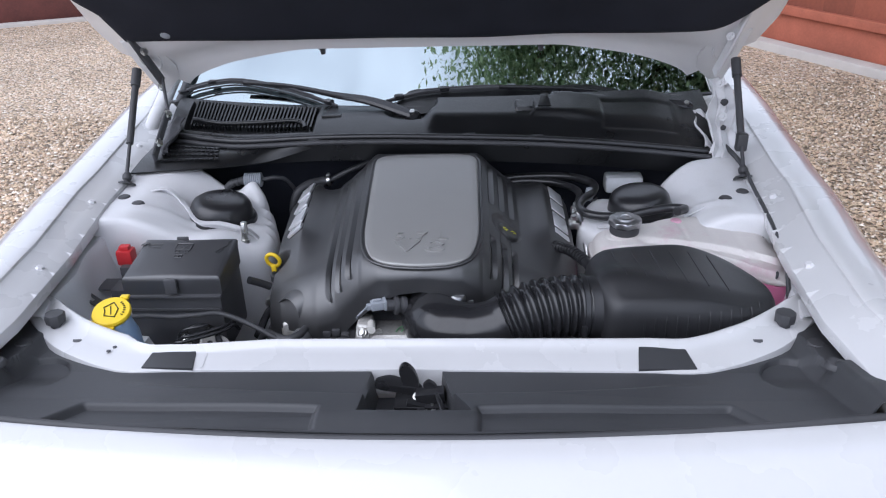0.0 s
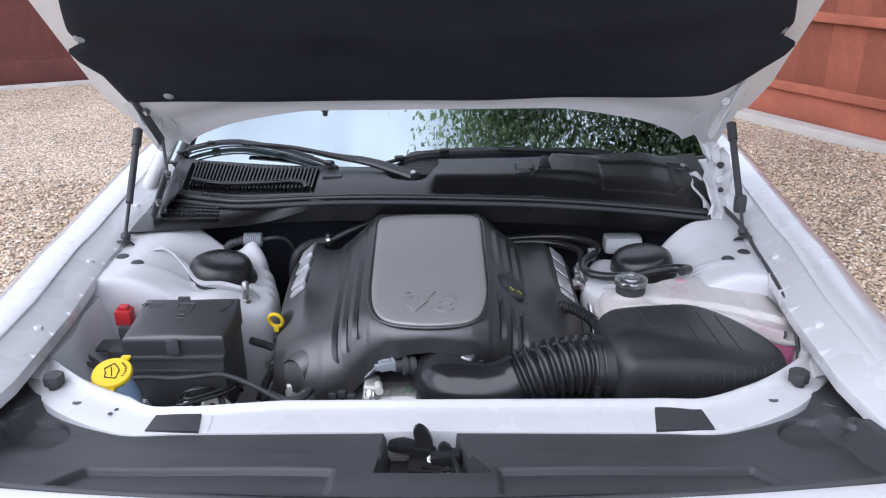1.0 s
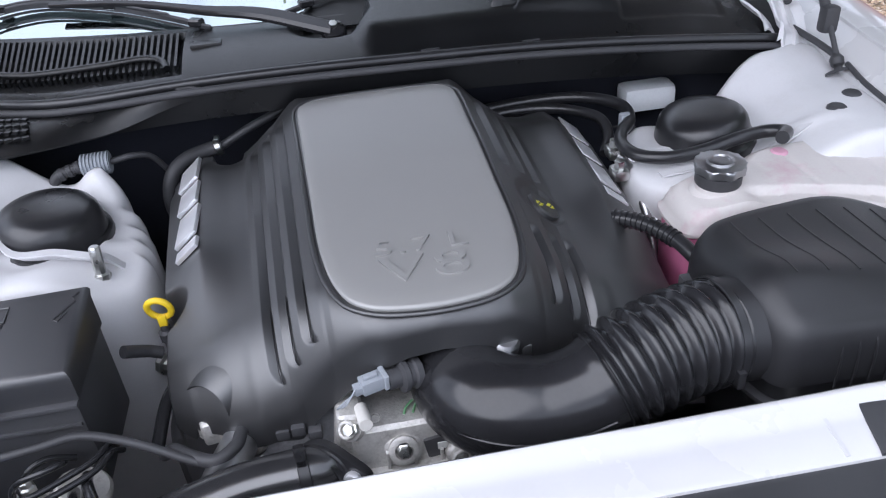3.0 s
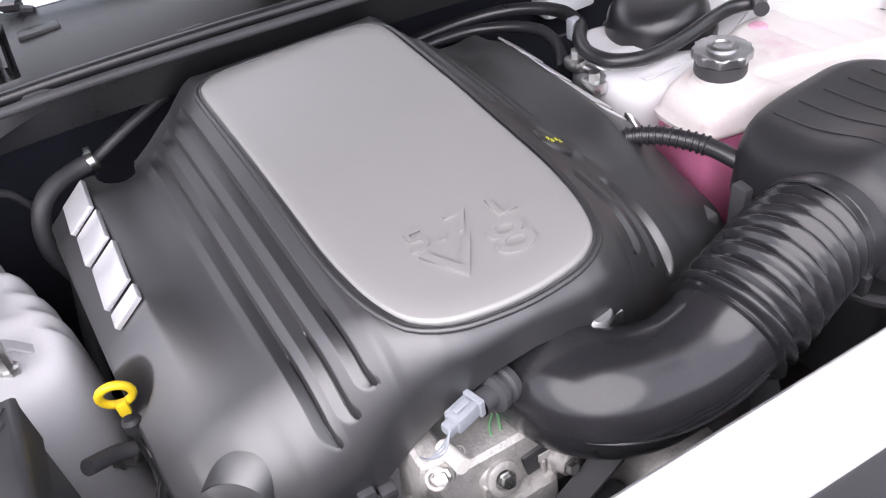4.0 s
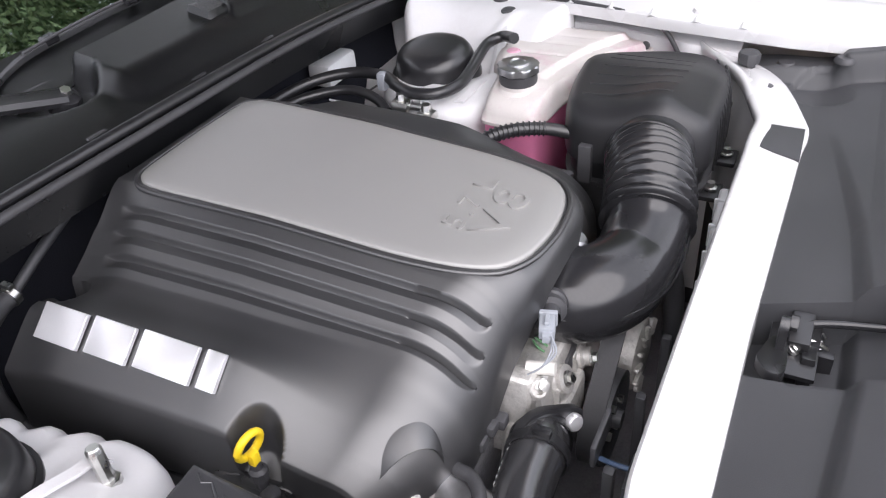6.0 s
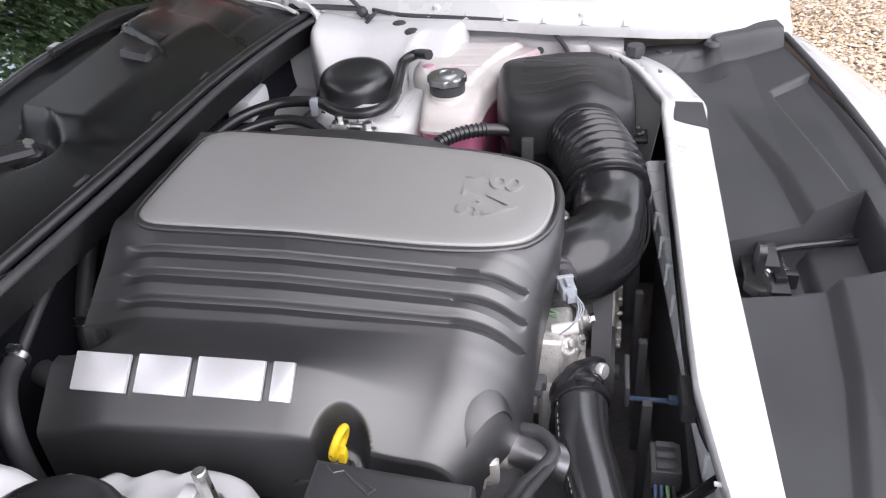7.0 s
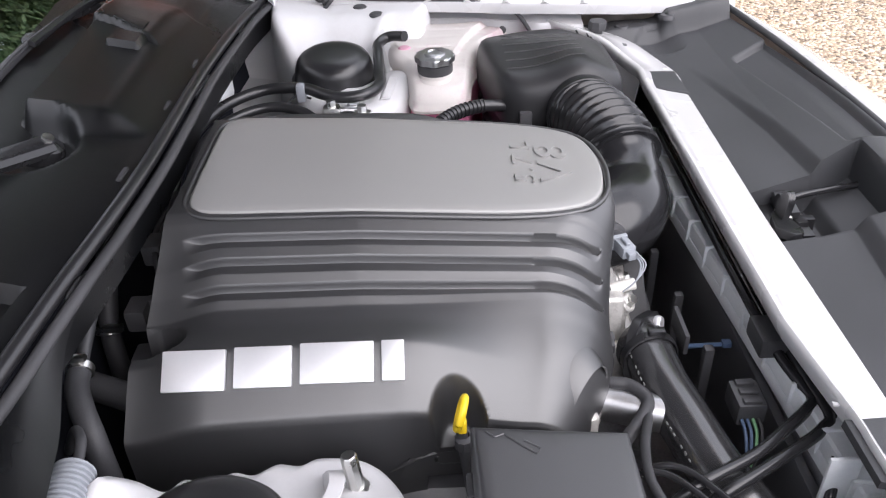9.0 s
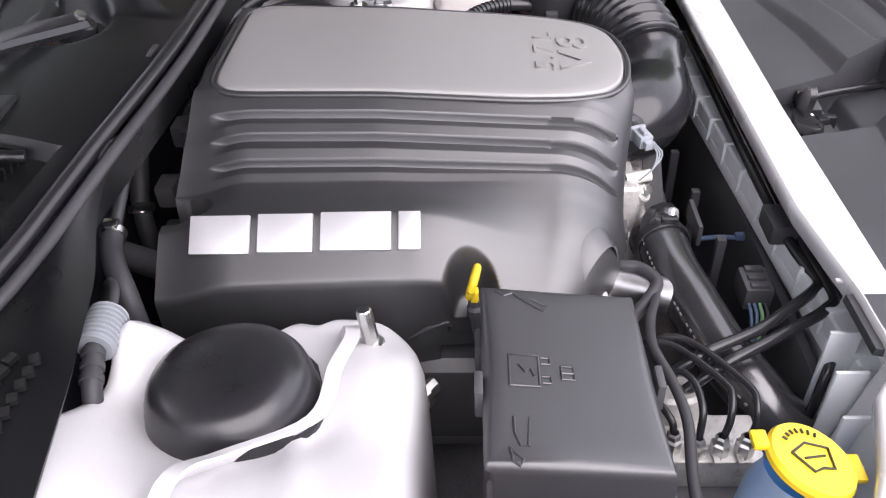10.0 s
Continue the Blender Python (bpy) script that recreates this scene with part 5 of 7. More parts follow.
# oil filler cap and its mark
fz = Vector((0.62, 0, 0.78)).normalized()
fx = Vector((0.78, 0.50, -0.62)).normalized()
fm = Matrix.Translation((0.176 + CX, -0.207, 0.8955)) @ Matrix((fx, fz.cross(fx), fz)).transposed().to_4x4()
bm = bmesh.new()
lathe(bm, [(0.0245, -0.02), (0.0245, 0.002), (0.022, 0.004), (0, 0.004)], fm, 24)
part("oil_filler_cap", bm, COVER, cover, "black oil filler cap with yellow symbols")
for k in (-1, 1):
    bm = bmesh.new()
    for j in range(6):
        an = j * 1.05
        rbox(bm, (k * 0.0130 + 0.0042 * math.cos(an), 0.0042 * math.sin(an), 0.0046), (0.0024, 0.0020, 0.0010), 0)
    rbox(bm, (k * 0.0130 - k * 0.0078, 0, 0.0046), (0.003, 0.0012, 0.001), 0)
    bmesh.ops.transform(bm, matrix=fm, verts=bm.verts)
    part("filler_symbol", bm, LIMEP, cover, "yellow oil symbol")

# dipstick
dip = thing("dipstick", (-0.318, -0.224, 0.70), "yellow ring-handled oil dipstick beside the engine cover", "dipstick")
bm = bmesh.new()
M = axis((-0.318, -0.224, 0.842), (0.15, 1, 0.25))
pts = [M @ Vector((0.0145 * math.cos(q), 0.0165 * math.sin(q), 0)) for q in [i * math.pi / 8 for i in range(17)]]
tube(bm, pts, 0.0042, 8, 1, False)
rbox(bm, (-0.318, -0.225, 0.824), (0.011, 0.009, 0.016), 0.003)
part("ring_handle", bm, YELLOW, dip, "yellow plastic ring handle")
bm = bmesh.new()
tube(bm, [(-0.318, -0.224, 0.818), (-0.318, -0.226, 0.79), (-0.318, -0.235, 0.70)], 0.006, 8, 4)
lathe(bm, [(0.0095, 0), (0.0095, 0.012), (0.006, 0.016)], Matrix.Translation((-0.318, -0.226, 0.795)), 10)
part("guide_tube", bm, RUBBER, dip)

# intake pipe
pipe = thing("air_intake_pipe", (0.1, -0.48, 0.70), "glossy black intake pipe with a ribbed bellows section", "intake pipe")
bm = bmesh.new()
tube(bm, [(0.030, -0.345, 0.795), (0.024, -0.402, 0.815), (0.036, -0.441, 0.821), (0.064, -0.466, 0.824), (0.105, -0.477, 0.827), (0.142, -0.478, 0.835), (0.174, -0.475, 0.849)],
     lambda q: 0.051 + 0.006 * math.sin(min(1, q * 1.5) * 3.1) + 0.003 * ease(0.9, 1, q), 40, 8)
part("elbow", bm, GLOSS, pipe, angle=60)
bm = bmesh.new()
bel = [(0.164, -0.477, 0.845), (0.197, -0.471, 0.856), (0.232, -0.462, 0.861), (0.266, -0.452, 0.861), (0.300, -0.443, 0.857)]
tube(bm, bel, lambda q: 0.0555 + 0.0045 * math.cos(q * 2 * math.pi * 9), 36, 20)
part("bellows", bm, GLOSS, pipe, "ribbed flexible bellows", 70)
for x, yy in ((0.300, -0.443),):
    bm = bmesh.new()
    lathe(bm, [(0.0595, -0.005), (0.0612, -0.004), (0.0612, 0.004), (0.0595, 0.005)], axis((x, yy, 0.857), (1, 0.1, -0.05)), 40)
    rbox(bm, (x, yy - 0.061, 0.845), (0.009, 0.012, 0.022), 0.002)
    part("hose_clamp", bm, CAPR, pipe, "worm-drive hose clamp")
bm = bmesh.new()
lathe(bm, [(0.016, 0.0), (0.016, 0.006), (0.0135, 0.008), (0.0135, 0.012), (0.016, 0.014), (0.016, 0.019), (0.010, 0.021), (0.010, 0.034)], axis((-0.021, -0.418, 0.848), (-0.93, -0.32, 0.15)) @ Matrix.Scale(1.1, 4), 22)
part("sensor_grommet", bm, RUBBER, pipe)
bm = bmesh.new()
rbox(bm, (-0.072, -0.432, 0.856), (0.024, 0.017, 0.016), 0.002, 2, Matrix.Rotation(radians(17), 4, "Z"))
rbox(bm, (-0.072, -0.432, 0.866), (0.016, 0.006, 0.005), 0.001, 1, Matrix.Rotation(radians(17), 4, "Z"))
rbox(bm, (-0.086, -0.437, 0.855), (0.010, 0.011, 0.010), 0.0015, 2, Matrix.Rotation(radians(17), 4, "Z"))
rbox(bm, (-0.058, -0.428, 0.856), (0.006, 0.020, 0.019), 0.001, 1, Matrix.Rotation(radians(17), 4, "Z"))
part("sensor_plug", bm, GREYP, pipe, "light grey sensor plug")
bm = bmesh.new()
for k in range(3):
    tube(bm, [(-0.088, -0.442, 0.855 + 0.003 * k), (-0.10, -0.446 - 0.003 * k, 0.85), (-0.11, -0.440, 0.835), (-0.112, -0.425, 0.82)], 0.0010, 6, 5)
part("sensor_wire", bm, GREYP, pipe)
bm = bmesh.new()
tube(bm, [(-0.027, -0.430, 0.828), (-0.015, -0.462, 0.826), (0.008, -0.493, 0.826), (0.042, -0.517, 0.827), (0.082, -0.530, 0.829), (0.125, -0.533, 0.834), (0.16, -0.531, 0.843)], 0.0016, 6, 8)
part("mould_line", bm, GLOSS, pipe)

# air filter box
box = thing("air_filter_box", (0.46, -0.40, 0.62), "black plastic air filter box with a ribbed lid", "air filter box")


def box_top(x, y):
    z = 0.911 - 0.030 * ease(0.48, 0.64, x) - 0.014 * ease(-0.44, -0.53, y) - 0.012 * ease(0.36, 0.31, x)
    z += 0.024 * math.exp(-((y + 0.443) / 0.05) ** 2) * 0.8 * (1 - ease(0.36, 0.52, x))
    return z


bo = rounded([(0.316, -0.34), (0.35, -0.305), (0.44, -0.285), (0.54, -0.282), (0.605, -0.315), (0.645, -0.385), (0.645, -0.455), (0.605, -0.498), (0.50, -0.515), (0.39, -0.517), (0.345, -0.512), (0.325, -0.48), (0.316, -0.42)], 8)
bm = bmesh.new()
mound(bm, bo, [(0.012, 0.0795 + 0.72, False), (0.010, 0.815, False), (0.004, 0.84, False), (0.0, 0.070, True), (0.0015, 0.030, True), (0.005, 0.014, True), (0.010, 0.005, True), (0.016, 0.0015, True), (0.024, 0.0, True)], box_top, 34)
lid = part("lid", bm, BOXM, box, angle=60)
bm = bmesh.new()
mound(bm, bo, [(0.05, 0.62, False), (0.02, 0.78, False), (0.004, 0.79, False), (0.003, 0.797, False)], lambda x, y: 0.799, 2)
part("lower_tray", bm, PLASTIC, box)
bm = bmesh.new()
tube(bm, [(0.298, -0.443, 0.857), (0.32, -0.442, 0.856), (0.345, -0.441, 0.855), (0.365, -0.44, 0.852)], lambda q: 0.0575 + 0.002 * ease(0.2, 0.8, q), 32, 8)
part("neck", bm, BOXM, lid, angle=60)
for k in range(6):
    bm = bmesh.new()
    tube(bm, [(0.372 + 0.036 * k - 0.06 * (y + 0.38), y, box_top(0.372 + 0.036 * k - 0.06 * (y + 0.38), y) - 0.0002) for y in (-0.452, -0.43, -0.40, -0.37, -0.345, -0.325)], 0.0016, 6, 3)
    part("lid_rib", bm, BOXM, lid)
for k in range(12):
    x = 0.40 + 0.0185 * k
    bm = bmesh.new()
    y = along(x, [(0.35, -0.516), (0.45, -0.519), (0.52, -0.516), (0.59, -0.500), (0.628, -0.455)])
    tube(bm, [(x, y, 0.80), (x, y, 0.84), (x, y + 0.003, 0.872), (x, y + 0.010, 0.886)], 0.0016, 6, 3)
    part("rib", bm, BOXM, lid)
for x, y, z in ((0.366, -0.522, 0.790), (0.455, -0.528, 0.80), (0.604, -0.496, 0.826)):
    bm = bmesh.new()
    rbox(bm, (x, y, z - 0.006), (0.045, 0.03, 0.008), 0.003)
    part("lug", bm, BOXM, box)
    bm = bmesh.new()
    lathe(bm, [(0.010, 0), (0.010, 0.003), (0.006, 0.004), (0.006, 0.011), (0, 0.011)], Matrix.Translation((x, y, z)), 6)
    part("screw", bm, STEEL, box, "zinc hex screw")
for y in (-0.35, -0.40):
    bm = bmesh.new()
    rbox(bm, (0.311, y, 0.83), (0.014, 0.02, 0.06), 0.003)
    part("lid_clip", bm, PLASTIC, box)

# coolant reservoir
res = thing("coolant_reservoir", (0.52, -0.24, 0.68), "milky coolant reservoir with pink coolant and a black cap", "coolant reservoir")
ro = rounded([(0.350, -0.180), (0.372, -0.163), (0.45, -0.150), (0.50, -0.122), (0.56, -0.110), (0.67, -0.120), (0.708, -0.15), (0.712, -0.25), (0.712, -0.33), (0.690, -0.348), (0.645, -0.325), (0.58, -0.295), (0.50, -0.280), (0.45, -0.268), (0.385, -0.262), (0.352, -0.245)], 6)


def res_top(x, y):
    z = 0.893 - 0.012 * ease(0.56, 0.7, x) - 0.0018 * math.exp(-(((x + 0.012) % 0.052 - 0.026) / 0.0045) ** 2) * ease(0.43, 0.47, x) * ease(-0.13, -0.17, y)
    front = along(x, [(0.385, -0.262), (0.50, -0.280), (0.64, -0.322), (0.70, -0.345)])
    z -= 0.011 * ease(front + 0.044, front + 0.038, y) * ease(0.43, 0.46, x)
    z -= 0.03 * ease(0.44, 0.355, x) * 0.4
    return z


bm = bmesh.new()
mound(bm, ro, [(0.03, 0.68, False), (0.006, 0.70, False), (0.002, 0.80, False), (0.004, 0.842, False)], lambda x, y: 0.843, 2)
part("coolant_zone", bm, TANKPINK, res, "lower half of the tank, pink with coolant", 50)
bm = bmesh.new()
mound(bm, ro, [(0.004, 0.8435, False), (-0.004, 0.847, False), (-0.004, 0.852, False), (0.002, 0.855, False), (0.004, 0.02, True), (0.010, 0.007, True), (0.022, 0.0, True)], res_top, 22)
part("tank", bm, TANK, res, "milky translucent tank", 50)
# thin disc added on the tank to stand for a pink stain
bm = bmesh.new()
lathe(bm, [(0.0, 0.0012), (0.009, 0.001), (0.013, -0.002)], Matrix.Translation((0.530, -0.150, 0.8940)), 18)
part("pink_stain_spot", bm, PINKST, res, "pink stain on the tank, laid on as a thin disc")
bm = bmesh.new()
lathe(bm, [(0.042, -0.03), (0.040, 0.0), (0.033, 0.006), (0.029, 0.008), (0.029, 0.018)], Matrix.Translation((0.413, -0.206, 0.880)), 28)
part("filler_neck", bm, TANK, res, "", 60)
bm = bmesh.new()
lathe(bm, [(0.029, 0.0), (0.030, 0.002), (0.030, 0.016), (0.026, 0.018), (0.0, 0.018)], Matrix.Translation((0.413, -0.206, 0.894)), 28)
cap0 = part("cap_base", bm, RUBBER, res, "black rubber cap base")
bm = bmesh.new()
prof = []
for q in range(48):
    an = q * 2 * math.pi / 48
    r = 0.0325 + 0.0016 * math.cos(8 * an)
    prof.append((0.413 + r * math.cos(an), -0.206 + r * math.sin(an)))
prism(bm, prof, 0.913, 0.924, 0.003)
lathe(bm, [(0.018, 0.0), (0.017, 0.004), (0.012, 0.005), (0.010, 0.003), (0.0, 0.003)], Matrix.Translation((0.413, -0.206, 0.9235)), 24)
part("cap", bm, CHROME_DARK, res, "chromed pressure cap", 40)

# hose that hugs the strut cap
def hose(name, pts, r, label, mat, category="hose", n=10, smooth=8, at=None):
    bm = bmesh.new()
    tube(bm, pts, r, n, smooth)
    return part(name, bm, mat, None, label, 60, category=category)


hose("vacuum_hose", [(0.10, 0.172, 0.845), (0.16, 0.176, 0.858), (0.212, 0.179, 0.864), (0.279, 0.171, 0.870), (0.335, 0.146, 0.877), (0.370, 0.112, 0.882), (0.388, 0.070, 0.885), (0.376, 0.014, 0.889), (0.350, -0.022, 0.888), (0.339, -0.056, 0.886), (0.350, -0.094, 0.886), (0.388, -0.112, 0.886), (0.44, -0.109, 0.888), (0.490, -0.105, 0.897), (0.532, -0.103, 0.901), (0.553, -0.122, 0.907), (0.530, -0.152, 0.915)], 0.0095, "black hose bent round the strut cap", CAPR)
hose("vacuum_hose", [(0.12, 0.150, 0.845), (0.172, 0.155, 0.856), (0.222, 0.156, 0.862), (0.282, 0.146, 0.864), (0.320, 0.122, 0.866), (0.345, 0.090, 0.868), (0.352, 0.056, 0.868), (0.345, 0.018, 0.862), (0.33, -0.01, 0.85)], 0.0085, "black hose running beside another to the firewall", CAPR)
hc = thing("hose_clip", (0.372, 0.004, 0.86), "white plastic clip holding a hose", "hose clip")
bm = bmesh.new()
rbox(bm, (0.370, 0.018, 0.884), (0.017, 0.015, 0.030), 0.004)
part("clip_body", bm, GREYP, hc)
bm = bmesh.new()
tube(bm, [(0.372, 0.004, 0.872), (0.39, 0.03, 0.87), (0.36, 0.05, 0.862)], 0.002, 6, 5)
part("clip_strap", bm, RUBBER, hc)

# air conditioning line fittings beside the tower
ac = thing("refrigerant_lines", (0.33, -0.08, 0.78), "bare aluminium refrigerant lines with bolted fittings", "pipe")
for k, (x, y) in enumerate(((0.335, -0.035), (0.325, -0.085))):
    bm = bmesh.new()
    rbox(bm, (x, y, 0.865 - 0.008 * k), (0.024, 0.03, 0.018), 0.006)
    lathe(bm, [(0.008, 0), (0.008, 0.012), (0, 0.012)], Matrix.Translation((x, y, 0.873 - 0.008 * k)), 6)
    part("fitting", bm, STEEL, ac, "bolted aluminium fitting")
for k in range(2):
    bm = bmesh.new()
    tube(bm, [(0.338 + 0.012 * k, -0.03 - 0.03 * k, 0.864), (0.344 + 0.013 * k, -0.075, 0.858), (0.348 + 0.013 * k, -0.12, 0.83), (0.352 + 0.013 * k, -0.16, 0.78), (0.352 + 0.013 * k, -0.19, 0.70)], 0.0065, 12, 7)
    part("line", bm, CHROME_DARK, ac)

bh = thing("breather_hose", (0.30, -0.24, 0.80), "short ribbed black hose into the air filter box", "hose")
BHP = [(0.235, -0.185, 0.83), (0.262, -0.205, 0.862), (0.295, -0.235, 0.870), (0.322, -0.275, 0.868), (0.335, -0.31, 0.862), (0.345, -0.34, 0.85)]
bm = bmesh.new()
tube(bm, BHP, 0.0098, 12, 6)
part("hose_body", bm, CAPR, bh)
bhl = smooth_line(BHP, 6)
for k in range(6, 20):
    bm = bmesh.new()
    lathe(bm, [(0.0095, -0.0016), (0.0118, -0.0008), (0.0118, 0.0008), (0.0095, 0.0016)], axis(bhl[k], bhl[k + 1] - bhl[k]), 14)
    part("hose_ring", bm, CAPR, bh)
bm = bmesh.new()
rbox(bm, (0.275, -0.30, 0.80), (0.04, 0.08, 0.05), 0.006)
part("hose_bracket", bm, PLASTIC, None, "black bracket beside the engine cover", category="bracket")
hose("release_cable", [(0.716, 0.0, 0.940), (0.712, -0.06, 0.930), (0.704, -0.16, 0.926), (0.694, -0.26, 0.922), (0.686, -0.33, 0.914), (0.684, -0.37, 0.895), (0.684, -0.40, 0.85), (0.68, -0.42, 0.80)], 0.0042, "black release cable clipped along the fender lip", RUBBER, "cable")
hose("release_cable", [(0.70, 0.17, 0.955), (0.712, 0.09, 0.948), (0.716, 0.02, 0.942)], 0.0055, "black cable end behind the gas strut", RUBBER, "cable")
bm = bmesh.new()
rbox(bm, (0.478, 0.194, 0.842), (0.095, 0.05, 0.045), 0.012)
part("brake_fluid_reservoir", bm, TANKGREY, None, "white plastic brake fluid reservoir under the cowl", category="reservoir")

# fuse box
fb = thing("fuse_box", (-0.465, -0.305, 0.72), "black plastic fuse box with embossed symbols on its lid", "fuse box")
fo = [(-0.577, -0.233), (-0.383, -0.231), (-0.383, -0.370), (-0.575, -0.374)]
bm = bmesh.new()
mound(bm, rounded([fo[0], (-0.48, -0.232), fo[1], (-0.383, -0.30), fo[2], (-0.48, -0.372), fo[3], (-0.576, -0.30)][::-1], 1), [(0.0, 0.845, False), (0.0, 0.011, True), (0.001, 0.0065, True), (0.0033, 0.0028, True), (0.0065, 0.0008, True), (0.0105, 0.0, True)], lambda x, y: 0.899 + 0.105 * (y + 0.232), 6)
bmesh.ops.bevel(bm, geom=[e for e in bm.edges if abs((e.verts[0].co - e.verts[1].co).z) > 0.03 and e.calc_length() > 0.03 and any(abs(e.verts[0].co.x - p[0]) + abs(e.verts[0].co.y - p[1]) < 0.004 for p in fo)], offset=0.008, segments=3, affect="EDGES")
fl = part("lid", bm, LID, fb, "matt black lid", 40)
bm = bmesh.new()
rbox(bm, (-0.48, -0.302, 0.79), (0.186, 0.136, 0.16), 0.006)
part("housing", bm, PLASTIC, fb)
bm = bmesh.new()
rbox(bm, (-0.48, -0.374, 0.842), (0.192, 0.010, 0.006), 0.002)
rbox(bm, (-0.48, -0.369, 0.81), (0.18, 0.008, 0.006), 0.002)
part("lid_flange", bm, PLASTIC, fb)
for x, y, z in ((-0.478, -0.3775, 0.866), (-0.50, -0.2295, 0.885), (-0.43, -0.2295, 0.862)):
    bm = bmesh.new()
    rbox(bm, (x, y, z), (0.024, 0.007, 0.030), 0.002)
    rbox(bm, (x, y - math.copysign(0.003, y + 0.3), z - 0.012), (0.012, 0.005, 0.008), 0.001)
    part("latch", bm, PLASTIC, fl)


def fuse_line(pts, closed=False):
    bm = bmesh.new()
    q = [Vector((-0.48 + x, -0.302 + y, 0.8995 + 0.105 * (-0.302 + y + 0.232))) for x, y in pts]
    tube(bm, q + q[:1] if closed else q, 0.0011, 6, 0)
    part("embossed_symbol", bm, LID, fl)


fuse_line([(-0.021, 0.048), (0.012, 0.048), (0.012, 0.024), (-0.021, 0.024)], True)
fuse_line([(0.010, 0.022), (0.010, 0.015), (0.003, 0.015), (0.003, 0.022)])
fuse_line([(-0.010, 0.022), (-0.010, 0.015), (-0.017, 0.015), (-0.017, 0.022)])
fuse_line([(0.002, 0.006), (0.002, -0.004), (-0.012, -0.004), (-0.012, 0.006)], True)
fuse_line([(-0.005, 0.006), (-0.005, -0.004)])
fuse_line([(0.002, 0.040), (-0.006, 0.035), (-0.002, 0.031), (-0.010, 0.028)])
fuse_line([(0.088, 0.058), (0.082, 0.050), (0.086, 0.042), (0.078, 0.032), (0.070, 0.020)])
fuse_line([(0.084, 0.040), (0.074, 0.028), (0.066, 0.016), (0.072, 0.012), (0.080, 0.026)])
fuse_line([(-0.052, 0.046), (-0.066, 0.046), (-0.078, 0.042), (-0.078, 0.036), (-0.052, 0.034)])
fuse_line([(-0.080, 0.050), (-0.092, 0.048), (-0.096, 0.043), (-0.090, 0.040)], True)

# red terminal cover and bracket
rt = thing("battery_terminal", (-0.635, -0.215, 0.78), "red plastic jump-start terminal cover on a black bracket", "terminal cover")
bm = bmesh.new()
rbox(bm, (-0.632, -0.222, 0.853), (0.034, 0.030, 0.034), 0.006)
rbox(bm, (-0.632, -0.222, 0.873), (0.022, 0.018, 0.010), 0.004)
part("red_cap", bm, RED, rt, "bright red cap")
bm = bmesh.new()
rbox(bm, (-0.625, -0.235, 0.80), (0.03, 0.03, 0.08), 0.005)
rbox(bm, (-0.615, -0.275, 0.80), (0.06, 0.05, 0.025), 0.005)
rbox(bm, (-0.60, -0.30, 0.76), (0.012, 0.012, 0.10), 0.003)
rbox(bm, (-0.655, -0.262, 0.806), (0.052, 0.046, 0.004), 0.001)
part("bracket", bm, PLASTIC, rt)
bm = bmesh.new()
bt = Matrix.Translation((-0.650, -0.343, 0.808)) @ Matrix.Rotation(radians(-17), 4, "Z") @ Matrix.Rotation(radians(28), 4, "Y")
for c, sz in (((0.012, 0, 0), (0.044, 0.022, 0.003)), ((-0.0225, 0.0078, 0), (0.025, 0.0064, 0.003)), ((-0.0225, -0.0078, 0), (0.025, 0.0064, 0.003)), ((-0.032, 0, 0), (0.008, 0.022, 0.003))):
    rbox(bm, (0, 0, 0), sz, 0.0, 1, bt @ Matrix.Translation(c))
part("slotted_tab", bm, PLASTIC, rt, "slotted black bracket tab")

# washer reservoir
wr = thing("washer_reservoir", (-0.55, -0.47, 0.70), "milky washer bottle with blue fluid and a yellow flap cap", "washer bottle")
wc = Vector((-0.552, -0.476, 0.866))
wn3 = Vector((0.05, -0.30, 0.95)).normalized()
bm = bmesh.new()
lathe(bm, [(0.031, -0.004), (0.034, -0.002), (0.035, 0.003), (0.033, 0.007), (0.0, 0.008)], axis(wc, wn3), 32)
rbox(bm, wc + Vector((0.004, -0.037, -0.012)), (0.024, 0.014, 0.006), 0.002)
rbox(bm, wc + Vector((0.012, 0.036, 0.013)), (0.016, 0.012, 0.006), 0.002)
wcap = part("cap", bm, YELLOW, wr, "yellow flap cap with a washer symbol")
m = axis(wc + wn3 * 0.0085, wn3) @ Matrix.Rotation(radians(-80), 4, "Z")
bm = bmesh.new()
line = [(-0.018, 0.006), (0.0, 0.013), (0.018, 0.006), (0.010, -0.012), (0.0, -0.010), (-0.010, -0.012), (-0.018, 0.006)]
tube(bm, [m @ Vector((x, y, 0)) for x, y in line], 0.0011, 6, 0)
tube(bm, [m @ Vector((x, 0.0, 0)) for x in (-0.010, 0.010)], 0.001, 6, 0)
for k in range(7):
    q = radians(50 + 13 * k)
    tube(bm, [m @ Vector((r * math.cos(q), r * math.sin(q), 0)) for r in (0.022, 0.026)], 0.0010, 6, 0)
part("cap_symbol", bm, INK, wcap, "dark washer symbol")
bm = bmesh.new()
lathe(bm, [(0.032, -0.004), (0.031, -0.02), (0.040, -0.045), (0.046, -0.15)], axis(wc, Vector((0, 0, 1))), 28)
part("bottle", bm, CLEARW, wr, "milky bottle neck")
bm = bmesh.new()
lathe(bm, [(0.0, -0.042), (0.036, -0.042), (0.0435, -0.15), (0, -0.15)], axis(wc, Vector((0, 0, 1))), 28)
part("fluid", bm, BLUEF, wr, "blue washer fluid")

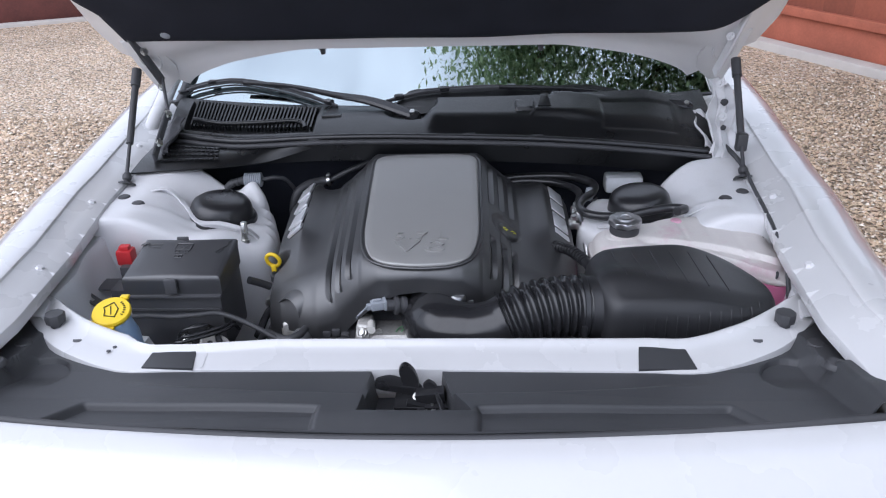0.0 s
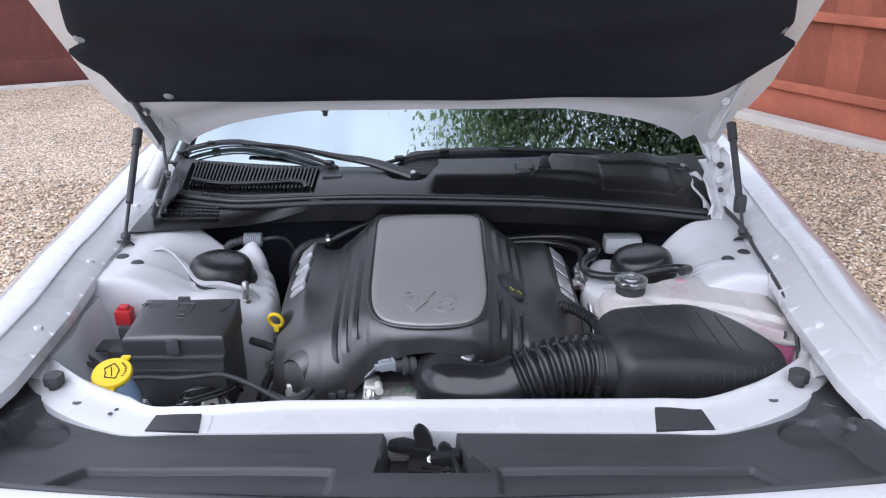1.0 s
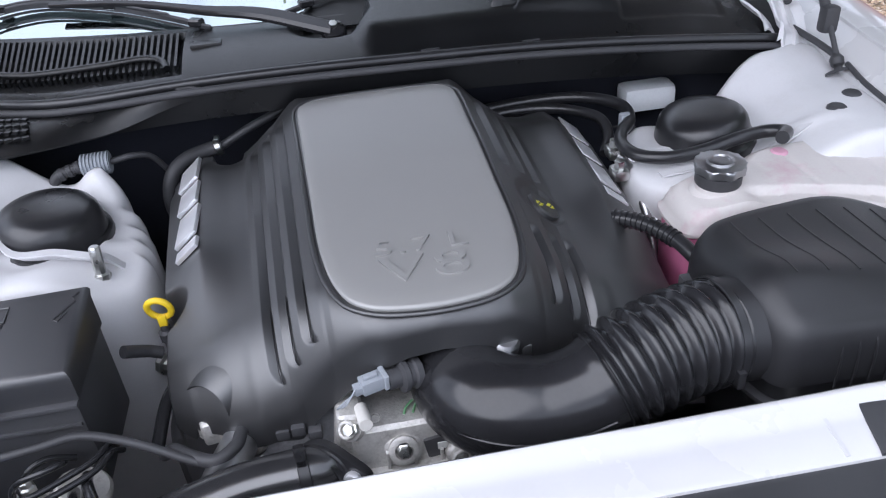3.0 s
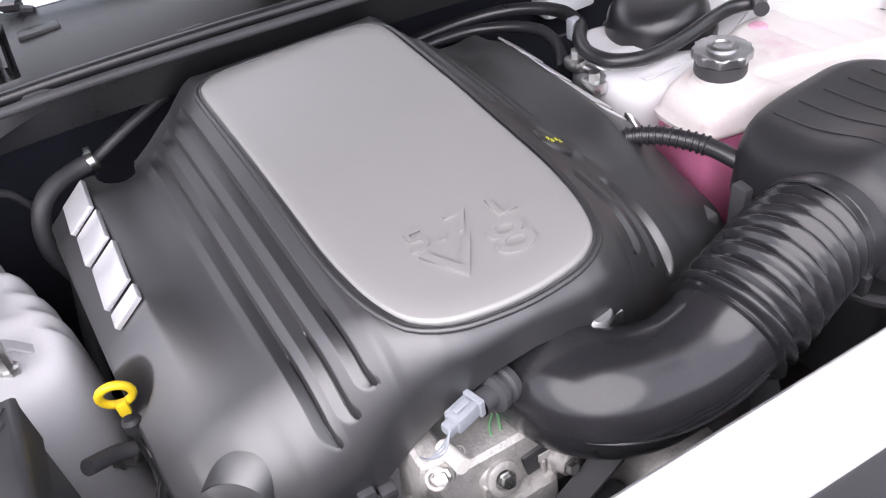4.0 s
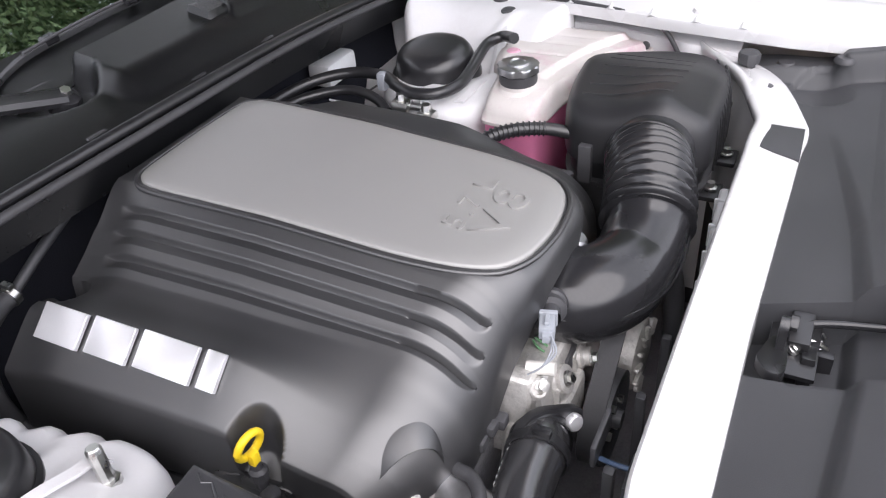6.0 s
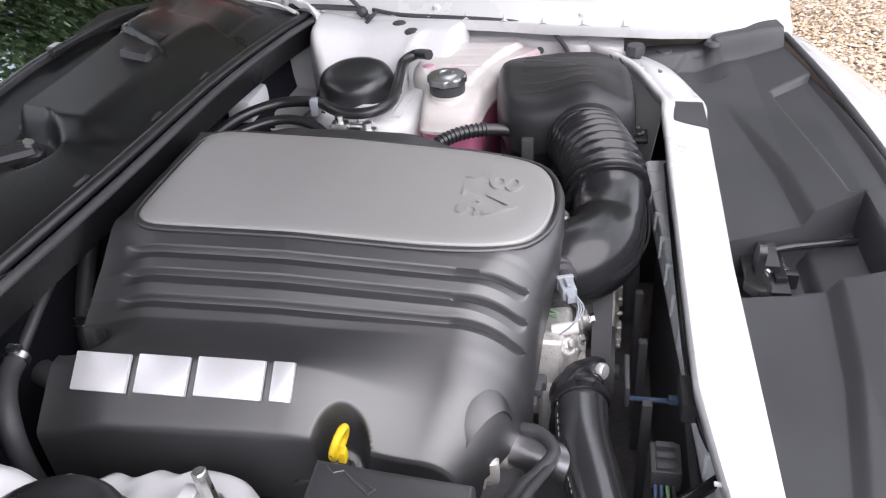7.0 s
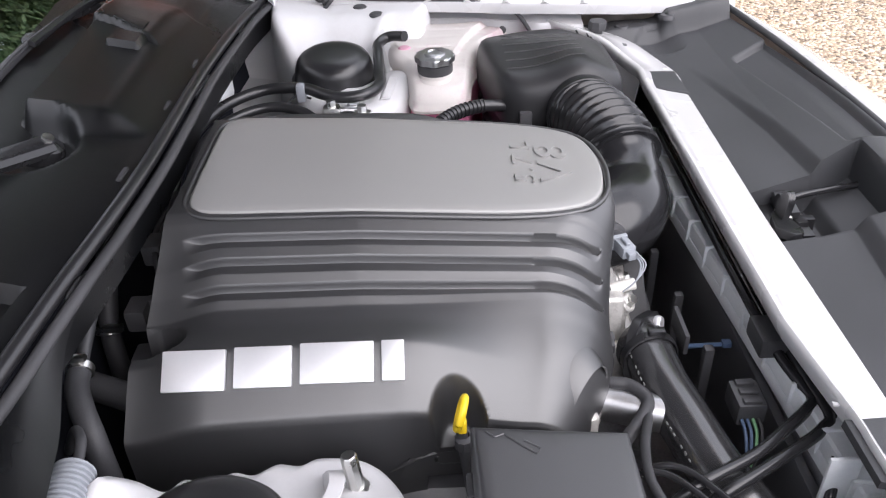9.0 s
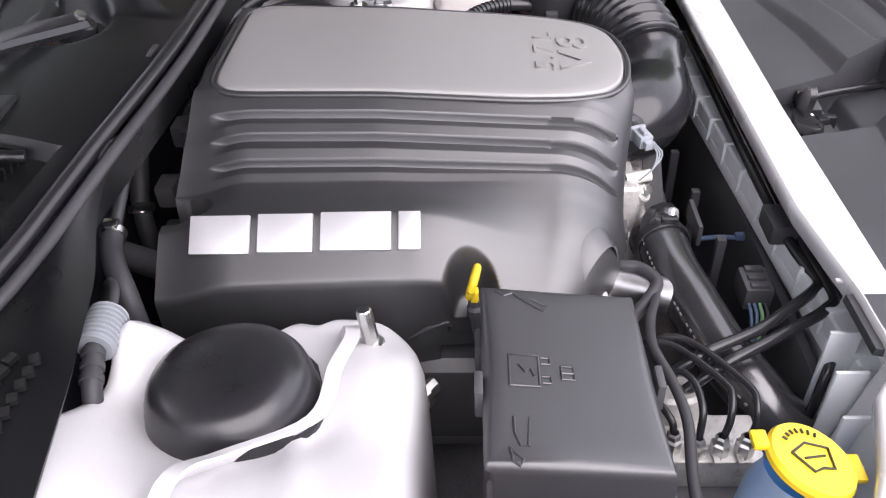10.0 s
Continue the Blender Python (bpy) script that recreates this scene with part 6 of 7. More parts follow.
# tower stud and bolt
for name, p, d, r, h, mat, lab in (("tower_stud", (-0.404, -0.130, 0.842), (0.05, 0.1, 1), 0.0075, 0.042, STEEL, "tall zinc stud on the white strut tower"), ("tower_bolt", (-0.352, -0.166, 0.706), (0.8, -0.6, 0.05), 0.010, 0.020, STEEL, "zinc hex bolt in the side of the tower")):
    bm = bmesh.new()
    lathe(bm, [(r * 1.6, -0.004), (r * 1.6, 0.004), (r, 0.005), (r, h), (r * 0.8, h + 0.002), (0, h + 0.002)], axis(p, d), 8)
    part(name, bm, mat, None, lab, category="bolt")

# connector under the cowl
cn = thing("wiring_connector", (-0.43, 0.09, 0.86), "pale grey ribbed connector on a taped harness below the cowl", "connector")
ca, cb = Vector((-0.416, 0.100, 0.896)), Vector((-0.458, 0.098, 0.896))
cd = (cb - ca).normalized()
for k in range(8):
    bm = bmesh.new()
    lathe(bm, [(0.0150, -0.0018), (0.0178, -0.001), (0.0178, 0.001), (0.0150, 0.0018)], axis(ca + (cb - ca) * (k + 0.5) / 8, cd), 18)
    part("sleeve_rib", bm, GREYP, cn)
bm = bmesh.new()
tube(bm, [ca, (ca + cb) / 2, cb], 0.0152, 18, 3)
part("sleeve", bm, GREYP, cn)
for pts, r in (([(-0.456, 0.098, 0.896), (-0.476, 0.094, 0.893), (-0.495, 0.089, 0.887), (-0.506, 0.088, 0.86), (-0.51, 0.09, 0.76)], 0.0085), ([(-0.416, 0.100, 0.896), (-0.400, 0.102, 0.898), (-0.384, 0.107, 0.898), (-0.362, 0.124, 0.885), (-0.345, 0.15, 0.84)], 0.0048)):
    bm = bmesh.new()
    tube(bm, pts, r, 12, 6)
    part("taped_branch", bm, RUBBER, cn)
for k in range(3):
    bm = bmesh.new()
    lathe(bm, [(0.0085, -0.004), (0.0102, -0.003), (0.0102, 0.003), (0.0085, 0.004)], axis(Vector((-0.464, 0.097, 0.895)).lerp(Vector((-0.488, 0.091, 0.890)), k / 2), (-0.95, -0.2, -0.2)), 12)
    part("tape_turn", bm, RUBBER, cn)

# timing cover, thermostat housing, throttle body
eb = thing("engine_block", (0, -0.15, 0.40), "cast aluminium engine front with pulleys, partly hidden", "engine")
bm = bmesh.new()
rbox(bm, (0, -0.14, 0.60), (0.46, 0.50, 0.34), 0.05, 4)
part("block", bm, WELL, eb)
bm = bmesh.new()
rbox(bm, (-0.048, -0.402, 0.742), (0.112, 0.074, 0.088), 0.012, 3, Matrix.Rotation(radians(-6), 4, "X"))
tcv = part("timing_cover", bm, ALU, eb, "rough cast aluminium front cover with paint marks")
for c, sz, bev, ry in (((-0.108, -0.405, 0.755), (0.030, 0.05, 0.11), 0.010, 8), ((0.024, -0.412, 0.735), (0.05, 0.06, 0.07), 0.012, -10), ((-0.045, -0.44, 0.705), (0.10, 0.03, 0.06), 0.010, 0), ((-0.118, -0.425, 0.715), (0.05, 0.045, 0.07), 0.012, 15)):
    bm = bmesh.new()
    rbox(bm, c, sz, bev, 3, Matrix.Rotation(radians(ry), 4, "Y"))
    part("cast_boss", bm, ALU, tcv)
for c, d, r, h in (((-0.048, -0.436, 0.757), (0, -0.9, 0.42), 0.017, 0.014), ((-0.100, -0.428, 0.790), (-0.5, -0.6, 0.6), 0.011, 0.014), ((0.012, -0.442, 0.742), (0.2, -1, 0.2), 0.012, 0.016), ((-0.075, -0.415, 0.783), (0, -0.3, 1), 0.007, 0.008)):
    bm = bmesh.new()
    lathe(bm, [(r * 1.25, -0.004), (r * 1.25, h * 0.3), (r, h * 0.5), (r, h * 0.9), (r * 0.85, h), (r * 0.6, h), (r * 0.55, h * 0.7), (0, h * 0.7)], axis(c, d), 20)
    part("cast_boss", bm, ALU, tcv)
for c, d in (((-0.048, -0.447, 0.763), (0, -0.9, 0.42)), ((-0.100, -0.436, 0.797), (-0.5, -0.6, 0.6)), ((0.012, -0.456, 0.745), (0.2, -1, 0.2))):
    bm = bmesh.new()
    lathe(bm, [(0.0085, -0.002), (0.0085, 0.003), (0.0065, 0.004), (0.0065, 0.009), (0, 0.0095)], axis(c, d), 6)
    part("bolt", bm, STEEL, tcv)
for k in range(3):
    bm = bmesh.new()
    rbox(bm, (-0.066 + 0.030 * k, -0.441, 0.735 - 0.004 * k), (0.004, 0.010, 0.05), 0.0015)
    part("cast_rib", bm, ALU, tcv)
bm = bmesh.new()
tube(bm, [(-0.088, -0.415, 0.806), (-0.086, -0.430, 0.808), (-0.084, -0.446, 0.810)], 0.0075, 12, 4)
part("bypass_pipe", bm, WHITEP, tcv, "pale plastic bypass pipe")
bm = bmesh.new()
rbox(bm, (-0.006, -0.436, 0.752), (0.036, 0.010, 0.030), 0.004, 2, Matrix.Rotation(radians(-8), 4, "Y"))
part("black_tag", bm, RUBBER, tcv)
bm = bmesh.new()
rbox(bm, (-0.004, -0.4420, 0.755), (0.012, 0.0015, 0.010), 0.0004)
part("part_label", bm, PALEINK, tcv, "small pale part label")
for k in range(3):
    bm = bmesh.new()
    tube(bm, [(-0.042 + 0.010 * k, -0.418, 0.7885), (-0.038 + 0.010 * k, -0.408, 0.7895), (-0.030 + 0.006 * k, -0.400, 0.790)], 0.0014, 6, 4)
    part("paint_mark", bm, GREENM, tcv, "green chalk paint mark")
# two-bolt flange of the thermostat housing
fc, fnn, fbolt = Vector((-0.140, -0.455, 0.752)), Vector((-0.50, -0.82, 0.25)).normalized(), Vector((-0.105, -0.473, 0.762))
f1 = (fbolt - fc - fnn * fnn.dot(fbolt - fc)).normalized()
fm2 = Matrix((f1, fnn.cross(f1), fnn)).transposed().to_4x4()
fm2.translation = fc - fnn * 0.012
bm = bmesh.new()
fl2 = []
for k in range(48):
    an = k * math.pi / 24
    fl2.append((0.041 * math.cos(an) + 0.017 * math.cos(an) ** 7, 0.041 * math.sin(an) * (1 - 0.15 * abs(math.cos(an)) ** 3)))
prism(bm, fl2, 0, 0.011, 0.002, fm2)
lathe(bm, [(0.037, 0.010), (0.035, 0.013), (0.031, 0.014), (0.030, 0.022)], fm2, 28)
part("thermostat_flange", bm, CAPR, eb, "black two-bolt thermostat flange")
for p in (fbolt, fc - f1 * 0.042):
    bm = bmesh.new()
    lathe(bm, [(0.0095, -0.002), (0.0105, 0.002), (0.0105, 0.005), (0.0085, 0.008), (0, 0.009)], axis(p, fnn), 16)
    part("flange_bolt", bm, CHROME, eb, "bright flange bolt")
pc, pax = Vector((0.014, -0.475, 0.652)), (0, -1, 0)
bm = bmesh.new()
lathe(bm, [(0.0, 0.026), (0.012, 0.026), (0.014, 0.014), (0.046, 0.008), (0.058, 0.018), (0.062, 0.018), (0.062, -0.010), (0.0, -0.012)], axis(pc, pax), 36)
pul = part("water_pump_pulley", bm, PANEL, eb, "glossy black pressed pulley")
for k in range(4):
    bm = bmesh.new()
    q = k * math.pi / 2 + 0.4
    lathe(bm, [(0.006, 0), (0.006, 0.007), (0, 0.007)], axis((pc.x + 0.026 * math.cos(q), pc.y - 0.012, pc.z + 0.026 * math.sin(q)), pax), 6)
    part("pulley_bolt", bm, STEEL, pul)
bm = bmesh.new()
run = [(pc.x + 0.064 * math.cos(radians(an)), pc.z + 0.064 * math.sin(radians(an))) for an in range(270, 139, -10)] + [(0.050, 0.765), (0.075, 0.80)]
surface(bm, len(run) - 1, 2, lambda u, v: Vector((run[round(u * (len(run) - 1))][0], pc.y + 0.013 - 0.026 * v, run[round(u * (len(run) - 1))][1])))
thicken(bm, 0.004)
part("drive_belt", bm, RUBBER, eb, "black ribbed drive belt")
bm = bmesh.new()
lathe(bm, [(0.0, 0.035), (0.03, 0.035), (0.05, 0.028), (0.055, 0.015), (0.055, -0.04), (0.0, -0.04)], axis((0.125, -0.465, 0.665), pax), 28)
alt = part("alternator", bm, ALU, eb, "cast alternator housing with cooling slots")
for k in range(9):
    an = radians(40 + 25 * k)
    bm = bmesh.new()
    rbox(bm, (0, 0, 0), (0.006, 0.008, 0.024), 0.002, 1, Matrix.Translation((0.125 + 0.040 * math.cos(an), -0.500, 0.665 + 0.040 * math.sin(an))) @ Matrix.Rotation(math.pi / 2 - an, 4, "Y"))
    part("cooling_fin", bm, ALU, alt)
bm = bmesh.new()
tube(bm, [(-0.215, -0.350, 0.758), (-0.232, -0.395, 0.757), (-0.245, -0.430, 0.757), (-0.252, -0.452, 0.757)], 0.021, 24, 4)
hend = part("cylinder_head_end", bm, CHROME_DARK, eb, "bare satin metal pipe at the head")
bm = bmesh.new()
lathe(bm, [(0.0, 0.006), (0.026, 0.006), (0.030, 0.0), (0.030, -0.010), (0.02, -0.012)], axis((-0.226, -0.380, 0.757), (-0.32, -0.94, 0)), 20)
part("pipe_flange", bm, ALU, hend)
bm = bmesh.new()
rbox(bm, (-0.250, -0.356, 0.760), (0.050, 0.026, 0.036), 0.007, 3, Matrix.Rotation(radians(12), 4, "Z"))
rbox(bm, (-0.270, -0.344, 0.756), (0.020, 0.030, 0.030), 0.005, 3)
part("head_casting", bm, ALU, hend, "rough cast metal at the head")
bm = bmesh.new()
for k in range(7):
    lathe(bm, [(0.0, -0.004), (0.0105, -0.004), (0.0125, -0.002), (0.0125, 0.002), (0.0105, 0.004), (0.0, 0.004)], axis(Vector((-0.252, -0.340, 0.800)).lerp(Vector((-0.276, -0.346, 0.765)), k / 6), (-0.55, -0.14, -0.82)), 14)
part("ribbed_boot", bm, DARK, hend, "dusty ribbed grey boot")
for x in (-0.28, 0.28):
    bm = bmesh.new()
    rbox(bm, (x, -0.10, 0.66), (0.10, 0.46, 0.14), 0.03, 3)
    part("valve_cover", bm, PLASTIC, eb)
for k in range(3):
    bm = bmesh.new()
    rbox(bm, (-0.178 + 0.018 * k, -0.398 - 0.004 * k, 0.772 + 0.006 * (k % 2)), (0.016, 0.014, 0.014), 0.003)
    part("wire_plug", bm, RUBBER, eb)
bm = bmesh.new()
lathe(bm, [(0.016, -0.02), (0.016, 0.02), (0.013, 0.024), (0, 0.024)], axis((0.075, -0.408, 0.846), (0.1, -0.2, 1)), 16)
rbox(bm, (0.098, -0.405, 0.835), (0.016, 0.02, 0.04), 0.003)
part("throttle_linkage", bm, CHROME_DARK, eb)

# upper radiator hose
rh = thing("radiator_hose", (-0.25, -0.49, 0.70), "thick black upper radiator hose with printed marks", "hose")
HP = [(-0.135, -0.446, 0.752), (-0.152, -0.452, 0.757), (-0.215, -0.458, 0.758), (-0.274, -0.472, 0.754), (-0.332, -0.490, 0.745), (-0.385, -0.525, 0.725), (-0.41, -0.565, 0.69)]
bm = bmesh.new()
tube(bm, HP, lambda q: 0.0325 - 0.0025 * ease(0.05, 0.3, q), 28, 8)
part("hose_body", bm, GLOSS_HOSE, rh, angle=60)
bm = bmesh.new()
lathe(bm, [(0.0305, -0.006), (0.0325, -0.005), (0.0325, 0.005), (0.0305, 0.006)], axis((-0.158, -0.453, 0.757), (-0.95, -0.15, 0.02)) @ Matrix.Scale(1.07, 4), 24)
rbox(bm, (-0.156, -0.458, 0.792), (0.01, 0.02, 0.010), 0.002)
part("spring_clamp", bm, CAPR, rh)
hp = smooth_line(HP, 8)
for k in range(30):
    if k % 9 in (3, 8) or k in (12, 13, 21):
        continue
    i = 9 + k
    if i + 1 >= len(hp):
        break
    p, d = hp[i], (hp[i + 1] - hp[i - 1]).normalized()
    o = (Vector((-0.30, 0.84, 0.45)) - d * d.dot(Vector((-0.30, 0.84, 0.45)))).normalized()
    bm = bmesh.new()
    rbox(bm, p + o * 0.0303, (0.0008, 0.0020 + 0.0016 * (k % 2), 0.0038), 0, 1, axis((0, 0, 0), d))
    part("print_mark", bm, FAINT, rh)

# radiator, shroud and cooler lines
ra = thing("radiator", (0, -0.57, 0.45), "radiator with a pale ribbed top tank and black fan shroud", "radiator")
bm = bmesh.new()
rbox(bm, (-0.02, -0.5845, 0.786), (0.76, 0.044, 0.030), 0.007, 3, Matrix.Rotation(radians(4), 4, "Z"))
rbox(bm, (-0.02, -0.571, 0.768), (0.76, 0.020, 0.020), 0.004, 2, Matrix.Rotation(radians(4), 4, "Z"))
part("top_tank", bm, TANKGREY, ra, "pale grey plastic top tank")
for k in range(12):
    bm = bmesh.new()
    rbox(bm, (-0.385 + k * 0.064, -0.583 + 0.07 * (k * 0.064 - 0.365), 0.786), (0.005, 0.048, 0.036), 0.002, 2)
    part("tank_rib", bm, TANKGREY, ra)
bm = bmesh.new()
rbox(bm, (-0.02, -0.600, 0.60), (0.76, 0.03, 0.34), 0.004)
part("core", bm, WELL, ra)
bm = bmesh.new()
rbox(bm, (-0.02, -0.572, 0.59), (0.72, 0.012, 0.33), 0.004)
shr = part("fan_shroud", bm, PLASTIC, ra, "black fan shroud")
for k in range(3):
    bm = bmesh.new()
    rbox(bm, (-0.15 + 0.13 * k, -0.527, 0.66 - 0.02 * k), (0.012, 0.012, 0.2), 0.003)
    part("shroud_spoke", bm, PLASTIC, shr)
bm = bmesh.new()
rbox(bm, (-0.238, -0.542, 0.757), (0.042, 0.032, 0.030), 0.004)
for k in range(3):
    rbox(bm, (-0.252 + 0.014 * k, -0.542, 0.773), (0.008, 0.02, 0.006), 0.001)
fanp = part("fan_plug", bm, PLASTIC, ra, "black fan plug")
for k in range(4):
    bm = bmesh.new()
    tube(bm, [(-0.258, -0.532 - 0.006 * k, 0.752), (-0.275, -0.532 - 0.006 * k, 0.746), (-0.292, -0.530 - 0.004 * k, 0.728), (-0.30, -0.528, 0.69)], 0.0020, 6, 5)
    part("wire", bm, (BLUEW, BLUEW, GREENM, RUBBER)[k], fanp)
bm = bmesh.new()
tube(bm, [(-0.12, -0.51, 0.735), (-0.13, -0.53, 0.745), (-0.125, -0.555, 0.74)], 0.003, 6, 5)
rbox(bm, (-0.125, -0.558, 0.742), (0.010, 0.012, 0.008), 0.002)
part("wire", bm, BLUEW, ra)
bm = bmesh.new()
rbox(bm, (-0.105, -0.505, 0.75), (0.06, 0.006, 0.03), 0.002)
part("shroud_tab", bm, PLASTIC, ra)
for k, pts in enumerate(([(0.30, -0.566, 0.822), (0.0, -0.566, 0.821), (-0.16, -0.568, 0.818), (-0.225, -0.576, 0.809), (-0.262, -0.588, 0.801), (-0.278, -0.590, 0.799), (-0.290, -0.580, 0.798), (-0.310, -0.556, 0.798), (-0.344, -0.511, 0.798), (-0.373, -0.452, 0.796), (-0.385, -0.42, 0.78)],
                         [(0.30, -0.581, 0.824), (0.0, -0.581, 0.823), (-0.16, -0.583, 0.818), (-0.235, -0.590, 0.808), (-0.285, -0.598, 0.801), (-0.305, -0.597, 0.799), (-0.314, -0.588, 0.798), (-0.328, -0.570, 0.798), (-0.363, -0.511, 0.797), (-0.385, -0.468, 0.792), (-0.40, -0.43, 0.77)],
                         [(-0.285, -0.606, 0.803), (-0.305, -0.602, 0.796), (-0.328, -0.599, 0.789), (-0.345, -0.590, 0.789), (-0.375, -0.574, 0.788), (-0.395, -0.562, 0.770), (-0.405, -0.555, 0.70)])):
    bm = bmesh.new()
    tube(bm, pts, 0.0062 if k < 2 else 0.0052, 12, 7)
    part("cooler_line", bm, GLOSS, ra, "black enamelled cooler line")
bm = bmesh.new()
rbox(bm, (-0.196, -0.572, 0.816), (0.046, 0.036, 0.026), 0.004)
part("line_clip", bm, RUBBER, ra)
bm = bmesh.new()
surface(bm, 14, 8, lambda u, v: Vector((-0.36 - 0.22 * u, -0.60 + 0.05 * u + 0.02 * math.sin(v * 6), 0.66 + 0.18 * v)))
thicken(bm, 0.004)
for k in range(4):
    rbox(bm, (-0.38 - 0.05 * k, -0.575 + 0.012 * k, 0.75), (0.004, 0.03, 0.16), 0.001)
part("end_panel", bm, TANKGREY, ra, "pale ribbed end panel")

# brake module and its lines
ab = thing("brake_module", (-0.43, -0.45, 0.66), "bare metal brake hydraulic block with bent steel lines", "brake module")
bm = bmesh.new()
rbox(bm, (-0.442, -0.449, 0.714), (0.056, 0.088, 0.075), 0.003)
lathe(bm, [(0.03, 0), (0.03, 0.03), (0.026, 0.034), (0, 0.034)], axis((-0.405, -0.42, 0.735), (0.4, 0, 1)), 20)
part("block", bm, ALU, ab, "machined aluminium block")
BRAKE = [
    [(-0.461, -0.429, 0.765), (-0.458, -0.430, 0.785), (-0.446, -0.432, 0.800), (-0.420, -0.429, 0.806), (-0.404, -0.417, 0.802), (-0.412, -0.400, 0.785)],
    [(-0.459, -0.451, 0.765), (-0.452, -0.457, 0.790), (-0.437, -0.460, 0.803), (-0.420, -0.457, 0.805), (-0.374, -0.424, 0.803), (-0.362, -0.396, 0.798), (-0.365, -0.375, 0.775)],
    [(-0.459, -0.474, 0.765), (-0.456, -0.479, 0.790), (-0.445, -0.480, 0.803), (-0.424, -0.477, 0.806), (-0.369, -0.440, 0.804), (-0.356, -0.411, 0.799), (-0.355, -0.385, 0.775)],
    [(-0.455, -0.408, 0.765), (-0.450, -0.406, 0.785), (-0.430, -0.395, 0.790), (-0.405, -0.385, 0.775)]]
for line in BRAKE:
    bm = bmesh.new()
    lathe(bm, [(0.009, -0.014), (0.009, 0.002), (0.0065, 0.004), (0.0065, 0.010), (0.0045, 0.012)], Matrix.Translation(line[0]), 6)
    part("line_nut", bm, STEEL, ab)
    bm = bmesh.new()
    tube(bm, line, 0.0036, 10, 8)
    part("brake_line", bm, GLOSS, ab)
for k in range(3):
    bm = bmesh.new()
    rbox(bm, (-0.466, -0.425 - 0.022 * k, 0.7535), (0.014, 0.006, 0.004), 0.001)
    part("block_boss", bm, ALU, ab)
bm = bmesh.new()
rbox(bm, (-0.48, -0.45, 0.69), (0.02, 0.12, 0.05), 0.003)
part("bracket", bm, PLASTIC, ab)

# wiring along the bay
hose("wiring_loom", [(-0.20, -0.375, 0.772), (-0.221, -0.390, 0.779), (-0.228, -0.413, 0.780), (-0.250, -0.428, 0.778), (-0.277, -0.414, 0.776), (-0.298, -0.396, 0.772), (-0.32, -0.37, 0.74)], 0.0075, "black taped wiring loom looping past the head", RUBBER, "wiring")
hose("wiring_loom", [(-0.575, -0.402, 0.81), (-0.53, -0.403, 0.815), (-0.473, -0.410, 0.817), (-0.428, -0.405, 0.818), (-0.384, -0.396, 0.816), (-0.33, -0.405, 0.80), (-0.265, -0.425, 0.775), (-0.23, -0.42, 0.765)], 0.005, "black taped wiring loom in front of the fuse box", RUBBER, "wiring")
hose("wiring_loom", [(-0.36, -0.27, 0.82), (-0.34, -0.25, 0.80), (-0.325, -0.245, 0.79)], 0.008, "short black wiring branch by the dipstick", RUBBER, "wiring")
hose("wiring_loom", [(-0.215, 0.19, 0.80), (-0.235, 0.13, 0.79), (-0.26, 0.10, 0.775), (-0.28, 0.06, 0.74), (-0.31, -0.02, 0.72), (-0.32, -0.12, 0.70)], 0.016, "corrugated black loom beside the engine cover", RUBBER, "wiring")
hose("heater_hose", [(0.02, 0.215, 0.90), (-0.03, 0.212, 0.870), (-0.07, 0.212, 0.820), (-0.097, 0.211, 0.780), (-0.115, 0.205, 0.73), (-0.125, 0.20, 0.66)], 0.0125, "braided heater hose behind the engine", RUBBER)
bm = bmesh.new()
lathe(bm, [(0.0175, -0.006), (0.0195, -0.005), (0.0195, 0.005), (0.0175, 0.006)], axis((-0.097, 0.211, 0.780), (-0.45, -0.05, -0.85)) @ Matrix.Scale(0.85, 4), 20)
rbox(bm, (-0.110, 0.200, 0.792), (0.010, 0.022, 0.008), 0.002)
part("hose_clamp", bm, STEEL, None, "bright spring clamp on the heater hose", category="clamp")
hose("coolant_pipe", [(-0.150, 0.163, 0.918), (-0.205, 0.161, 0.896), (-0.235, 0.161, 0.881), (-0.262, 0.161, 0.867)], 0.0068, "satin dark coolant pipe behind the engine cover", PANEL, "pipe")
hose("heater_hose", [(-0.258, 0.161, 0.869), (-0.284, 0.157, 0.866), (-0.314, 0.142, 0.863), (-0.336, 0.128, 0.850), (-0.348, 0.121, 0.822), (-0.350, 0.120, 0.785), (-0.338, 0.13, 0.73)], 0.0120, "black heater hose bent down beside the engine cover", RUBBER)
bm = bmesh.new()
lathe(bm, [(0.0118, -0.005), (0.0138, -0.004), (0.0138, 0.004), (0.0118, 0.005)], axis((-0.264, 0.1605, 0.868), (-0.93, -0.1, -0.2)), 18)
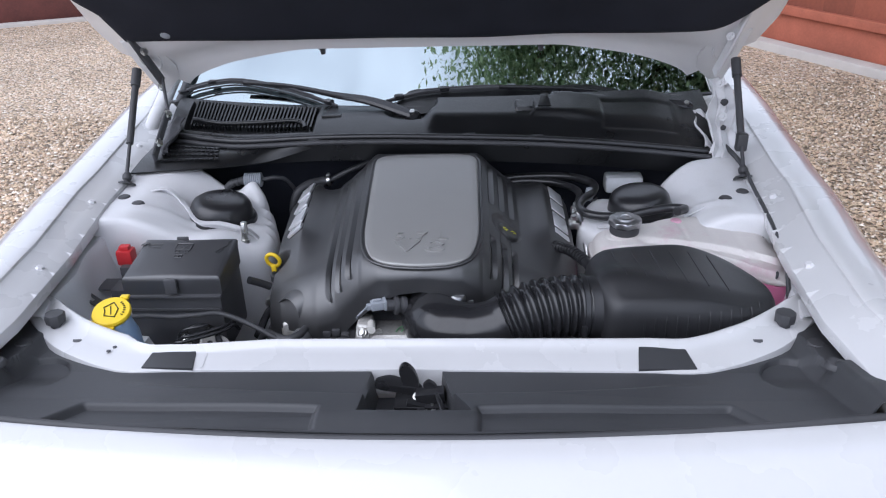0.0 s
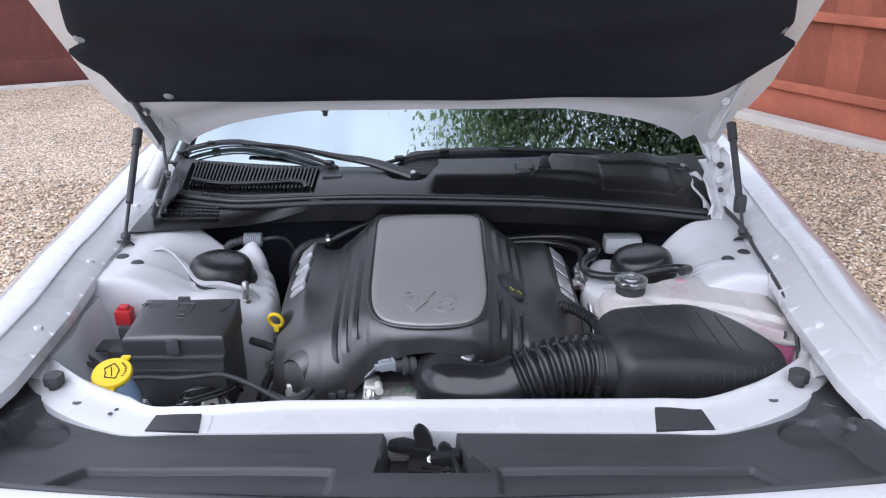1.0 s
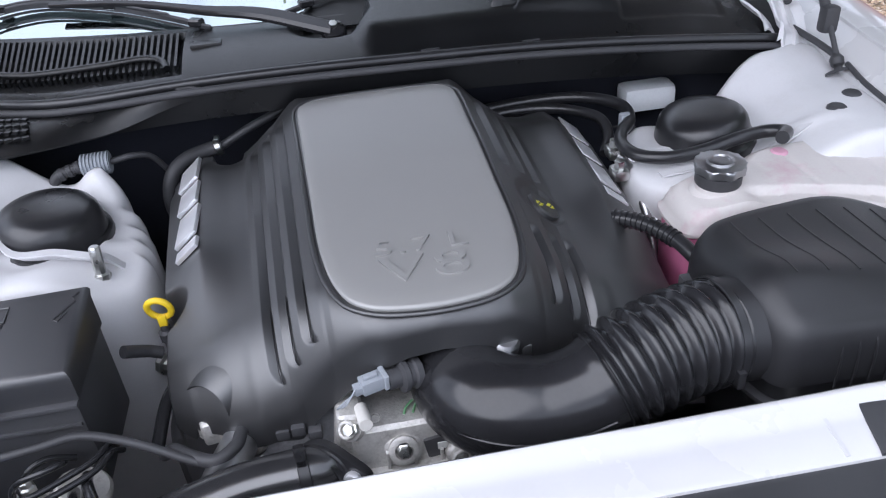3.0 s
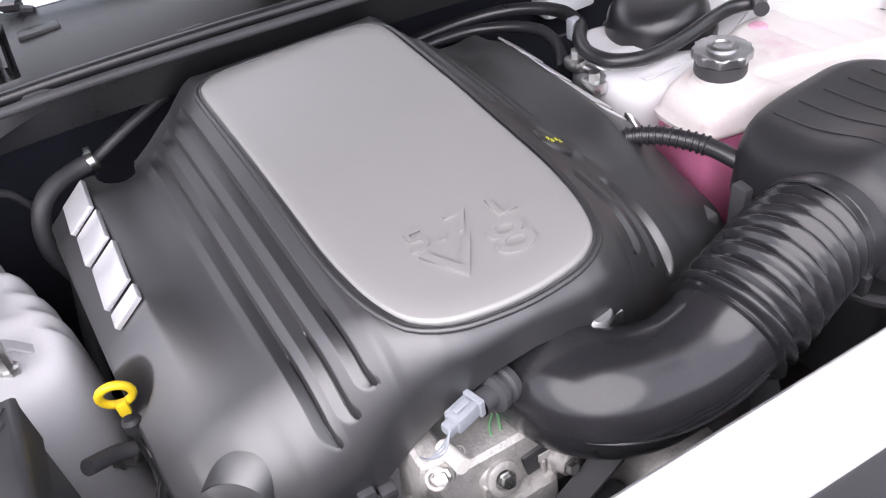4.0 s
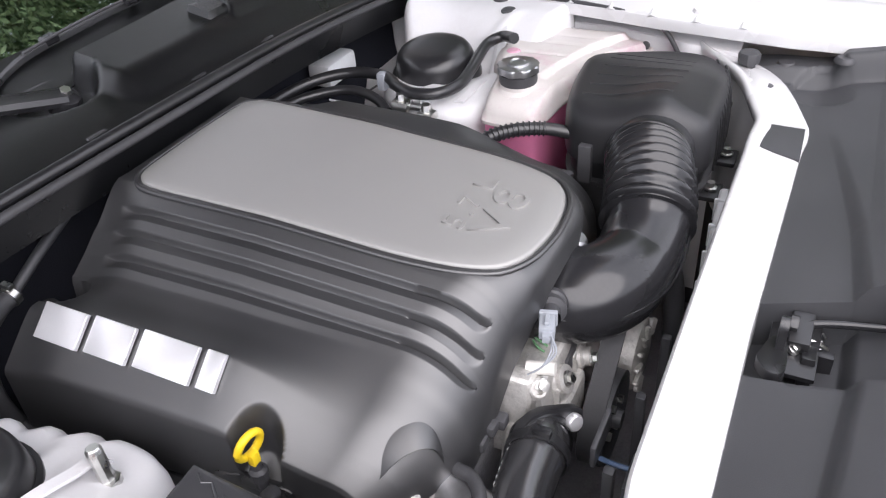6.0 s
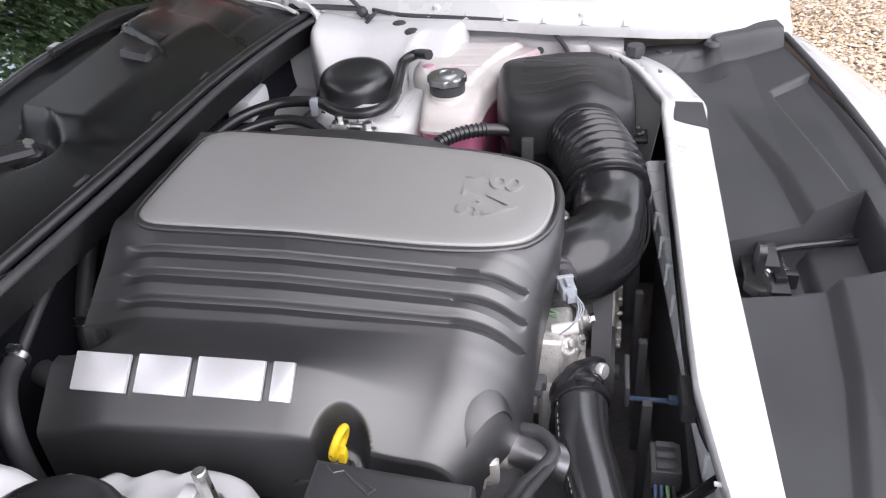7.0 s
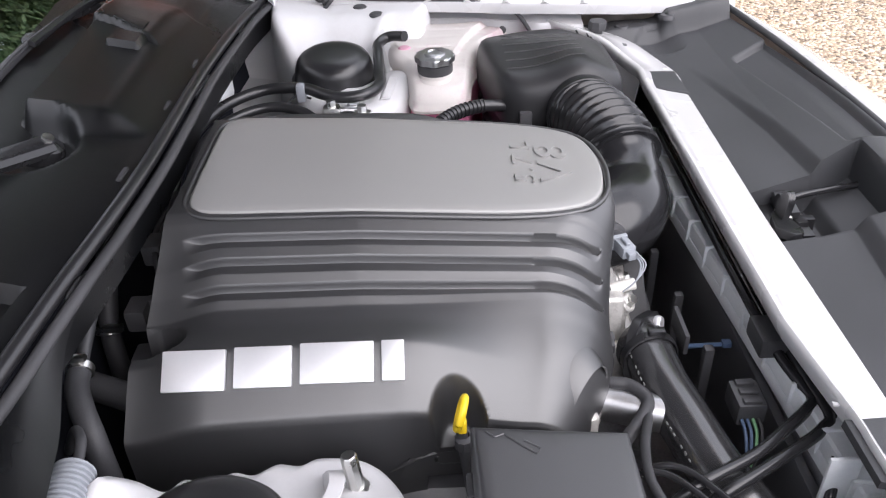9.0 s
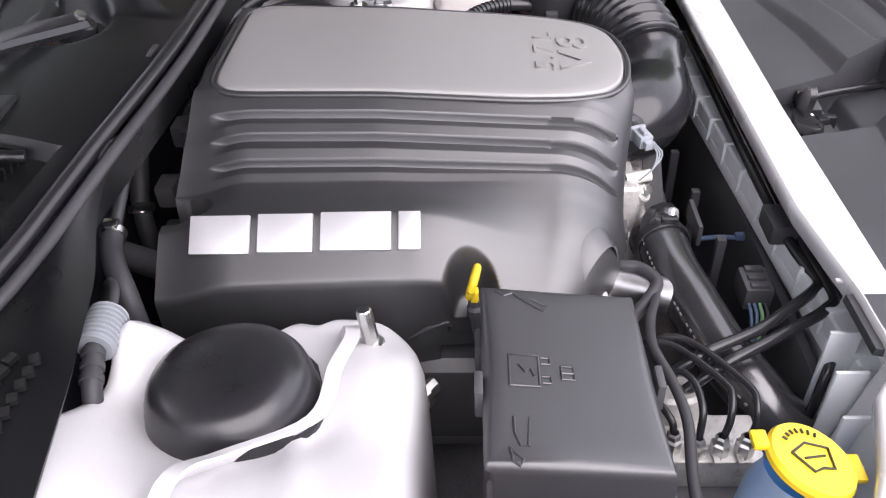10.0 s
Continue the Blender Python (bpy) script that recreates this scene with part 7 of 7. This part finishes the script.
rbox(bm, (-0.264, 0.158, 0.884), (0.008, 0.016, 0.006), 0.0015)
part("hose_clamp", bm, STEEL, None, "bright spring clamp on the pipe behind the cover", category="clamp")
hose("engine_hose", [(-0.34, 0.12, 0.74), (-0.345, 0.05, 0.73), (-0.35, -0.02, 0.71), (-0.36, -0.08, 0.68)], 0.010, "black hose between tower and engine cover", RUBBER)
for k in range(3):
    hose("fuel_line", [(0.10 - 0.012 * k, 0.145, 0.865), (0.0 - 0.012 * k, 0.155, 0.87 - 0.008 * k), (-0.07, 0.14, 0.86 - 0.012 * k), (-0.11, 0.12, 0.82)], 0.004, "thin black line behind the engine cover", RUBBER, "pipe")
for k in range(5):
    bm = bmesh.new()
    x, y, z = ((-0.13, 0.15, 0.83), (-0.17, 0.14, 0.79), (-0.04, 0.15, 0.86), (0.08, 0.15, 0.85), (-0.22, 0.12, 0.75))[k]
    rbox(bm, (x, y, z), (0.035, 0.025, 0.03), 0.005)
    rbox(bm, (x + 0.012, y - 0.014, z + 0.006), (0.014, 0.012, 0.016), 0.003)
    part("wiring_connector", bm, PLASTIC, None, "black wiring plug behind the engine cover", category="connector")
hose("coolant_pipe", [(-0.31, -0.16, 0.77), (-0.30, -0.24, 0.765), (-0.32, -0.30, 0.76), (-0.33, -0.36, 0.74)], 0.008, "thin black pipe below the dipstick", GLOSS, "pipe")
hose("fan_cable", [(0.19, -0.50, 0.80), (0.20, -0.515, 0.72), (0.2, -0.52, 0.6)], 0.014, "upright black pipe ahead of the engine", PLASTIC, "pipe")

bm = bmesh.new()
rbox(bm, (0.545, -0.607, 0.70), (0.35, 0.024, 0.27), 0.006)
rbox(bm, (0.60, -0.575, 0.79), (0.07, 0.05, 0.05), 0.006)
br_ob = part("lamp_bracket", bm, PANEL, None, "black plastic bracket below the crossmember", category="bracket")
bm = bmesh.new()
lathe(bm, [(0, 0.008), (0.006, 0.008), (0.007, 0.003), (0.011, 0.002), (0.011, 0)], Matrix.Translation((0.60, -0.570, 0.815)), 6)
part("bolt", bm, STEEL, br_ob)
